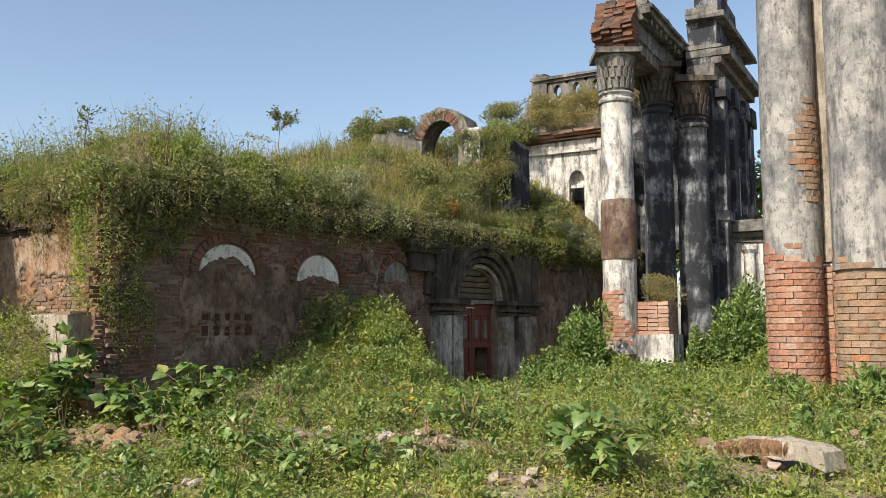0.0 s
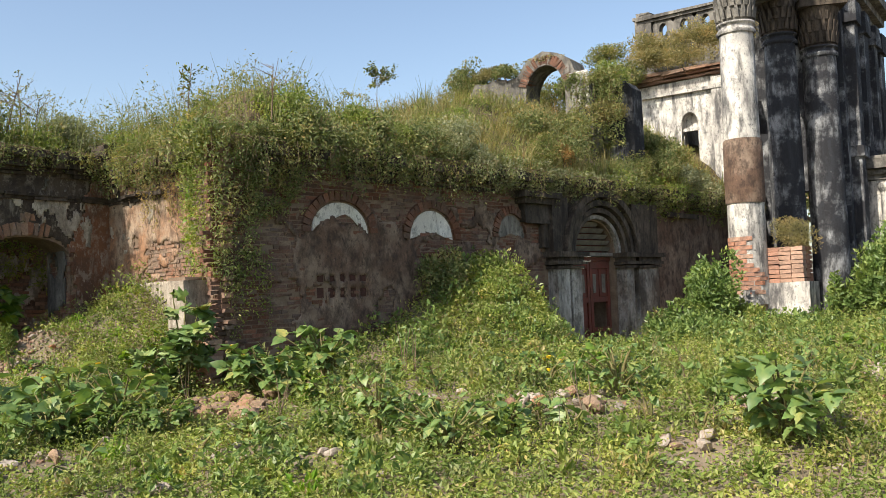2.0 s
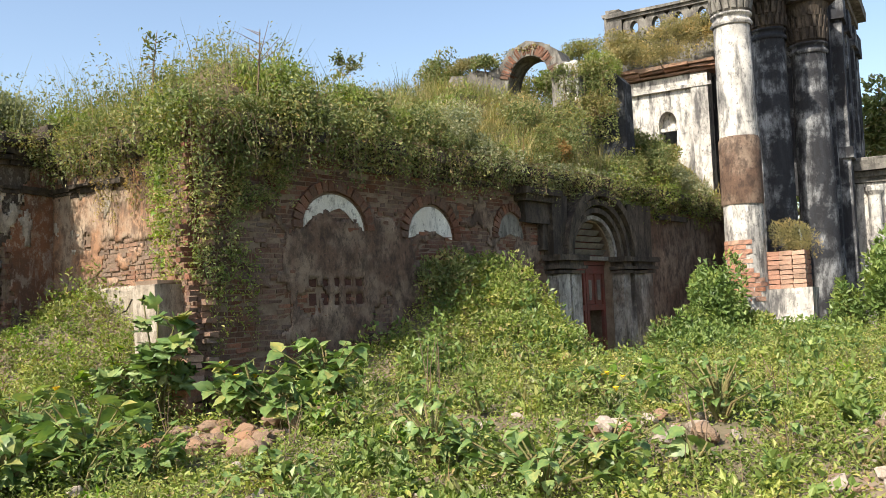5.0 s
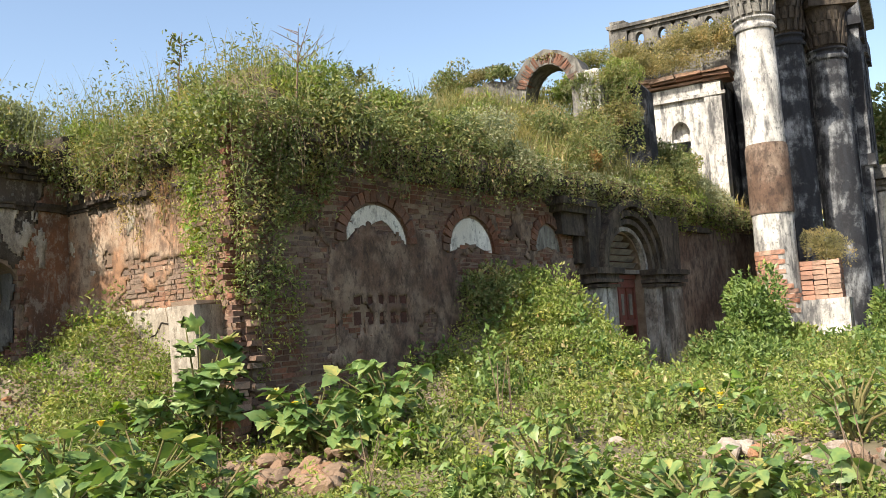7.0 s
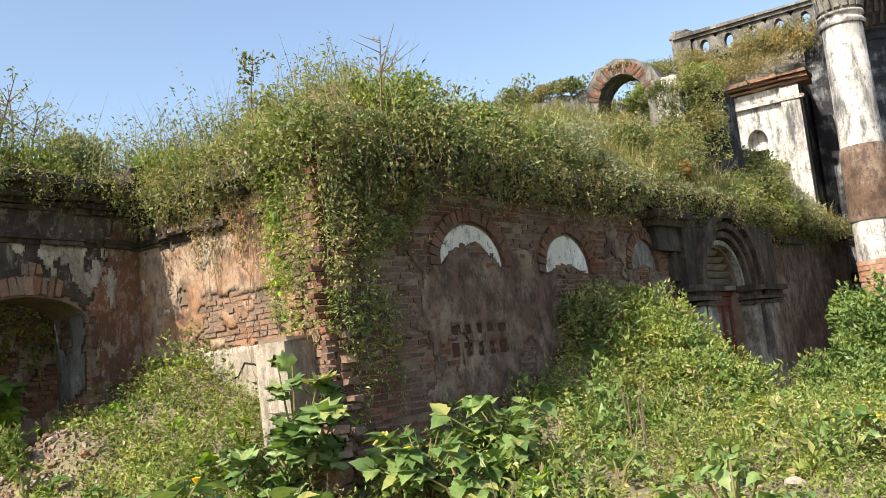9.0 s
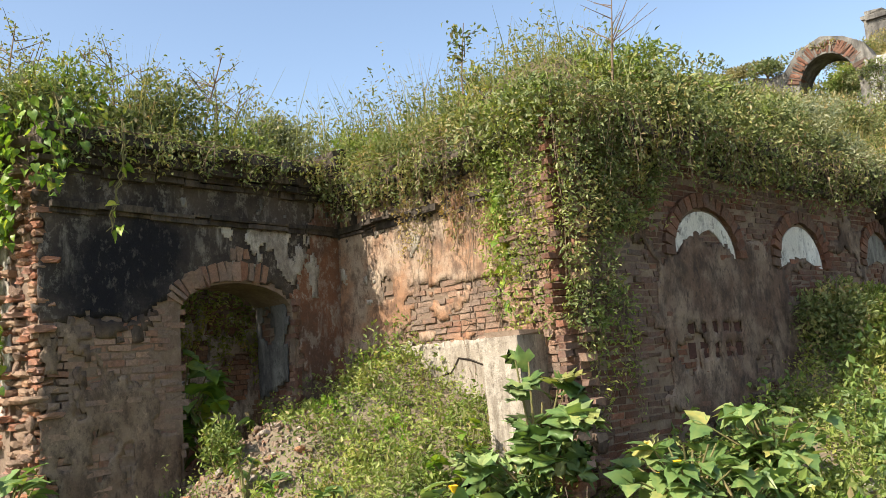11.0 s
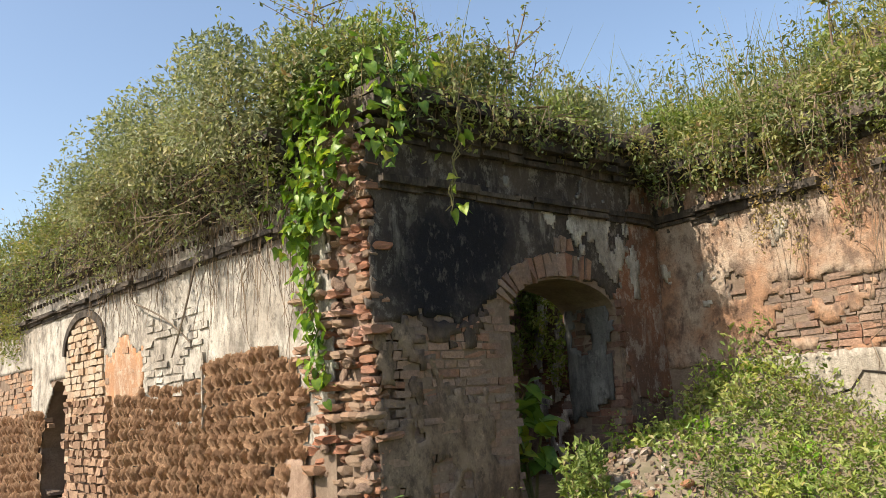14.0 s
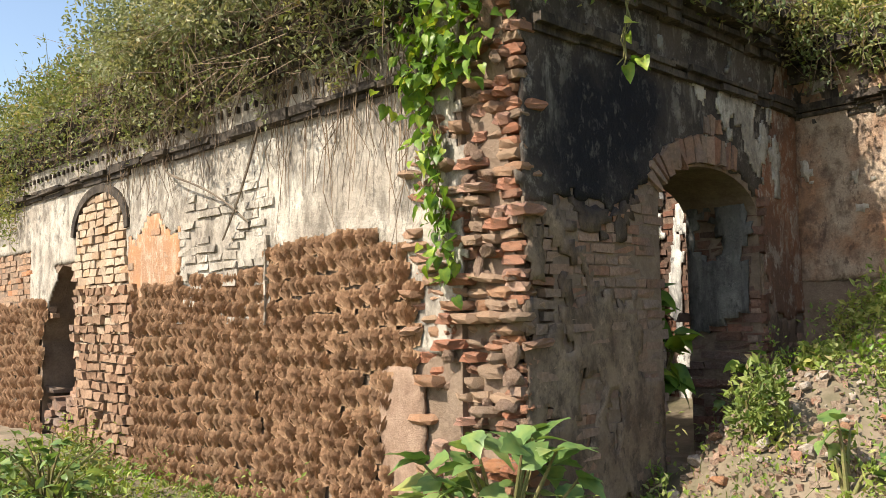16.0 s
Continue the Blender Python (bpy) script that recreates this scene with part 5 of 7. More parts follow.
P, L = herbs(9000, 4, 0.08, 0.02, 0.10, 0.045, 0.085, -13, 9, -4, 5.6, 1.0, lambda x, y: waves(x, y, 2.1, 86) > -0.6)
leaf_quads(g, P, L, rand_dirs(len(P), 0.45, rv), L * 0.55, rv)
tagged(part("ground_herbs", g, M_COVER), "low tangle of small green weeds covering the ground", "weeds", kind="stuff")
g = Geo()
x, y = scatter(15000, -11, 8, -3.5, 15, power=0.8)
blades(g, np.stack((x, y, ground_z(x, y) - 0.01), 1), rv.uniform(0.06, 0.26, len(x)), rv.uniform(0.1, 0.8, len(x)), 0.007, rv)
tagged(part("ground_grass", g, M_GRASS), "thin short grass between the weeds", "grass", kind="stuff")
g = Geo()
x, y = scatter(2600, -9, 7, 6, 13)
k = waves(x, y, 2.0, 83) > 0.25
x, y = x[k], y[k]
blades(g, np.stack((x, y, ground_z(x, y) - 0.01), 1), rv.uniform(0.15, 0.45, len(x)), rv.uniform(0.1, 0.6, len(x)), 0.006, rv)
tagged(part("dry_stalks", g, M_TWIG), "dry brown stalks standing among the weeds", "dry grass", kind="stuff")


g = Geo()
x, y = rv.uniform(-10, 7, 9000), rv.uniform(6.2, 15.5, 9000)
worn = np.max([1 - np.hypot(x - a, y - b) / c for a, b, c in WORN], axis=0)
hu_, hv_ = rv.normal(1.3, 0.6, 900), rv.normal(0.7, 0.5, 900)
k = on_court(x, y) & ((worn > -0.3) | (rv.random(9000) < 0.3))
x, y = np.concatenate((x[k], A0[0] + hu_ * UD[0] + hv_ * VD[0])), np.concatenate((y[k], A0[1] + hu_ * UD[1] + hv_ * VD[1]))
k = on_court(x, y)
x, y = x[k], y[k]
n_ = len(x)
size = rv.uniform(0.012, 0.05, (n_, 1, 1)) * rv.uniform(0.5, 1.2, (n_, 1, 3))
g.add((np.stack((x, y, ground_z(x, y) + 0.006), 1)[:, None] + (CUBE[None] * 0.85 + rv.normal(0, 0.16, (n_, 8, 3))) * size).reshape(-1, 3), ((np.arange(n_) * 8)[:, None, None] + CUBE_F[None]).reshape(-1, 4))
tagged(part("earth_clods", g, brick_mat("clods", [(0.0, (0.24, 0.18, 0.13)), (0.5, (0.36, 0.27, 0.20)), (0.8, (0.34, 0.19, 0.13)), (1.0, (0.50, 0.44, 0.37))], (0.2, 0.15, 0.1), 0.55)), "loose clods of earth and crumbled brick between the weeds", "rubble", kind="stuff")


def cloud(n, center, radii, r, lumps=9, tight=0.34):
    """Points in an uneven, lumpy mass."""
    c = r.normal(0, 1, (lumps, 3))
    c /= np.linalg.norm(c, axis=1, keepdims=True)
    c *= r.uniform(0.35, 0.8, (lumps, 1))
    c[:, 2] = np.abs(c[:, 2]) * 0.9 - 0.15
    pick = r.integers(0, lumps, n)
    d = r.normal(0, 1, (n, 3))
    d /= np.linalg.norm(d, axis=1, keepdims=True)
    p = c[pick] + d * tight * r.uniform(0.6, 1.3, (lumps, 1))[pick] * r.random((n, 1)) ** 0.2
    return np.asarray(center) + p * np.asarray(radii), d


def bush(u, v, z, radii, n, size, material, label, category="bush", name="bush", lumps=10, hang=0.0, turn=0.0, group="", ratio=0.5, xy=None):
    """A shrub with thin stems from its foot and a lumpy leaf mass."""
    r = np.random.default_rng(int(abs(u * 311 + v * 97 + z * 53) * 10) % 99991)
    cx, cy = uv(u, v) if xy is None else xy
    th = thing(name, cx, cy, z, label, category, group, turn)
    P, d = cloud(n, (0, 0, radii[2] * 0.3), radii, r, lumps, 0.42)
    L = r.uniform(size * 0.6, size * 1.3, n)
    way = d * 0.6 + r.normal(0, 0.6, (n, 3)) + (0, 0, 0.3 - hang)
    g = Geo()
    leaf_quads(g, P, L, way, L * ratio, r, face=d * 0.9 + (0, 0, 0.2))
    part("foliage", g, material, th)
    for k in range(4):
        g = Geo()
        tip = P[r.integers(n)] * 0.9
        mid = tip * 0.5 + r.normal(0, 0.06, 3) + (0, 0, 0.05)
        tube(g, [(tip[0] * 0.12, tip[1] * 0.12, -0.12), mid, tip], 0.010, 0.004, 4)
        part("stem", g, M_TWIG if hang else M_STEM, th)
    return th


def roof_pts(n, umin, umax, vmin, vmax, r, test):
    u, v = r.uniform(umin, umax, n), r.uniform(vmin, vmax, n)
    k = test(u, v)
    u, v = u[k], v[k]
    xy = A0 + u[:, None] * UD + v[:, None] * VD
    return np.concatenate((xy, roof_z(u, v)[:, None]), 1), u, v


def on_roof(u, v):
    w4 = 3.07 + 0.138 * (u - 2.4)
    return (((v < 0.12) & (u > -0.15)) | ((u > 2.9) & (v < w4 + 0.12))) & ~((u > 0.7) & (u < 4.35) & (v > -2.65) & (v < -0.72))


def edge_of(u, v):
    w4 = 3.07 + 0.138 * (u - 2.4)
    return np.where(v < 0, np.where(u < 3.1, np.minimum(u, -v), np.where(u < 7, 1.0, 9.0)), np.minimum(u - 3.05, w4 - v))


rr = np.random.default_rng(23)
g = Geo()
P, u, v = roof_pts(17000, -0.1, 12, -9, 4.6, rr, lambda u, v: on_roof(u, v) & (edge_of(u, v) < 2.6) & ((u < 9) | (v > 2)))
h = rr.uniform(0.35, 0.9, len(P)) * (0.8 + 0.5 * waves(u, v, 0.8, 33)) * np.where(u > 6.2, 0.7, np.where(v < 0.9, 1.3, 1.0))
blades(g, P - (0, 0, 0.03), h, rr.uniform(0.05, 0.45, len(P)), 0.010, rr)
tagged(part("roof_grass", g, M_GRASS), "tall green grass growing on the roof", "grass", kind="stuff")
g = Geo()
P, u, v = roof_pts(3000, 5.8, 17, 0.0, 5.4, rr, lambda u, v: on_roof(u, v) & (edge_of(u, v) < 3.5))
keep = waves(u, v, 1.6, 37) + 0.35 > 0
P, u, v = P[keep], u[keep], v[keep]
h = rr.uniform(0.25, 0.6, len(P)) * (0.95 + 0.45 * waves(u, v, 0.7, 38))
hue = waves(u, v, 1.2, 57) + 0.35 * waves(u, v, 0.4, 58)
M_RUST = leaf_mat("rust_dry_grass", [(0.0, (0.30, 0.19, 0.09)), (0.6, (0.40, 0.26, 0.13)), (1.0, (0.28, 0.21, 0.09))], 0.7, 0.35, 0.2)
tufts(g, P[hue > -0.15], h[hue > -0.15], 15, 0.55, 0.012, rr)
tagged(part("dry_roof_grass", g, M_DRYGRASS), "straw-coloured grass tufts leaning on the sloping roof", "grass", kind="stuff")
g = Geo()
k = (hue > -0.62) & (hue < -0.15)
tufts(g, P[k], h[k], 15, 0.55, 0.012, rr)
tagged(part("green_roof_grass", g, M_GRASS), "green grass tufts leaning on the sloping roof", "grass", kind="stuff")
g = Geo()
tufts(g, P[hue < -0.62], h[hue < -0.62] * 0.9, 15, 0.6, 0.012, rr)
tagged(part("rust_roof_grass", g, M_RUST), "rust-brown dead grass tufts on the sloping roof", "grass", kind="stuff")
g = Geo()
P, u, v = roof_pts(8000, -0.2, 15.5, -9, 4.9, rr, lambda u, v: on_roof(u, v) & (edge_of(u, v) < 1.9) & (waves(u, v, 1.3, 36) > -0.5))
stalks(g, P, rr.uniform(0.35, 0.85, len(P)) * (0.85 + 0.5 * waves(u, v, 0.7, 35)) * np.where(u > 6.5, 0.6, np.where(v < 0.9, 1.3, 1.05)), 16, 0.06, 0.028, 0.07, rr, 0.3, 0.36)
tagged(part("roof_weeds", g, M_GRASS), "upright leafy weeds crowding the roof", "weeds", kind="stuff")
g = Geo()
P, u, v = roof_pts(9000, -0.2, 9.5, -9, 4.9, rr, lambda u, v: on_roof(u, v) & (edge_of(u, v) < 0.9) & (waves(u, v, 1.1, 39) > -0.2))
stalks(g, P - (0, 0, 0.1), rr.uniform(0.2, 0.6, len(P)), 18, 0.09, 0.03, 0.06, rr, 0.1, 0.42)
tagged(part("roof_edge_weeds", g, M_SHRUB), "leafy weeds growing along the roof edge", "weeds", kind="stuff")
# clumps of many kinds: uneven heads of weeds on roof and ground
rc = np.random.default_rng(404)
KIND = (("green", M_COVER), ("dark green", M_SHRUB), ("straw-green", M_GRASS), ("greyish", M_GREYSHRUB), ("bright green", M_VINE), ("broad-leaved", M_BIGLEAF))


def weed_beds(name, where, P, kinds, rad, high, n, size, ratio):
    for k, (nm, m_) in enumerate(KIND):
        sel = kinds == k
        if sel.any():
            g = Geo()
            mounds(g, P[sel], rad[sel], high[sel], n, size[sel], rc, ratio[k])
            tagged(part(name, g, m_), "clumps of " + nm + " weeds " + where, "weeds", kind="stuff")


RATIO = (0.5, 0.45, 0.25, 0.35, 0.5, 0.62)
P, u, v = roof_pts(4200, -0.2, 16.5, -9, 5.0, rc, lambda u, v: on_roof(u, v) & (edge_of(u, v) < np.where(u > 6.6, 2.2, 1.5)) & ((u > 6.6) | (rc.random(len(u)) < 0.5)))
kn = waves(u, v, 1.1, 301) + 0.5 * waves(u, v, 0.4, 302) + rc.normal(0, 0.2, len(u))
slope = u > 6.6
kinds = np.where(slope, np.select([kn > 0.55, kn > 0.1, kn > -0.1, kn > -0.55], [2, 3, 1, 0], 1), np.select([(u < 1) & (v < -0.7) & (kn > -0.5), kn < -0.2, kn < 0.2, kn < 0.75], [3, 1, 2, 0], 4))
edge = np.clip(edge_of(u, v), 0, 1)
high = rc.uniform(0.3, 0.85, len(u)) * np.where(slope, 0.75, np.where(v < 0.9, 1.05, 0.95)) * (0.7 + 0.3 * edge)
weed_beds("roof_weed_clumps", "on the overgrown roof", P - (0, 0, 0.05), kinds, rc.uniform(0.13, 0.34, len(u)), high, 135, rc.choice((0.035, 0.048, 0.066), len(u)), RATIO)
x, y = scatter(2000, -13, 7.5, 6.3, 17, r=rc)
hu, hv = rc.uniform(-0.2, 3.0, 210), rc.uniform(0.4, 3.0, 210)
hu, hv = np.concatenate((hu, rc.uniform(5.0, 9.0, 260))), np.concatenate((hv, rc.uniform(3.6, 6.4, 260)))
hx, hy = (A0 + hu[:, None] * UD + hv[:, None] * VD).T
k = on_court(hx, hy) & (np.hypot(hx + 7.0, hy - 11.0) > 0.45)
x, y = np.concatenate((x, hx[k])), np.concatenate((y, hy[k]))
kn = waves(x, y, 1.6, 311) + 0.6 * waves(x, y, 0.5, 312) + rc.normal(0, 0.25, len(x))
kinds = np.select([kn < -0.5, kn < 0.15, kn < 0.4, kn < 0.7, kn < 0.95], [1, 0, 5, 2, 4], 3)
hu, hv = to_uv(x, y)
on_heap = (hu > -0.4) & (hu < 3.1) & (hv < 3.1)
kinds = np.where(on_heap & (kinds == 5), 0, np.where(on_heap & (kinds == 1) & (rc.random(len(x)) < 0.7), 4, kinds))
near = np.maximum(smooth(11.0, 6.5, y), 0.3 * on_heap)
weed_beds("weed_clumps", "on the uneven ground", np.stack((x, y, ground_z(x, y) - 0.03), 1), kinds, rc.uniform(0.10, 0.30, len(x)) * (1 - 0.3 * near), rc.uniform(0.10, 0.42, len(x)) * (1.05 + 0.4 * np.sin(kn * 5)) * (1 - 0.35 * near), 110, np.where(kinds == 5, 0.075, rc.choice((0.035, 0.05, 0.075), len(x)) * (1 - 0.3 * on_heap)), RATIO)
# hanging fringe along the cornices
g, gt = Geo(), Geo()
EDGES = [(m1, 0.5, 8.7, 3.4, 0.3, 0.42, 170), (m2, 0.1, 3.0, 3.58, 0.26, 0.22, 90), (m3, 0.1, L3, 3.46, 0.24, 0.36, 120), (m4, 0.3, 5.2, 3.42, 0.28, 0.42, 230), (m4, 5.2, 15.4, 3.42, 0.3, 0.34, 260)]
for m, s0, s1, z, o, drop, n in EDGES:
    for i in range(n):
        s, d = rr.uniform(s0, s1), drop * rr.uniform(0.25, 1.5)
        a = np.array((s, rr.uniform(0, o), z + 0.1))
        b = a + (rr.normal(0, 0.08), rr.uniform(0.05, 0.22), -0.05)
        c = b + (rr.normal(0, 0.12), rr.uniform(-0.1, 0.08), -d)
        tube(gt, m(np.array((a, b, (b + c) / 2 + rr.normal(0, 0.03, 3), c))), 0.005, 0.002, 3)
        t = rr.random((26, 1))
        Q = m(b + (c - b) * t + rr.normal(0, 0.05, (26, 3)))
        L = rr.uniform(0.03, 0.06, 26)
        leaf_quads(g, Q, L, rand_dirs(26, -0.5, rr), L * 0.45, rr)
tagged(part("hanging_weeds", g, M_SHRUB), "leafy weeds hanging over the cornices", "weeds", kind="stuff")
tagged(part("hanging_roots", gt, M_TWIG), "thin dry roots and stems hanging from the roof edge", "roots", kind="stuff")

B_GREEN, B_GREY = "dense green shrub overhanging the ruined roof edge", "grey-green dry shrub spilling over the sunlit wall"
for u, v, z, rad, n, size, ma_, lab, hang in (
    (2.95, 2.75, 3.65, (0.75, 0.75, 0.85), 4200, 0.06, M_SHRUB, B_GREEN, 0.3),
    (3.9, 3.2, 3.75, (0.85, 0.8, 0.95), 5200, 0.055, M_SHRUB, B_GREEN, 0.3),
    (5.0, 3.25, 3.7, (0.8, 0.75, 0.95), 5000, 0.055, M_SHRUB, B_GREEN, 0.3),
    (6.0, 3.3, 3.55, (0.7, 0.7, 0.75), 3600, 0.055, M_SHRUB, B_GREEN, 0.3),
    (4.3, 2.2, 4.1, (0.9, 0.9, 0.8), 3800, 0.06, M_GRASS, "light green weedy bush on the roof", 0.0),
    (3.3, 1.2, 3.7, (0.6, 0.8, 0.8), 3200, 0.055, M_GRASS, "light green weedy bush on the roof", 0.0),
    (3.2, 2.0, 3.7, (0.5, 0.6, 0.8), 2600, 0.055, M_GRASS, "light green weedy bush on the roof", 0.0),
    (7.6, 3.7, 3.7, (0.9, 0.6, 0.65), 2800, 0.055, M_GREYSHRUB, "straw-green shrub on the sloping roof edge", 0.2),
    (9.4, 3.9, 3.7, (1.0, 0.6, 0.7), 3000, 0.055, M_GREYSHRUB, "straw-green shrub on the sloping roof edge", 0.2),
    (11.4, 4.2, 3.7, (1.0, 0.6, 0.7), 3000, 0.055, M_COVER, "green shrub above the portal cornice", 0.2),
    (13.2, 4.4, 3.7, (1.1, 0.7, 0.9), 3400, 0.055, M_COVER, "green shrub beside the white column", 0.2),
    (15.0, 4.7, 3.7, (1.0, 0.7, 0.8), 2600, 0.055, M_GREYSHRUB, "straw-green shrub on the sloping roof edge", 0.2),
    (-0.02, -0.35, 3.75, (0.5, 0.6, 0.6), 2400, 0.05, M_SHRUB, B_GREEN, 0.2),
    (-0.2, -1.2, 3.6, (0.8, 0.85, 1.15), 8000, 0.042, M_GREYSHRUB, B_GREY, 0.4),
    (-0.26, -2.3, 3.55, (0.85, 0.9, 1.2), 8500, 0.042, M_GREYSHRUB, B_GREY, 0.4),
    (-0.2, -3.4, 3.5, (0.8, 0.85, 1.15), 7500, 0.042, M_GREYSHRUB, B_GREY, 0.4),
    (0.2, -4.6, 3.6, (0.7, 0.8, 0.95), 4200, 0.05, M_GRASS, "light green weedy bush on the roof", 0.2),
    (0.2, -5.9, 3.6, (0.7, 0.8, 0.95), 4200, 0.05, M_GRASS, "light green weedy bush on the roof", 0.2),
    (0.2, -7.2, 3.6, (0.7, 0.9, 0.9), 4000, 0.05, M_GRASS, "light green weedy bush on the roof", 0.2),
    (0.1, -0.75, 3.75, (0.6, 0.55, 0.95), 3800, 0.045, M_GREYSHRUB, B_GREY, 0.2),
    (0.4, -0.35, 3.95, (0.5, 0.4, 0.85), 2600, 0.05, M_COVER, "bright green leafy bush on the roof", 0.0),
    (1.45, -0.4, 3.95, (0.55, 0.4, 0.85), 2800, 0.05, M_SHRUB, "dark green leafy bush on the roof", 0.0),
    (2.7, -0.4, 3.95, (0.5, 0.4, 0.8), 2600, 0.05, M_GREYSHRUB, "greyish leafy bush on the roof", 0.0),
    (3.3, 0.3, 3.9, (0.45, 0.5, 0.8), 2600, 0.05, M_COVER, "bright green leafy bush on the roof", 0.0),
    (0.9, -0.45, 3.7, (0.8, 0.5, 0.75), 4200, 0.06, M_SHRUB, B_GREEN, 0.0),
    (2.2, -0.45, 3.7, (0.7, 0.5, 0.7), 3200, 0.06, M_COVER, "bright green leafy bush on the roof", 0.0),
    (12.1, 2.5, 6.3, (0.25, 0.5, 0.16), 700, 0.06, M_DRYGRASS, "dry grass growing on top of the ruined arch", 0.0),
    (12.4, 0.45, 5.75, (0.5, 0.8, 1.25), 6400, 0.065, M_SHRUB, "dark leafy bush beside the ruined arch", 0.0),
    (12.15, 1.2, 6.25, (0.25, 0.6, 0.3), 1500, 0.05, M_DRYGRASS, "dry grass growing on the shoulder of the ruined arch", 0.0),
    (13.4, 1.9, 5.5, (0.5, 0.9, 1.0), 4200, 0.06, M_GRASS, "light green bush seen through the ruined arch", 0.0),
    (13.2, 2.6, 5.7, (0.35, 0.45, 0.9), 2600, 0.06, M_COVER, "green bush seen through the ruined arch", 0.0),
    (12.2, 3.75, 5.3, (0.35, 0.4, 0.95), 3600, 0.05, M_SHRUB, "ivy-like bush beside the ruined arch", 0.2),
    (14.3, 2.6, 5.0, (0.7, 1.0, 1.1), 3800, 0.06, M_GRASS, "green weedy bush behind the ruined arch", 0.0),
    (11.85, 1.7, 6.1, (0.3, 0.4, 0.3), 1300, 0.06, M_SHRUB, "leafy ivy on the shoulder of the ruined arch", 0.1),
    (12.0, 3.25, 5.6, (0.25, 0.35, 0.35), 1300, 0.05, M_SHRUB, "leafy ivy on the shoulder of the ruined arch", 0.2),
    (12.2, 4.0, 5.6, (0.35, 0.4, 0.7), 2600, 0.05, M_COVER, "ivy-like bush beside the ruined arch", 0.2),
    (16.8, 2.3, 6.7, (0.5, 0.7, 0.75), 3800, 0.06, M_SHRUB, "dark ivy hanging at the corner of the upper storey", 0.4),
    (16.8, 1.8, 7.4, (0.5, 0.8, 0.55), 2600, 0.06, M_GRASS, "tall straw-green grass on the upper roof edge", 0.0),
    (16.9, 4.3, 7.4, (0.5, 0.7, 0.6), 2600, 0.06, M_DRYGRASS, "tall straw-green grass on the upper roof edge", 0.0),
    (8.3, 2.6, 4.75, (0.6, 0.6, 0.6), 2600, 0.05, M_COVER, "rounded green bush on the sloping roof", 0.0),
    (11.35, 3.45, 5.05, (0.45, 0.55, 0.6), 2600, 0.05, M_GRASS, "light green weedy bush before the ruined arch", 0.1),
    (11.3, 2.2, 5.3, (0.4, 0.7, 0.5), 2200, 0.05, M_GRASS, "light green weedy bush before the ruined arch", 0.0),
    (10.2, 3.3, 4.9, (0.6, 0.6, 0.65), 2800, 0.055, M_SHRUB, "dark green bush on the sloping roof", 0.2),
    (10.6, 2.8, 5.2, (0.5, 0.7, 0.6), 2400, 0.05, M_DRYGRASS, "dry brownish bush on the sloping roof", 0.1),
    (12.0, 3.9, 4.85, (0.5, 0.5, 0.55), 2400, 0.05, M_DRYGRASS, "dry brownish bush on the sloping roof", 0.2),
    (13.9, 4.15, 4.15, (0.7, 0.6, 0.7), 3400, 0.06, M_SHRUB, "dark green bush on the sloping roof", 0.2),
    (14.9, 4.3, 4.15, (0.7, 0.6, 0.7), 3200, 0.06, M_GRASS, "rounded green bush on the sloping roof", 0.1),
    (16.9, 3.2, 7.1, (0.6, 1.2, 0.55), 3200, 0.06, M_DRYGRASS, "dry straw grass tuft on the upper roof edge", 0.0),
    (18.5, 2.5, 7.7, (0.6, 0.8, 1.0), 3200, 0.07, M_DRYGRASS, "tall straw-green grass against the grey parapet", 0.0),
    (18.5, 4.3, 7.7, (0.6, 1.1, 1.1), 3800, 0.07, M_DRYGRASS, "tall straw-green grass against the grey parapet", 0.0),
    (18.0, 3.6, 7.3, (0.6, 1.5, 0.6), 2600, 0.06, M_DRYGRASS, "dry straw grass tuft on the upper roof edge", 0.0),
):
    low = 0.12 if v < 0 else 0.42 if u < 11.5 or v > 4.3 else -0.1
    bush(u, v, z - low, (rad[0], rad[1], rad[2] * 0.72), int(n * 1.15), size, ma_, lab, hang=hang, turn=60, lumps=16)

# ragged shrubs along the edge over the portal
re_ = np.random.default_rng(616)
for k in range(15):
    u = 6.3 + 0.62 * k + re_.uniform(-0.25, 0.25)
    w, lift = re_.uniform(0.28, 0.62), re_.uniform(-0.15, 0.35)
    m_, lab = ((M_GREYSHRUB, "greyish ragged shrub on the roof edge over the portal"), (M_SHRUB, "dark ragged shrub on the roof edge over the portal"), (M_GRASS, "straw-green ragged shrub on the roof edge over the portal"), (M_RUST, "rust-brown dead shrub on the roof edge over the portal"))[int(re_.choice((0, 0, 1, 1, 2, 3)))]
    bush(u, 3.07 + 0.138 * (u - 2.4) - re_.uniform(-0.1, 0.25), 3.5 + lift, (w, w, w * re_.uniform(0.9, 1.4)), int(5200 * w), 0.055, m_, lab, hang=0.4, lumps=12, ratio=0.4)
for k in range(9):
    u = 2.9 + 0.42 * k + re_.uniform(-0.2, 0.2)
    w = re_.uniform(0.3, 0.55)
    m_, lab = ((M_SHRUB, "dark leafy shrub bulging over the wall corner"), (M_COVER, "green leafy shrub bulging over the wall corner"))[int(re_.random() < 0.35)]
    bush(u, 3.0 + 0.138 * (u - 2.4) - re_.uniform(-0.15, 0.35), 3.55 + re_.uniform(-0.2, 0.5), (w, w, w * re_.uniform(0.8, 1.2)), int(5200 * w), 0.06, m_, lab, hang=0.4, lumps=12, ratio=0.45)

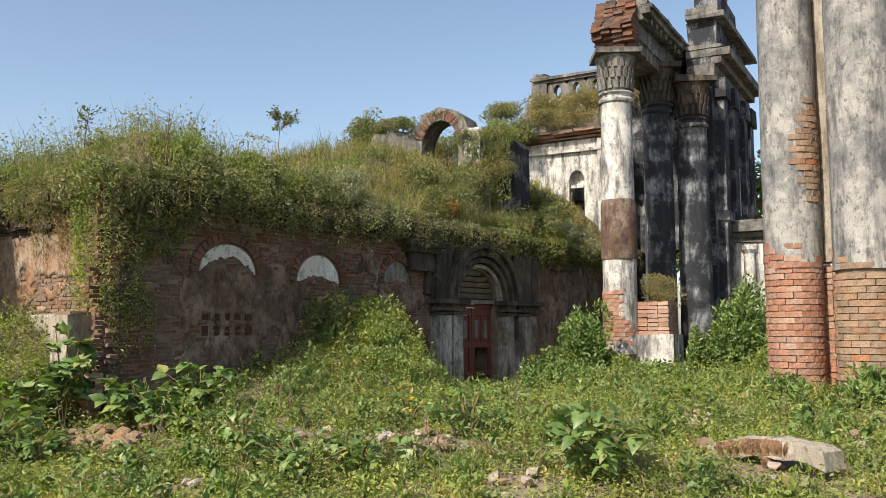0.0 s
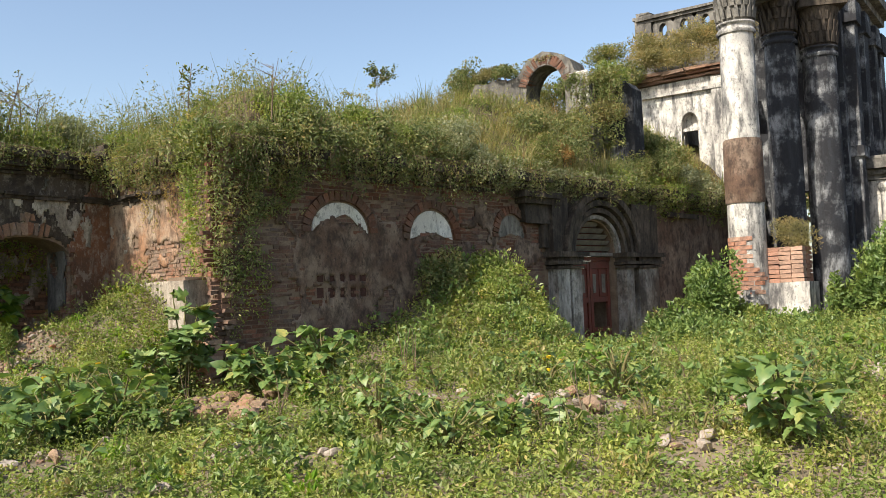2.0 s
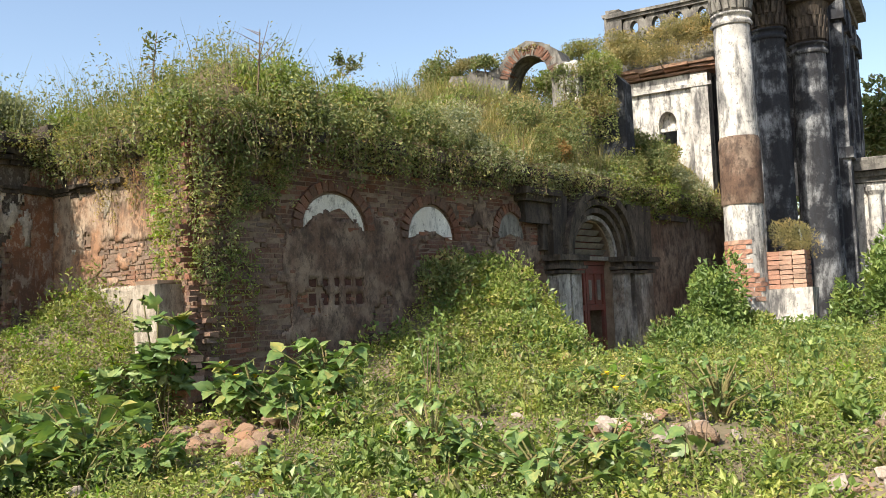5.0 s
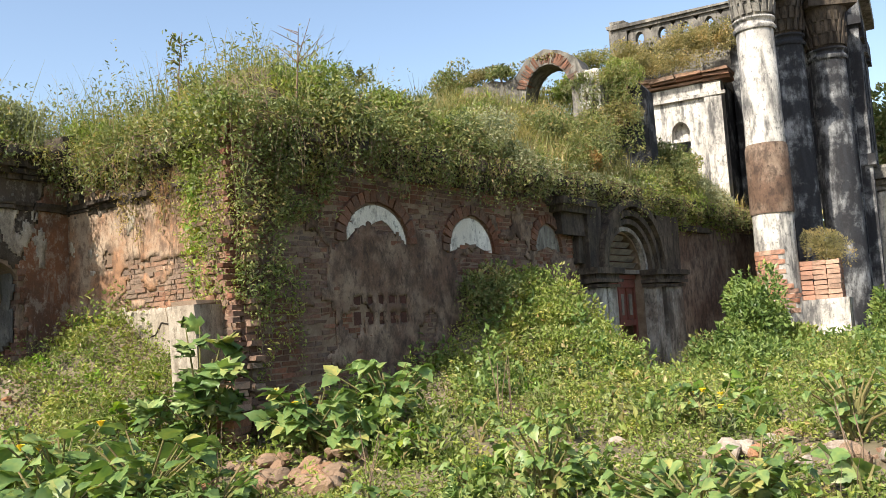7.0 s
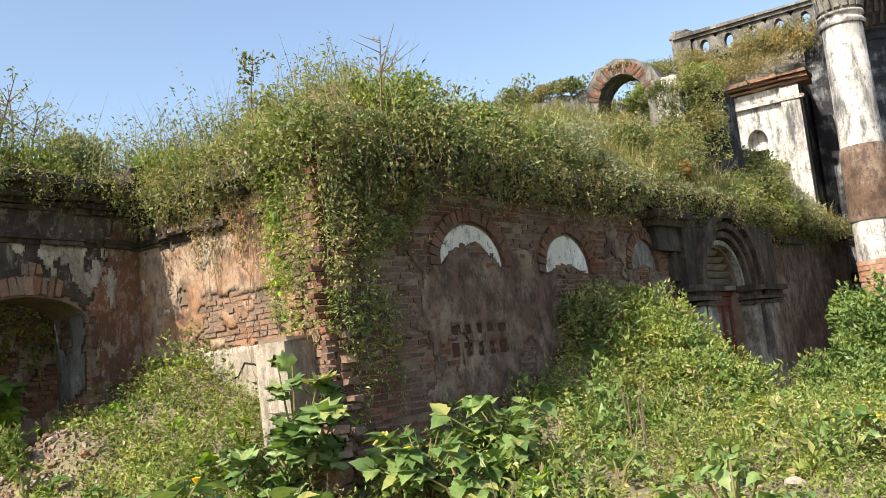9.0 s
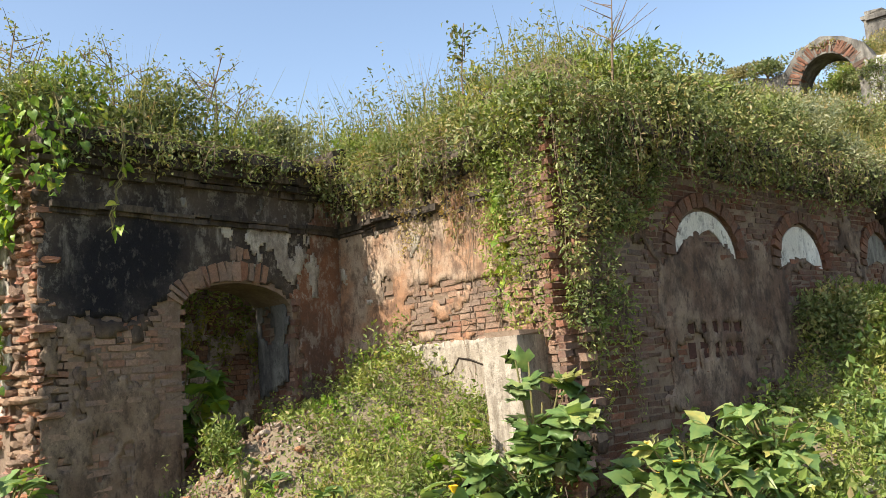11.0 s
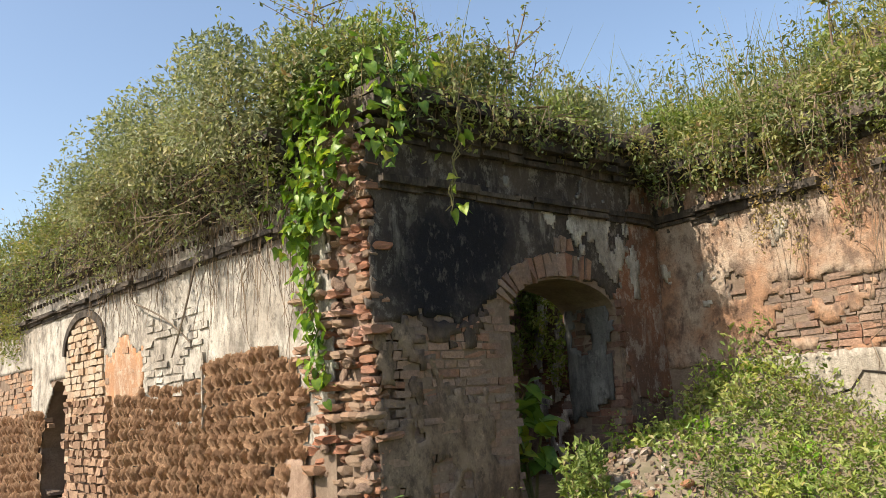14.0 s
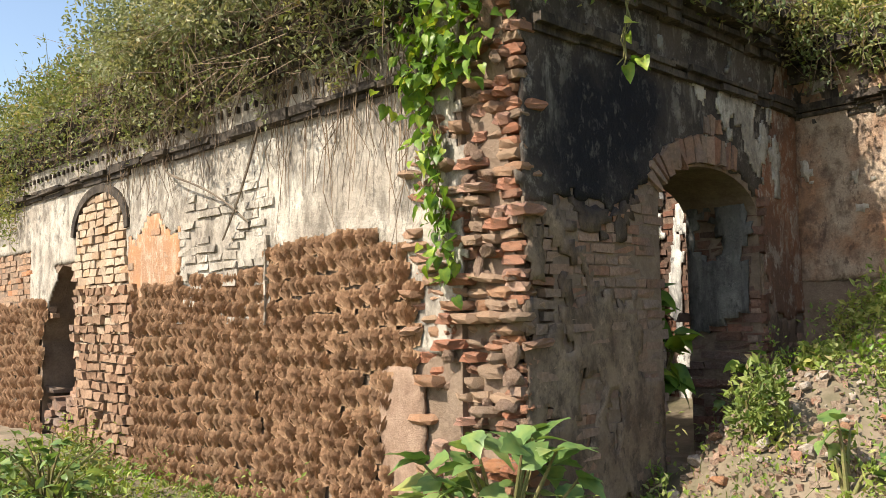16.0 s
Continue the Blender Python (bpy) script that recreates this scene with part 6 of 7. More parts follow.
# bushes on the heap and round the columns
for x, y, rad, n, size, ma_, lab in (
    (-1.15, 14.15, (0.6, 0.55, 0.55), 4200, 0.055, M_COVER, "light green bush on top of the rubble heap"),
    (-1.85, 13.6, (0.5, 0.45, 0.6), 3000, 0.06, M_SHRUB, "dark green bush against the mouldy wall"),
    (-0.95, 13.6, (0.55, 0.5, 0.4), 2400, 0.055, M_COVER, "light green bush on the rubble heap"),
    (-0.9, 12.8, (0.7, 0.6, 0.4), 2600, 0.05, M_COVER, "low green bush on the slope of the heap"),
    (0.35, 12.9, (0.7, 0.6, 0.25), 2000, 0.05, M_GRASS, "low straw-green bush on the slope of the heap"),
    (2.7, 16.9, (0.6, 0.6, 1.15), 3000, 0.10, M_BIGLEAF, "broad-leaved green shrub beside the white column"),
    (2.95, 17.7, (0.5, 0.6, 1.2), 2800, 0.10, M_BIGLEAF, "broad-leaved green shrub beside the white column"),
    (2.2, 16.4, (0.7, 0.5, 0.65), 2400, 0.09, M_BIGLEAF, "broad-leaved green shrub beside the portal"),
    (3.25, 16.9, (0.6, 0.4, 0.45), 1500, 0.085, M_COVER, "green leafy shrub at the foot of the white column"),
    (1.8, 16.9, (0.5, 0.4, 0.55), 1500, 0.08, M_SHRUB, "dark green shrub between the portal and the column"),
    (2.1, 15.6, (0.8, 0.7, 0.5), 2600, 0.09, M_BIGLEAF, "broad-leaved low shrub near the portal"),
    (4.0, 16.2, (0.9, 0.5, 0.3), 1600, 0.09, M_BIGLEAF, "broad-leaved low weeds before the broken pier"),
    (5.9, 17.2, (0.7, 0.6, 1.3), 3600, 0.12, M_BIGLEAF, "tall dark green shrub with broad leaves behind the columns"),
    (5.35, 17.9, (0.35, 0.4, 1.0), 1500, 0.10, M_BIGLEAF, "broad-leaved shrub beside the broken pier"),
    (6.6, 18.0, (0.9, 0.8, 2.1), 5200, 0.12, M_BIGLEAF, "tall dark green shrub with broad leaves behind the columns"),
    (7.8, 18.6, (0.9, 0.8, 1.9), 4600, 0.12, M_BIGLEAF, "tall dark green shrub with broad leaves behind the columns"),
    (6.0, 15.8, (0.8, 0.7, 0.6), 2400, 0.08, M_COVER, "green shrub behind the brick columns"),
    (*uv(1.2, 0.6), (0.22, 0.25, 0.45), 800, 0.05, M_COVER, "yellow-green weed climbing beside the doorway"),
    (4.75, 11.9, (0.5, 0.35, 0.35), 1500, 0.085, M_BIGLEAF, "broad-leaved low weeds at the foot of the brick columns"),
    (4.3, 12.3, (0.5, 0.4, 0.3), 1300, 0.07, M_COVER, "green low weeds at the foot of the brick columns"),
    (5.4, 10.9, (0.45, 0.4, 0.45), 1000, 0.12, M_BIGLEAF, "broad-leaved weed with yellow flowers at the brick column foot"),
    (7.9, 20.4, (0.5, 0.5, 1.0), 1600, 0.08, M_SHRUB, "bush growing on the pedestal"),
):
    bush(0, 0, float(ground_z(x, y)), rad, n, size, ma_, lab, xy=(x, y))
tuft = bush(0, 0, 2.1, (0.5, 0.45, 0.7), 3200, 0.06, M_DRYGRASS, "tuft of dry weeds growing on the broken pier", name="weed_tuft", xy=(4.7, 18.6), ratio=0.25)
# curtains of creeper on the walls
def curtain(m, s0, s1, z0, z1, out, n, size, material, label, seed, ragged=0.5):
    """Creeper that hangs over a wall face, thinning downwards."""
    r = np.random.default_rng(seed)
    s, t = r.uniform(s0, s1, n), r.random(n) ** 1.25
    reach = 1 - ragged * (0.5 + 0.5 * waves(s, s * 0, 0.55, seed))
    z = z1 - (z1 - z0) * t * np.clip(reach, 0.2, 1)
    o = 0.03 + out * r.random(n) * (1 - 0.6 * t) * (0.7 + 0.5 * waves(s, z, 0.35, seed + 1))
    keep = waves(s, z, 0.4, seed + 2, 3) > -0.35
    Q = m(np.stack((s, np.abs(o), z), 1)[keep])
    base = Q.mean(0)
    th = thing("creeper", base[0], base[1], base[2], label, "creeper", "creepers on the ruined walls")
    L = r.uniform(size * 0.6, size * 1.3, len(Q))
    g = Geo()
    leaf_quads(g, Q - base, L, rand_dirs(len(Q), -0.4, r), L * 0.45, r)
    part("foliage", g, material, th)
    for k in range(6):
        g = Geo()
        a = r.uniform(s0, s1)
        pts = [(a + r.normal(0, 0.05), 0.04 + 0.03 * r.random(), z1 - (z1 - z0) * f) for f in (0, 0.25, 0.5, 0.7)]
        tube(g, m(np.array(pts)) - base, 0.006, 0.003, 4)
        part("stem", g, M_TWIG, th)
    return th


curtain(mb, 6.1, 6.9, 1.5, 3.3, 0.4, 2600, 0.07, M_COVER, "leafy creeper hanging on the inner wall of the ruin", 231, 0.4)
curtain(mc, 2.6, 4.5, 1.4, 3.3, 0.35, 3600, 0.07, M_COVER, "leafy creeper hanging on the inner wall of the ruin", 232, 0.5)
curtain(ma, 1.5, 2.7, 4.1, 5.95, 0.3, 4200, 0.055, M_SHRUB, "ivy-like creeper covering the side of the ruined arch", 221, 0.25)
curtain(mS, -0.5, 0.66, 4.0, 6.0, 0.35, 5000, 0.055, M_SHRUB, "ivy-like creeper covering the dark wall stub", 220, 0.2)
CREEP = "curtain of leafy creeper hanging at the broken wall corner"
curtain(m3, 2.15, L3 + 0.1, 1.75, 3.75, 0.36, 5400, 0.042, M_COVER, CREEP, 201, 0.4)
curtain(m3, 2.45, L3 + 0.25, 1.6, 3.6, 0.5, 2000, 0.045, M_GREYSHRUB, CREEP, 202, 0.3)
curtain(m4, 0.1, 0.8, 1.4, 3.7, 0.4, 4600, 0.045, M_SHRUB, CREEP, 203, 0.35)
curtain(mE, -0.1, TH + 0.1, 1.5, 3.7, 0.4, 3000, 0.042, M_COVER, CREEP, 211, 0.3)
curtain(m4, 0.6, 1.45, 2.0, 3.7, 0.42, 5400, 0.045, M_SHRUB, CREEP, 204, 0.7)
curtain(m4, 0.3, 0.95, 0.6, 2.1, 0.2, 700, 0.045, M_COVER, CREEP, 205, 0.7)
curtain(m3, 1.0, 2.2, 2.2, 3.6, 0.16, 1900, 0.04, M_DRYGRASS, "thin dry creeper hanging on the ochre wall", 206, 0.7)
curtain(m3, 0.2, 2.3, 3.0, 3.75, 0.34, 2400, 0.05, M_GRASS, "weedy creeper over the cornice of the ochre wall", 216, 0.7)
curtain(m4, 6.6, 9.6, 2.75, 3.6, 0.5, 3000, 0.055, M_GREYSHRUB, "greyish creeper hanging over the portal arch", 217, 0.8)
curtain(m1, 4.4, 8.45, 2.6, 3.65, 0.62, 9000, 0.042, M_GREYSHRUB, "greyish creeper hanging over the sunlit wall", 207, 0.8)
curtain(m1, 0.3, 2.0, 2.2, 3.6, 0.4, 3000, 0.05, M_GRASS, "green creeper hanging over the far end of the wall", 208, 0.5)
curtain(m4, 9.2, 13.5, 2.5, 3.5, 0.5, 3600, 0.055, M_COVER, "green creeper hanging over the portal cornice", 209, 0.9)
curtain(m4, 1.2, 6.8, 2.95, 3.7, 0.5, 5200, 0.05, M_SHRUB, "dark creeper hanging over the long wall", 210, 0.8)


# ---- broad-leaved plants, with single leaves ----
def leaf_mesh(kind, seed):
    """A toothed or heart-shaped leaf, one metre long, along x, with a folded, drooping blade."""
    r = np.random.default_rng(seed)
    if kind == "toothed":
        t = np.array((0.0, 0.10, 0.22, 0.30, 0.45, 0.52, 0.70, 0.76, 1.0))
        w = np.array((0.0, 0.26, 0.39, 0.33, 0.38, 0.29, 0.25, 0.16, 0.0))
    elif kind == "lobed":
        t = np.array((0.0, -0.15, 0.15, 0.22, 0.55, 0.45, 0.80, 0.66, 1.0))
        w = np.array((0.0, 0.32, 0.56, 0.34, 0.52, 0.28, 0.32, 0.16, 0.0))
    else:
        t = np.array((0.05, -0.10, -0.05, 0.12, 0.30, 0.48, 0.66, 0.84, 1.0))
        w = np.array((0.0, 0.18, 0.34, 0.43, 0.42, 0.35, 0.24, 0.11, 0.0))
    droop = r.uniform(0.2, 0.55)
    mid = np.stack((np.clip(t, 0, 1), np.zeros(9), -droop * np.clip(t, 0, 1) ** 2), 1)
    v, f = list(mid), []
    for sgn in (1, -1):
        ww = w * r.uniform(0.9, 1.1, 9)
        e = np.stack((t, sgn * ww, 0.22 * ww - droop * np.clip(t, 0, 1) ** 2 + r.normal(0, 0.015, 9)), 1)
        o = len(v)
        v += list(e)
        for i in range(8):
            f.append((i, i + 1, o + i + 1, o + i) if sgn > 0 else (i, o + i, o + i + 1, i + 1))
    me = mesh_of("leaf", v, f)
    me.polygons.foreach_set("use_smooth", np.ones(len(me.polygons), bool))
    return me


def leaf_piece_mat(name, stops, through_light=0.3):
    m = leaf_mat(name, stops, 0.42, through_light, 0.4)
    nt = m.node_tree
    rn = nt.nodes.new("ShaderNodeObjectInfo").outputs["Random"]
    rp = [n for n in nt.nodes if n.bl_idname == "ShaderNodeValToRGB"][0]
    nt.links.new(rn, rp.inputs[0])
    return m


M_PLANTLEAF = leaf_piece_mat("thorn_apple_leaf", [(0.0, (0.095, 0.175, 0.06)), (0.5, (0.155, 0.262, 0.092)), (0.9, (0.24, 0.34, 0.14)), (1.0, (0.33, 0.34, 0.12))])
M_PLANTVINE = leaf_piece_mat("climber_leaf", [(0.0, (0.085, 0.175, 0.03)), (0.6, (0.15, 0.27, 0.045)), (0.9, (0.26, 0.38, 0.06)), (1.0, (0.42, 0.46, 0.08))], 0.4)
TOOTHED = [leaf_mesh("toothed", i) for i in range(4)]
LOBED = [leaf_mesh("lobed", i + 9) for i in range(3)]
HEART = [leaf_mesh("heart", i + 20) for i in range(3)]
for me in TOOTHED + LOBED:
    me.materials.append(M_PLANTLEAF)
for me in HEART:
    me.materials.append(M_PLANTVINE)


def plant(x, y, h, spread, n, size, shapes, label, z=None, seed=0, flower=False, name="broad_leaved_plant"):
    r = np.random.default_rng(seed + int(abs(x * 131 + y * 57)))
    z = float(ground_z(x, y)) if z is None else z
    th = thing(name, x, y, z, label, "plant", "broad-leaved plants")
    g = Geo()
    tips = []
    for k in range(max(4, n // 5)):
        a, d = r.uniform(0, 6.283), spread * r.uniform(0.15, 0.9) ** 0.8
        tip = np.array((d * math.cos(a), d * math.sin(a), h * r.uniform(0.5, 1.0) * (1.05 - 0.45 * d / spread)))
        tube(g, [(0, 0, -0.06), tip * (0.4, 0.4, 0.6), tip], 0.014, 0.006, 5)
        tips.append((tip, a))
    part("stem", g, M_STEM, th)
    for k in range(n):
        tip, a = tips[k % len(tips)]
        b = a + r.normal(0, 1.1)
        s = size * r.uniform(0.6, 1.15)
        pt = tip * (r.uniform(0.45, 1.0) if k % 3 else 1.0)
        ob = new("leaf", shapes[int(r.integers(len(shapes)))])
        ob.parent = th
        ob.matrix_basis = pose(*pt, r.normal(0, 24), r.uniform(-45, 32), math.degrees(b)) @ Matrix.Diagonal((s, s, s, 1))
    if flower:
        for k in range(5):
            g = Geo()
            t, a = tips[k % len(tips)]
            lathe(g, [(0.004, t[2] - 0.01), (0.03, t[2] + 0.035)], 7, t[0], t[1])
            part("flower", g, M_FLOWER, th, "small yellow flower")
    return th


DATURA = "leafy green thorn-apple plant among low weeds"
for i, (x, y, h, sp, n, size) in enumerate((
    (1.25, 7.1, 0.62, 0.55, 38, 0.26), (-3.62, 10.3, 0.62, 0.65, 44, 0.28), (-3.0, 10.75, 0.66, 0.6, 44, 0.28), (-3.35, 10.0, 0.48, 0.5, 32, 0.27),
    (0.25, 8.75, 0.55, 0.45, 34, 0.17), (-1.2, 7.5, 0.5, 0.55, 34, 0.22), (-0.75, 7.9, 0.42, 0.45, 24, 0.2), (-1.9, 8.3, 0.55, 0.5, 34, 0.2),
    (-4.5, 8.7, 0.62, 0.6, 40, 0.28), (-5.2, 9.0, 0.66, 0.65, 40, 0.28), (-4.9, 8.2, 0.55, 0.6, 38, 0.28), (-5.8, 8.5, 0.6, 0.65, 36, 0.28), (-4.0, 8.5, 0.42, 0.45, 24, 0.22),
    (-0.4, 9.9, 0.38, 0.4, 26, 0.17), (-4.75, 10.5, 0.42, 0.4, 24, 0.18), (-5.9, 9.9, 0.4, 0.45, 26, 0.2), (-6.5, 9.5, 0.42, 0.45, 26, 0.22),
    (-8.0, 9.35, 0.5, 0.5, 34, 0.21), (-8.45, 9.1, 0.4, 0.45, 24, 0.2), (-11.7, 10.9, 0.55, 0.6, 30, 0.22), (-12.3, 10.6, 0.5, 0.6, 26, 0.22),
    (-8.3, 9.75, 0.85, 0.62, 46, 0.30), (2.3, 8.9, 0.3, 0.4, 20, 0.18), (4.3, 7.5, 0.45, 0.5, 26, 0.22), (0.9, 12.2, 0.5, 0.45, 26, 0.2), (-6.3, 8.9, 0.4, 0.45, 24, 0.22), (-3.0, 8.2, 0.3, 0.35, 18, 0.17), (-2.7, 9.6, 0.35, 0.35, 20, 0.16))):
    plant(x, y, h * 1.1, sp * 0.92, int(n * 3.5), size * (0.64 if size > 0.23 else 0.52), TOOTHED, DATURA, seed=i, flower=i in (1, 9, 13))
rw = np.random.default_rng(909)
wx, wy = scatter(64, -7.5, 5.5, 6.6, 12.5, r=rw)
for i, (x, y) in enumerate(zip(wx, wy)):
    yellow = i % 6 == 0
    plant(x, y, rw.uniform(0.2, 0.42), rw.uniform(0.16, 0.3), 16, rw.uniform(0.09, 0.15), HEART if yellow else TOOTHED, "small yellow-green weed in the low herbs" if yellow else "small leafy weed in the low herbs", seed=i + 60, name="leafy_weed")
cz = uv(2.15, 3.0)
plant(cz[0], cz[1], 1.3, 0.48, 76, 0.25, LOBED, "young tree with large lobed leaves beside the pale pier", seed=5, name="lobed_leaf_sapling")
for i, (u, v, h) in enumerate(((1.62, -0.62, 1.5), (2.2, -1.5, 1.6), (1.2, -1.2, 1.4), (1.75, -0.35, 0.9))):
    p_ = uv(u, v)
    plant(p_[0], p_[1], h, 0.42, 44, 0.2, HEART, "dark green broad-leaved plant growing behind the doorway", seed=i, z=0.75, name="doorway_plant")


def climber(name, m, path, n, size, label, wide, seed):
    """A vine on a wall: stems along a path of (s, n, z), heart-shaped leaves about it."""
    r = np.random.default_rng(seed)
    path = np.array(path, float)
    base = m(path[-1])[0]
    th = thing(name, base[0], base[1], base[2], label, "vine")
    t = np.linspace(0, len(path) - 1, n)
    g = Geo()
    for k in range(3):
        tt = np.linspace(0, len(path) - 1, 14)
        q_ = np.stack([np.interp(tt, np.arange(len(path)), path[:, i]) for i in range(3)], 1) + r.normal(0, 0.02, (14, 3)) * (1, 0.5, 1)
        tube(g, m(q_) - base, 0.007, 0.004, 4)
    part("stem", g, M_STEM, th)
    for k in range(n):
        tt = r.uniform(0, len(path) - 1)
        w = np.interp(tt, np.arange(len(path)), wide)
        c = np.array([np.interp(tt, np.arange(len(path)), path[:, i]) for i in range(3)]) + (r.normal(0, w), abs(r.normal(0.03, 0.04)), r.normal(0, 0.05))
        s = size * r.uniform(0.55, 1.25)
        out = m(c + (0, 1, 0))[0] - m(c)[0]
        az = math.degrees(math.atan2(out[1], out[0])) + r.normal(0, 65)
        ob = new("leaf", HEART[int(r.integers(3))])
        ob.parent = th
        ob.matrix_basis = pose(*(m(c)[0] - base), r.normal(0, 30), r.uniform(-5, 75), az) @ Matrix.Diagonal((s, s, s, 1))
    return th


climber("climbing_vine", m1, [(8.75, 0.12, 3.75), (8.72, 0.14, 3.4), (8.66, 0.1, 3.0), (8.5, 0.08, 2.75)], 430, 0.074, "bright green heart-leaved vine climbing the broken corner", (0.18, 0.26, 0.26, 0.16), 3)
climber("climbing_vine", m1, [(8.5, 0.1, 3.2), (8.45, 0.06, 2.7), (8.52, 0.08, 2.3), (8.56, 0.07, 2.0), (8.6, 0.06, 1.75)], 160, 0.07, "bright green heart-leaved vine hanging down the broken corner", (0.12, 0.08, 0.06, 0.06, 0.05), 4)
climber("climbing_vine", m2, [(0.06, 0.26, 3.85), (0.10, 0.30, 3.5), (0.06, 0.16, 3.15)], 130, 0.072, "bright green heart-leaved vine over the wall corner", (0.2, 0.18, 0.1), 6)
climber("climbing_vine", m2, [(0.62, 0.3, 3.7), (0.58, 0.34, 3.3), (0.5, 0.33, 3.0), (0.48, 0.32, 2.78)], 9, 0.09, "thin dangling vine with a few yellow-green leaves", (0.01, 0.01, 0.03, 0.08), 7)
climber("climbing_vine", m3, [(2.5, 0.1, 3.5), (2.42, 0.1, 3.0), (2.4, 0.08, 2.5), (2.45, 0.08, 1.95)], 90, 0.07, "green vine trailing down the end of the ochre wall", (0.05, 0.04, 0.04, 0.05), 8)
# dry stems hanging on the ochre and the sunlit walls
g = Geo()
for m, s0, s1, z0, z1, n in ((m3, 1.2, 2.2, 3.3, 2.1, 14), (m1, 4.2, 8.4, 3.3, 2.45, 90), (m1, 6.9, 8.5, 3.3, 2.2, 40), (m3, 1.5, 2.3, 2.0, 1.4, 5)):
    for i in range(n):
        s, z = rr.uniform(s0, s1), z0 + rr.uniform(-0.1, 0.2)
        pts = [(s, 0.05, z)]
        for k in range(5):
            pts.append((pts[-1][0] + rr.normal(0, 0.06), 0.04 + abs(rr.normal(0, 0.03)), pts[-1][2] - (z0 - z1) * rr.uniform(0.05, 0.3)))
        tube(g, m(np.array(pts)), 0.005, 0.002, 3)
tagged(part("dry_creeper", g, M_TWIG), "dry leafless creeper stems clinging to the walls", "creeper", kind="stuff")
g = Geo()
for a0, a1, a2, a3 in (((5.35, 0.05, 2.95), (5.25, 0.12, 2.55), (5.9, 0.14, 2.72), (6.6, 0.05, 2.2)), ((6.9, 0.06, 3.3), (6.85, 0.1, 2.8), (6.6, 0.1, 2.4), (6.3, 0.08, 2.1))):
    pts = [np.array(a0) * (1 - t) ** 3 + 3 * np.array(a1) * t * (1 - t) ** 2 + 3 * np.array(a2) * t * t * (1 - t) + np.array(a3) * t ** 3 for t in np.linspace(0, 1, 16)]
    tube(g, m1(np.array(pts)), 0.012, 0.007, 5)
tagged(part("woody_creeper", g, M_BARK), "thick woody creeper stem looping on the white plaster", "creeper")

# fine bare twigs in the grey shrubs over the sunlit wall
g = Geo()
rt = np.random.default_rng(515)
for i in range(420):
    s_, z_ = rt.uniform(4.6, 8.3), rt.uniform(3.0, 3.75)
    a = np.array((s_, rt.uniform(0.1, 0.55), z_))
    d = rt.normal(0, 1, 3) * (0.28, 0.16, 0.22) + (0, 0.12, -0.08)
    tube(g, m1(np.array((a, a + d * 0.5 + rt.normal(0, 0.03, 3), a + d))), 0.003, 0.001, 3)
tagged(part("bare_twigs", g, M_TWIG), "fine bare twigs of the dry shrubs over the sunlit wall", "twigs", kind="stuff")

# ---- sticks and saplings on the skyline ----
def sprig(x, y, z, h, n, size, material, label, lean=(0.05, 0.0), spread=0.1, name="sapling"):
    r = np.random.default_rng(int(abs(x * 70 + y * 31)))
    th = thing(name, x, y, z, label, "sapling")
    g = Geo()
    top = np.array((lean[0] * h, lean[1] * h, h))
    tube(g, [(0, 0, -0.1), top * 0.5 + r.normal(0, 0.02, 3), top], 0.014, 0.004, 5)
    part("stem", g, M_TWIG, th)
    gl = Geo()
    for k in range(9):
        t = r.uniform(0.35, 0.98)
        a = r.uniform(0, 6.283)
        d = np.array((math.cos(a), math.sin(a), r.uniform(0.2, 0.9))) * spread * (1.3 - t)
        b = top * t
        g = Geo()
        tube(g, [b, b + d * 0.6, b + d * 1.3], 0.006, 0.002, 4)
        part("twig", g, M_TWIG, th)
        if n:
            P = b + d * r.uniform(0.3, 1.4, (n, 1)) + r.normal(0, 0.03, (n, 3))
            L = r.uniform(0.6, 1.2, n) * size
            leaf_quads(gl, P, L, rand_dirs(n, 0.2, r), L * 0.5, r)
    if n:
        part("leaves", gl, material, th)
    return th


sprig(*uv(3.35, 1.66), 3.75, 1.08, 16, 0.07, M_SHRUB, "slender leafy sapling standing above the roof weeds", spread=0.22)
sprig(*uv(3.5, 3.15), 3.8, 0.75, 0, 0.0, None, "bare dry twig standing above the roof weeds", (0.1, -0.1), 0.4, name="dry_twig")
sprig(*uv(11.0, -1.4), 5.2, 1.55, 60, 0.09, M_SHRUB, "bushy green sapling on the roof", spread=0.75)
for k in range(9):
    u, v = 0.1 + 0.3 * k, -0.6 - 0.15 * (k % 3)
    sprig(*uv(u, v), 3.95, rr.uniform(0.5, 0.85), 13, 0.045, M_GRASS, "thin leafy twig rising from the roof edge", (rr.normal(0, 0.3), rr.normal(0, 0.3)), 0.35)

# ---- fallen block, stones and rubble ----
def stone_mesh(seed, rough=0.16):
    r = np.random.default_rng(seed)
    bm = bmesh.new()
    bmesh.ops.create_icosphere(bm, subdivisions=2, radius=0.5)
    n = r.normal(0, 1, (7, 3))
    n /= np.linalg.norm(n, axis=1, keepdims=True)
    for v in bm.verts:
        c = np.array(v.co)
        for k in n:
            d = c @ k - 0.24
            if d > 0:
                c = c - k * d * 0.9
        v.co = c * (1 + r.normal(0, rough * 0.25))
    me = bpy.data.meshes.new("stone")
    bm.to_mesh(me)
    bm.free()
    return me


STONES = [stone_mesh(i) for i in range(6)]
STONES_B = [stone_mesh(i + 20) for i in range(4)]
for me in STONES:
    me.materials.append(M_STONE)
for me in STONES_B:
    me.materials.append(M_PBRICK1)
rs = np.random.default_rng(77)


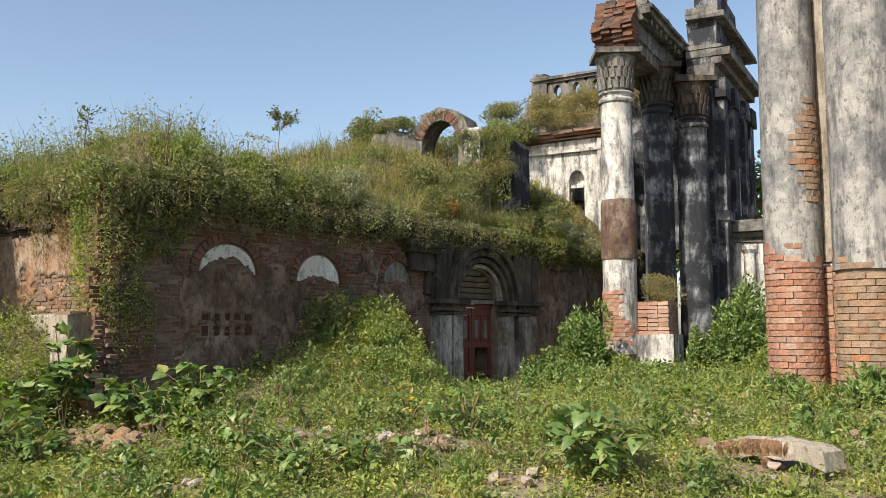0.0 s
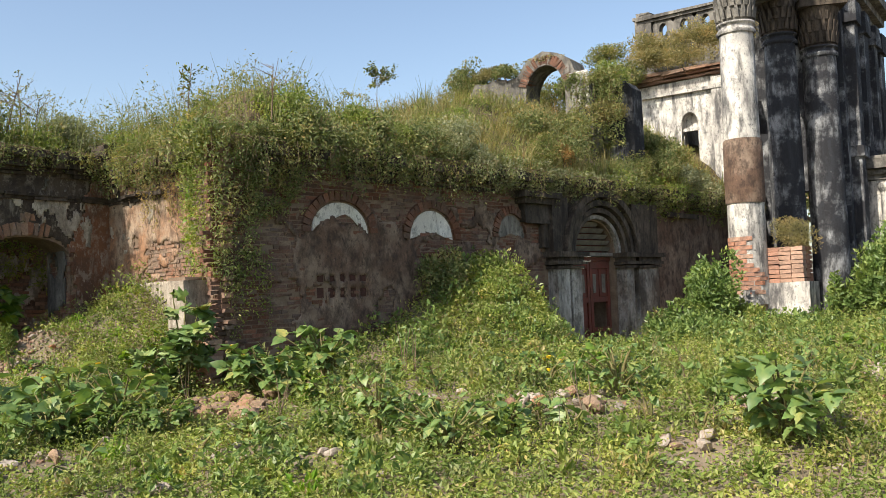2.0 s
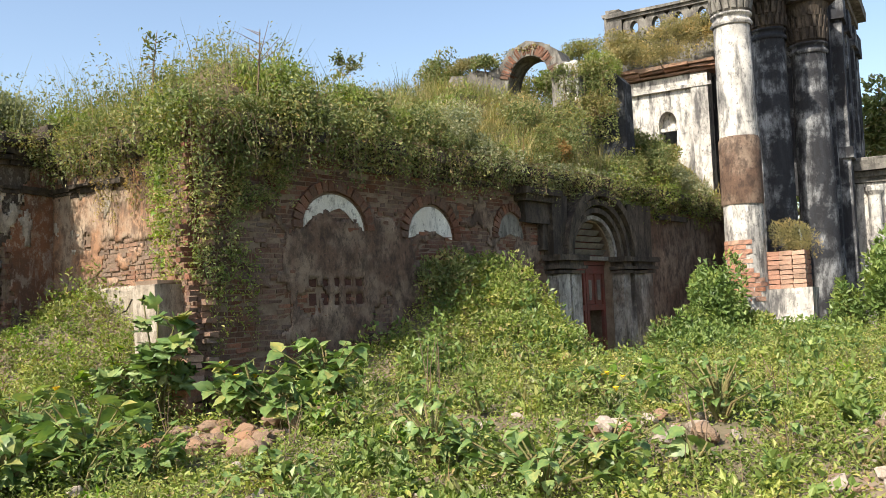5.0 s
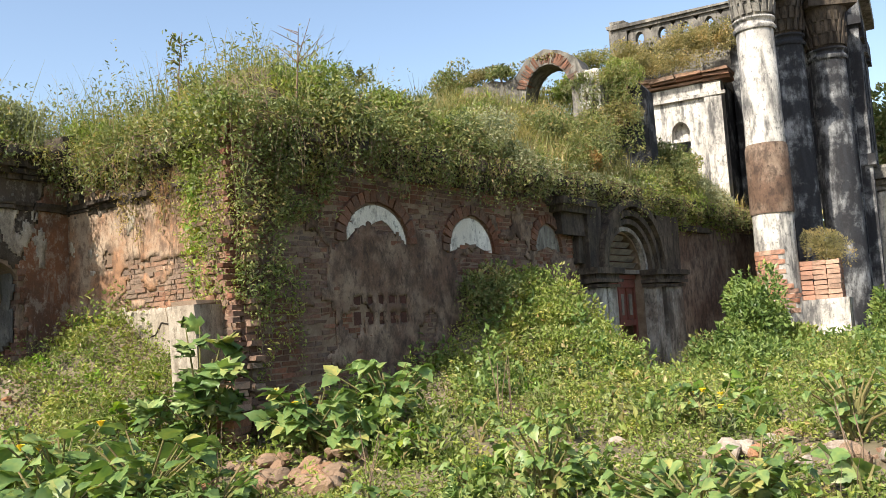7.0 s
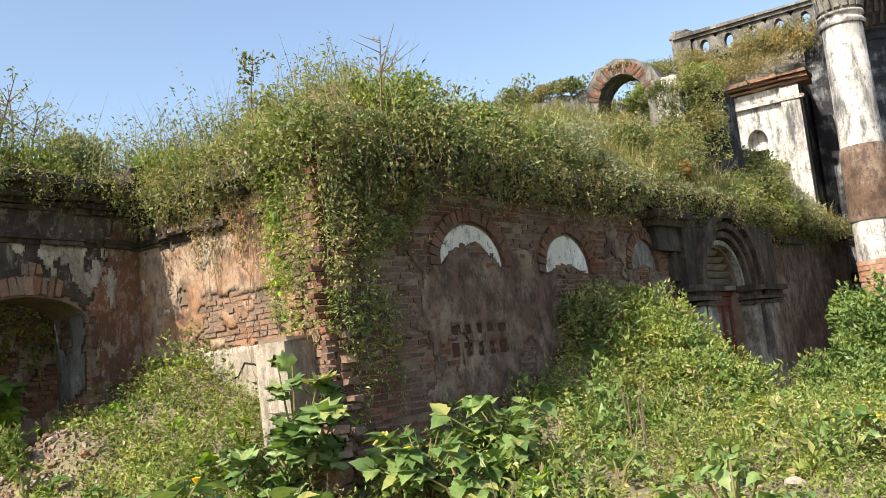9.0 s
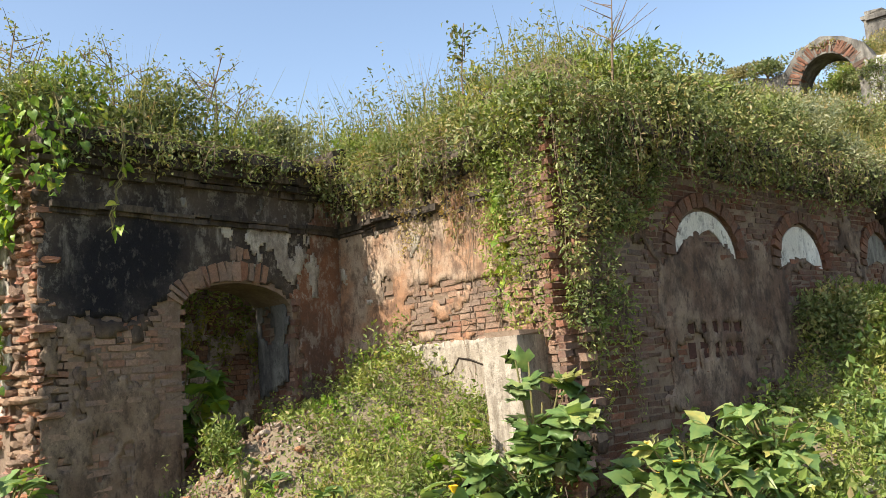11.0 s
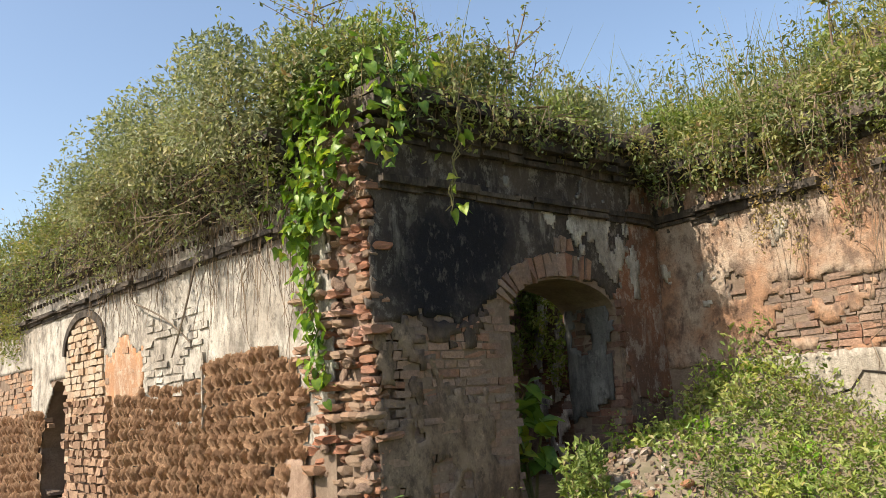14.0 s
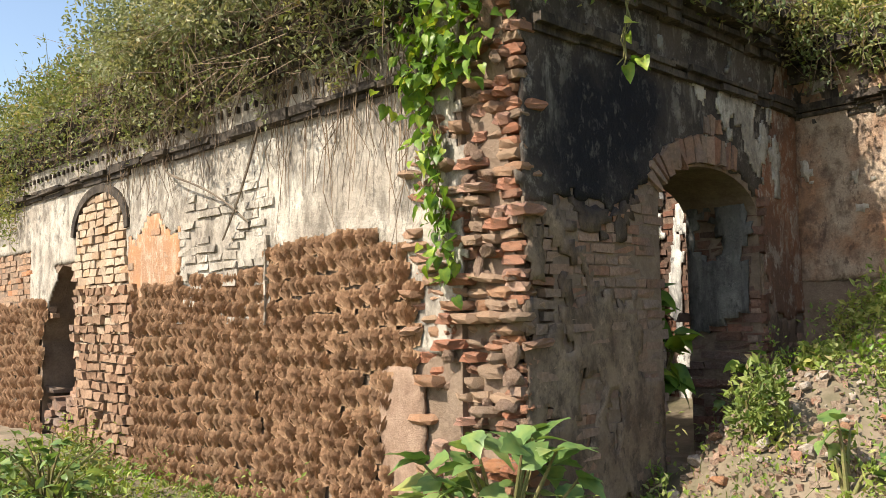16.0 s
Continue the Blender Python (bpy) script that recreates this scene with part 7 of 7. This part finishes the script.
def stone(x, y, size, label, brick=False, lift=0.25, group="loose stones in the weeds"):
    me = (STONES_B if brick else STONES)[int(rs.integers(4))]
    ob = new("stone", me)
    ob.matrix_basis = pose(x, y, float(ground_z(x, y)) + lift * size * 0.35, rs.uniform(-15, 15), rs.uniform(-15, 15), rs.uniform(0, 360)) @ Matrix.Diagonal((size, size * rs.uniform(0.6, 0.9), size * rs.uniform(0.5, 0.75), 1))
    tagged(ob, label, "stone", group)


stone(2.76, 9.4, 0.5, "pale grey stone block lying in the weeds", lift=0.4)
stone(-0.62, 8.75, 0.26, "pale stone lying in the weeds", lift=0.4)
stone(0.0, 8.3, 0.32, "reddish broken stone lying in the weeds", True, 0.5)
stone(0.2, 8.25, 0.22, "pale stone lying in the weeds", lift=0.5)
for k in range(40):
    x, y = rs.uniform(-5.5, 4.5), rs.uniform(6.3, 10.8)
    stone(x, y, rs.uniform(0.09, 0.2), "small pale stone lying in the weeds", False, 0.7)
for wx_, wy_, wr in WORN[1:2] + WORN[3:6] + WORN[8:11] + WORN[-5:]:
    for k in range(6):
        stone(wx_ + rs.normal(0, wr * 0.45), wy_ + rs.normal(0, wr * 0.45), rs.uniform(0.08, 0.22), "broken brick piece on a bare spot" if k % 3 == 0 else "small pale stone on a bare spot", k % 3 == 0, 0.8)
for k in range(60):
    x, y = rs.normal(-3.7, 0.35), rs.normal(9.55, 0.28)
    stone(x, y, rs.uniform(0.1, 0.27), "broken brick piece in a small rubble heap", True, 1.0, "rubble heap of broken bricks")
for k in range(24):
    x, y = rs.normal(1.6, 0.5), rs.normal(11.6, 0.3)
    stone(x, y, rs.uniform(0.07, 0.18), "broken brick piece in a small rubble heap", True, 0.6, "rubble heap of broken bricks")
for k in range(70):
    p_ = uv(rs.normal(1.4, 0.5), rs.normal(0.8, 0.45))
    if on_court(p_[0], p_[1]):
        stone(p_[0], p_[1], rs.uniform(0.04, 0.15), "broken masonry piece on the heap by the doorway", bool(k % 2), 0.5, "rubble by the doorway")


def dry_stalk(x, y, h):
    th = thing("dry_stalk", x, y, float(ground_z(x, y)), "tall bare dry stalk standing among weeds", "dry plant", "dry stalks")
    for k in range(3):
        g = Geo()
        a = rs.uniform(0, 6.28)
        tip = np.array((0.12 * math.cos(a), 0.12 * math.sin(a), h * rs.uniform(0.7, 1.0)))
        tube(g, [(0, 0, -0.05), tip * 0.5 + rs.normal(0, 0.015, 3), tip], 0.007, 0.003, 4)
        part("stem", g, M_TWIG, th)


for x, y, h in ((-2.0, 10.6, 0.75), (-1.9, 10.7, 0.6), (-0.1, 8.0, 0.5), (-3.1, 9.2, 0.4), (1.0, 9.6, 0.45), (-4.3, 9.9, 0.5)):
    dry_stalk(x, y, h)


# ---- dung cakes ----
def cake_mesh(seed):
    """A hand-pressed cake: five finger ridges that fan out upwards from the foot; 42 triangles."""
    r = np.random.default_rng(seed)
    v, f = [(-0.045, 0.008, -0.062), (0.045, 0.008, -0.062), (0.062, 0.008, 0.052), (-0.062, 0.008, 0.052)], [(0, 1, 2, 3)]
    for k in range(5):
        a = radians((k - 2) * 14 + r.normal(0, 3))
        length = (0.094, 0.110, 0.116, 0.110, 0.094)[k] * r.uniform(0.92, 1.06)
        o = len(v)
        for t, half, out in ((0.0, 0.006, 0.010), (0.62, 0.0118, 0.036), (1.0, 0.007, 0.018)):
            for sgn in (-1, 0, 1):
                y = out * r.uniform(0.85, 1.15) if sgn == 0 else 0.005
                x = (k - 2) * 0.009 + math.sin(a) * length * t + math.cos(a) * half * sgn
                v.append((x, y, -0.060 + math.cos(a) * length * t - math.sin(a) * half * sgn))
        for j in range(2):
            for i in range(2):
                b = o + 3 * j + i
                f.append((b, b + 1, b + 4, b + 3))
    return np.array(v), np.array(f)


KINDS = [cake_mesh(i) for i in range(7)]
CAKE_ME = []
for v, f in KINDS:
    me = mesh_of("dung_cake", v, f)
    me.materials.append(M_DUNG1)
    CAKE_ME.append(me)
joined, count = Geo(), 0
rd = np.random.default_rng(5)
for v in np.arange(0.74, 8.6, 0.086):
    for j in range(19):
        s = 9.0 - v + rd.normal(0, 0.016) + 0.043 * (j % 2)
        z = 0.04 + 0.107 * j + 0.04 * math.sin(s * 1.7 + 0.4 * j) + rd.normal(0, 0.010)
        if z > dung_top(s) or hole1(s, z) or (q(5.62) < s < q(4.3)) or rd.random() < 0.02:
            continue
        if v < 0.98 + 0.04 * math.sin(9 * z) and z < 1.27:
            continue
        kind = int(rd.integers(7))
        sc = rd.uniform(0.98, 1.16)
        tilt = rd.normal(0, 13)
        if v < 2.9 and count < 300:
            count += 1
            x, y, zz = m1((s, 0.018, z))[0]
            ob = new("dung_cake", CAKE_ME[kind])
            ob.parent = wall_1
            ob.matrix_basis = pose(x, y, zz, 0, 0, -30) @ Matrix.Diagonal((sc, -sc, sc, 1)) @ pose(0, 0, 0, 0, tilt, 0)
        else:
            c, f = KINDS[kind]
            ca, sa = math.cos(radians(tilt)), math.sin(radians(tilt))
            p = np.stack((c[:, 0] * ca - c[:, 2] * sa, c[:, 1], c[:, 0] * sa + c[:, 2] * ca), 1) * sc + (s, 0.018, z)
            joined.add(m1(p), f)
tagged(part("dung_cakes", joined, M_DUNG, wall_1, "rows of brown hand-pressed dung cakes drying on the wall"), kind="stuff")

# ---- the broken corner: ragged brick ends ----
g = Geo()
for k in range(9):
    box(g, 8.18 + rd.uniform(0, 0.05), 8.94 + rd.normal(0, 0.015), -0.5, -0.045, -0.3 + 0.42 * k, 0.13 + 0.42 * k, m1, 0.012, rd)
part("corner_core", g, M_MORTAR, wall_1)
def worn_brick(r):
    """A unit brick with rounded, chipped edges; 48 triangles."""
    key, f = {}, []
    v = []

    def at(p):
        if p not in key:
            c = np.array(p) * 0.5
            out = sum(abs(k) for k in p)
            c = c * (1.0, 1.0, 0.93, 0.80)[out] + r.normal(0, 0.05, 3)
            key[p] = len(v)
            v.append(c)
        return key[p]

    for ax in range(3):
        for sg in (-1, 1):
            for i in (-1, 0):
                for j in (-1, 0):
                    q4 = []
                    for a, b in ((i, j), (i + 1, j), (i + 1, j + 1), (i, j + 1)):
                        p = [0, 0, 0]
                        p[ax], p[(ax + 1) % 3], p[(ax + 2) % 3] = sg, a, b
                        q4.append(at(tuple(p)))
                    f.append(q4 if sg > 0 else q4[::-1])
    return np.array(v), np.array(f)


BR = []
for i in range(6):
    r = np.random.default_rng(50 + i)
    v, f = worn_brick(r)
    me = mesh_of("brick", v, f)
    me.materials.append((M_PBRICK1, M_WRED1, M_PBRICK1, M_WRED1, M_PBRICK1, M_RBRICK1)[i])
    BR.append(me)
for c in range(52):
    z = 0.01 + 0.066 * c
    s = 8.20 + rd.uniform(-0.06, 0.1) + 0.05 * math.sin(z * 3)
    last = 9.0 + rd.normal(0, 0.035)
    while s < last - 0.05:
        ln = min(float(rd.choice((0.18, 0.10, 0.14))), last - s)
        if rd.random() > 0.17:
            o = rd.normal(-0.01, 0.045) + (0.02 if c % 5 == 0 else 0)
            x, y, zz = m1((s + ln / 2, o - 0.08, z))[0]
            ob = new("brick", BR[int(rd.integers(6))])
            ob.parent = wall_1
            ob.matrix_basis = pose(x, y, zz, rd.normal(0, 4), rd.normal(0, 4), -30 + rd.normal(0, 9)) @ Matrix.Diagonal((ln - 0.006, 0.2, rd.uniform(0.046, 0.066), 1))
        s += ln
for c in range(50):
    z = 0.03 + 0.066 * c
    ln = rd.uniform(0.05, 0.13)
    x, y, zz = m2((ln / 2 + 0.02, rd.normal(0.0, 0.012) - 0.06, z))[0]
    ob = new("brick", BR[int(rd.integers(6))])
    ob.parent = wall_2
    ob.matrix_basis = pose(x, y, zz, 0, 0, 60 + rd.normal(0, 3)) @ Matrix.Diagonal((ln, 0.14, rd.uniform(0.046, 0.056), 1))
LUMPS = [stone_mesh(i + 70, 0.3) for i in range(4)]
for me in LUMPS:
    me.materials.append(M_LUMP)
for k in range(120):
    z, s_ = rd.uniform(0.1, 3.3), rd.uniform(8.25, 8.97)
    x, y, zz = m1((s_, rd.normal(-0.03, 0.03), z))[0]
    ob = new("mortar_lump", LUMPS[k % 4])
    ob.parent = wall_1
    ob.matrix_basis = pose(x, y, zz, rd.uniform(0, 360), rd.uniform(0, 360), rd.uniform(0, 360)) @ Matrix.Diagonal((rd.uniform(0.06, 0.16), rd.uniform(0.06, 0.13), rd.uniform(0.05, 0.11), 1))
plaster("rubble_render", m1, 7.9, 8.36, 0.0, 1.4, lambda s, z: (s > 7.98 + 0.03 * waves(s, z, 0.3, 6)) & (z < 1.25 + 0.07 * waves(s, z, 0.3, 7)), M_LUMP, wall_1, n=0.035, seed=55, rough=0.02)

# stone block on the roof edge at the inner corner
bx, by = uv(3.05, 0.08)
g = Geo()
box(g, -0.14, 0.14, -0.13, 0.13, 0, 0.26, None, 0.018)
blk = part("stone_block", g, M_MOULD)
blk.matrix_basis = pose(bx, by, 3.56, 3, -5, -20)
tagged(blk, "dark squared stone block on the roof edge", "stone")

# fallen arch piece on the ground
fx, fy = 2.68, 7.1
fall = thing("fallen_masonry", fx, fy, float(ground_z(fx, fy)) + 0.05, "fallen curved brick and plaster fragment with dung cakes on it", "masonry", turn=-58)
g = Geo()
rows, faces = [], []
for i in range(13):
    x = -0.56 + 1.12 * i / 12
    zc = 0.12 - 0.09 * (x / 0.62) ** 2 + 0.06 * x
    for dy, dz in ((-0.11, -0.075), (0.11, -0.075), (0.11, 0.075), (-0.11, 0.075)):
        rows.append((x + rd.normal(0, 0.008), dy + rd.normal(0, 0.008), zc + dz + rd.normal(0, 0.008)))
    if i:
        k = 4 * (i - 1)
        faces += [(k + j, k + (j + 1) % 4, k + 4 + (j + 1) % 4, k + 4 + j) for j in range(4)]
faces += [(3, 2, 1, 0), (48, 49, 50, 51)]
g.add(rows, faces)
part("masonry", g, M_PLINTH, fall, "pale curved piece of plastered masonry")
for i in range(9):
    v, f = KINDS[i % 7]
    x = -0.42 + 0.075 * i
    zc = 0.12 - 0.09 * (x / 0.62) ** 2 + 0.06 * x
    me = mesh_of("dung_cake", np.stack((v[:, 0] * 0.9 + x, -v[:, 1] - 0.105, v[:, 2] * 1.1 + zc + 0.01), 1), f)
    part("dung_cake", me, M_DUNG1, fall)
for i in range(3):
    ob = new("brick", BR[i])
    ob.parent = fall
    ob.matrix_basis = pose(-0.66 - 0.1 * i, -0.03 + 0.05 * i, 0.06 - 0.02 * i, 10, 20, 30 * i) @ Matrix.Diagonal((0.14, 0.12, 0.1, 1))

# ---- trees beyond, behind the columns ----
def tree(x, y, h, rad, n, label):
    r = np.random.default_rng(int(abs(x * 13 + y * 7)))
    th = thing("tree", x, y, 0.4, label, "tree", "trees behind the ruin")
    g = Geo()
    tube(g, [(0, 0, -0.3), (0.15, 0.1, h * 0.3), (0.1, -0.1, h * 0.6), (0, 0, h * 0.9)], 0.28, 0.06, 8)
    for k in range(9):
        a = r.uniform(0, 6.283)
        z = h * r.uniform(0.3, 0.7)
        tip = np.array((math.cos(a) * rad * 0.8, math.sin(a) * rad * 0.8, z + h * 0.2))
        tube(g, [(0.1, 0, z), tip * (0.5, 0.5, 1) - (0, 0, h * 0.08), tip], 0.09, 0.02, 5)
    part("trunk", g, M_BARK, th)
    P, d = cloud(n, (0, 0, h * 0.62), (rad, rad, h * 0.4), r, 26, 0.3)
    L = r.uniform(0.12, 0.28, n)
    g = Geo()
    leaf_quads(g, P, L, d + r.normal(0, 0.7, (n, 3)), L * 0.5, r)
    part("crown", g, M_SHRUB, th)
    return th


tree(11.5, 26, 8.0, 2.6, 9000, "leafy green tree behind the columns")
tree(13.5, 29, 7.0, 2.6, 7000, "leafy green tree behind the columns")
tree(16.5, 27, 9.0, 3.0, 8000, "leafy green tree behind the columns")
tree(10.2, 33, 7.5, 2.8, 6000, "leafy green tree behind the columns")
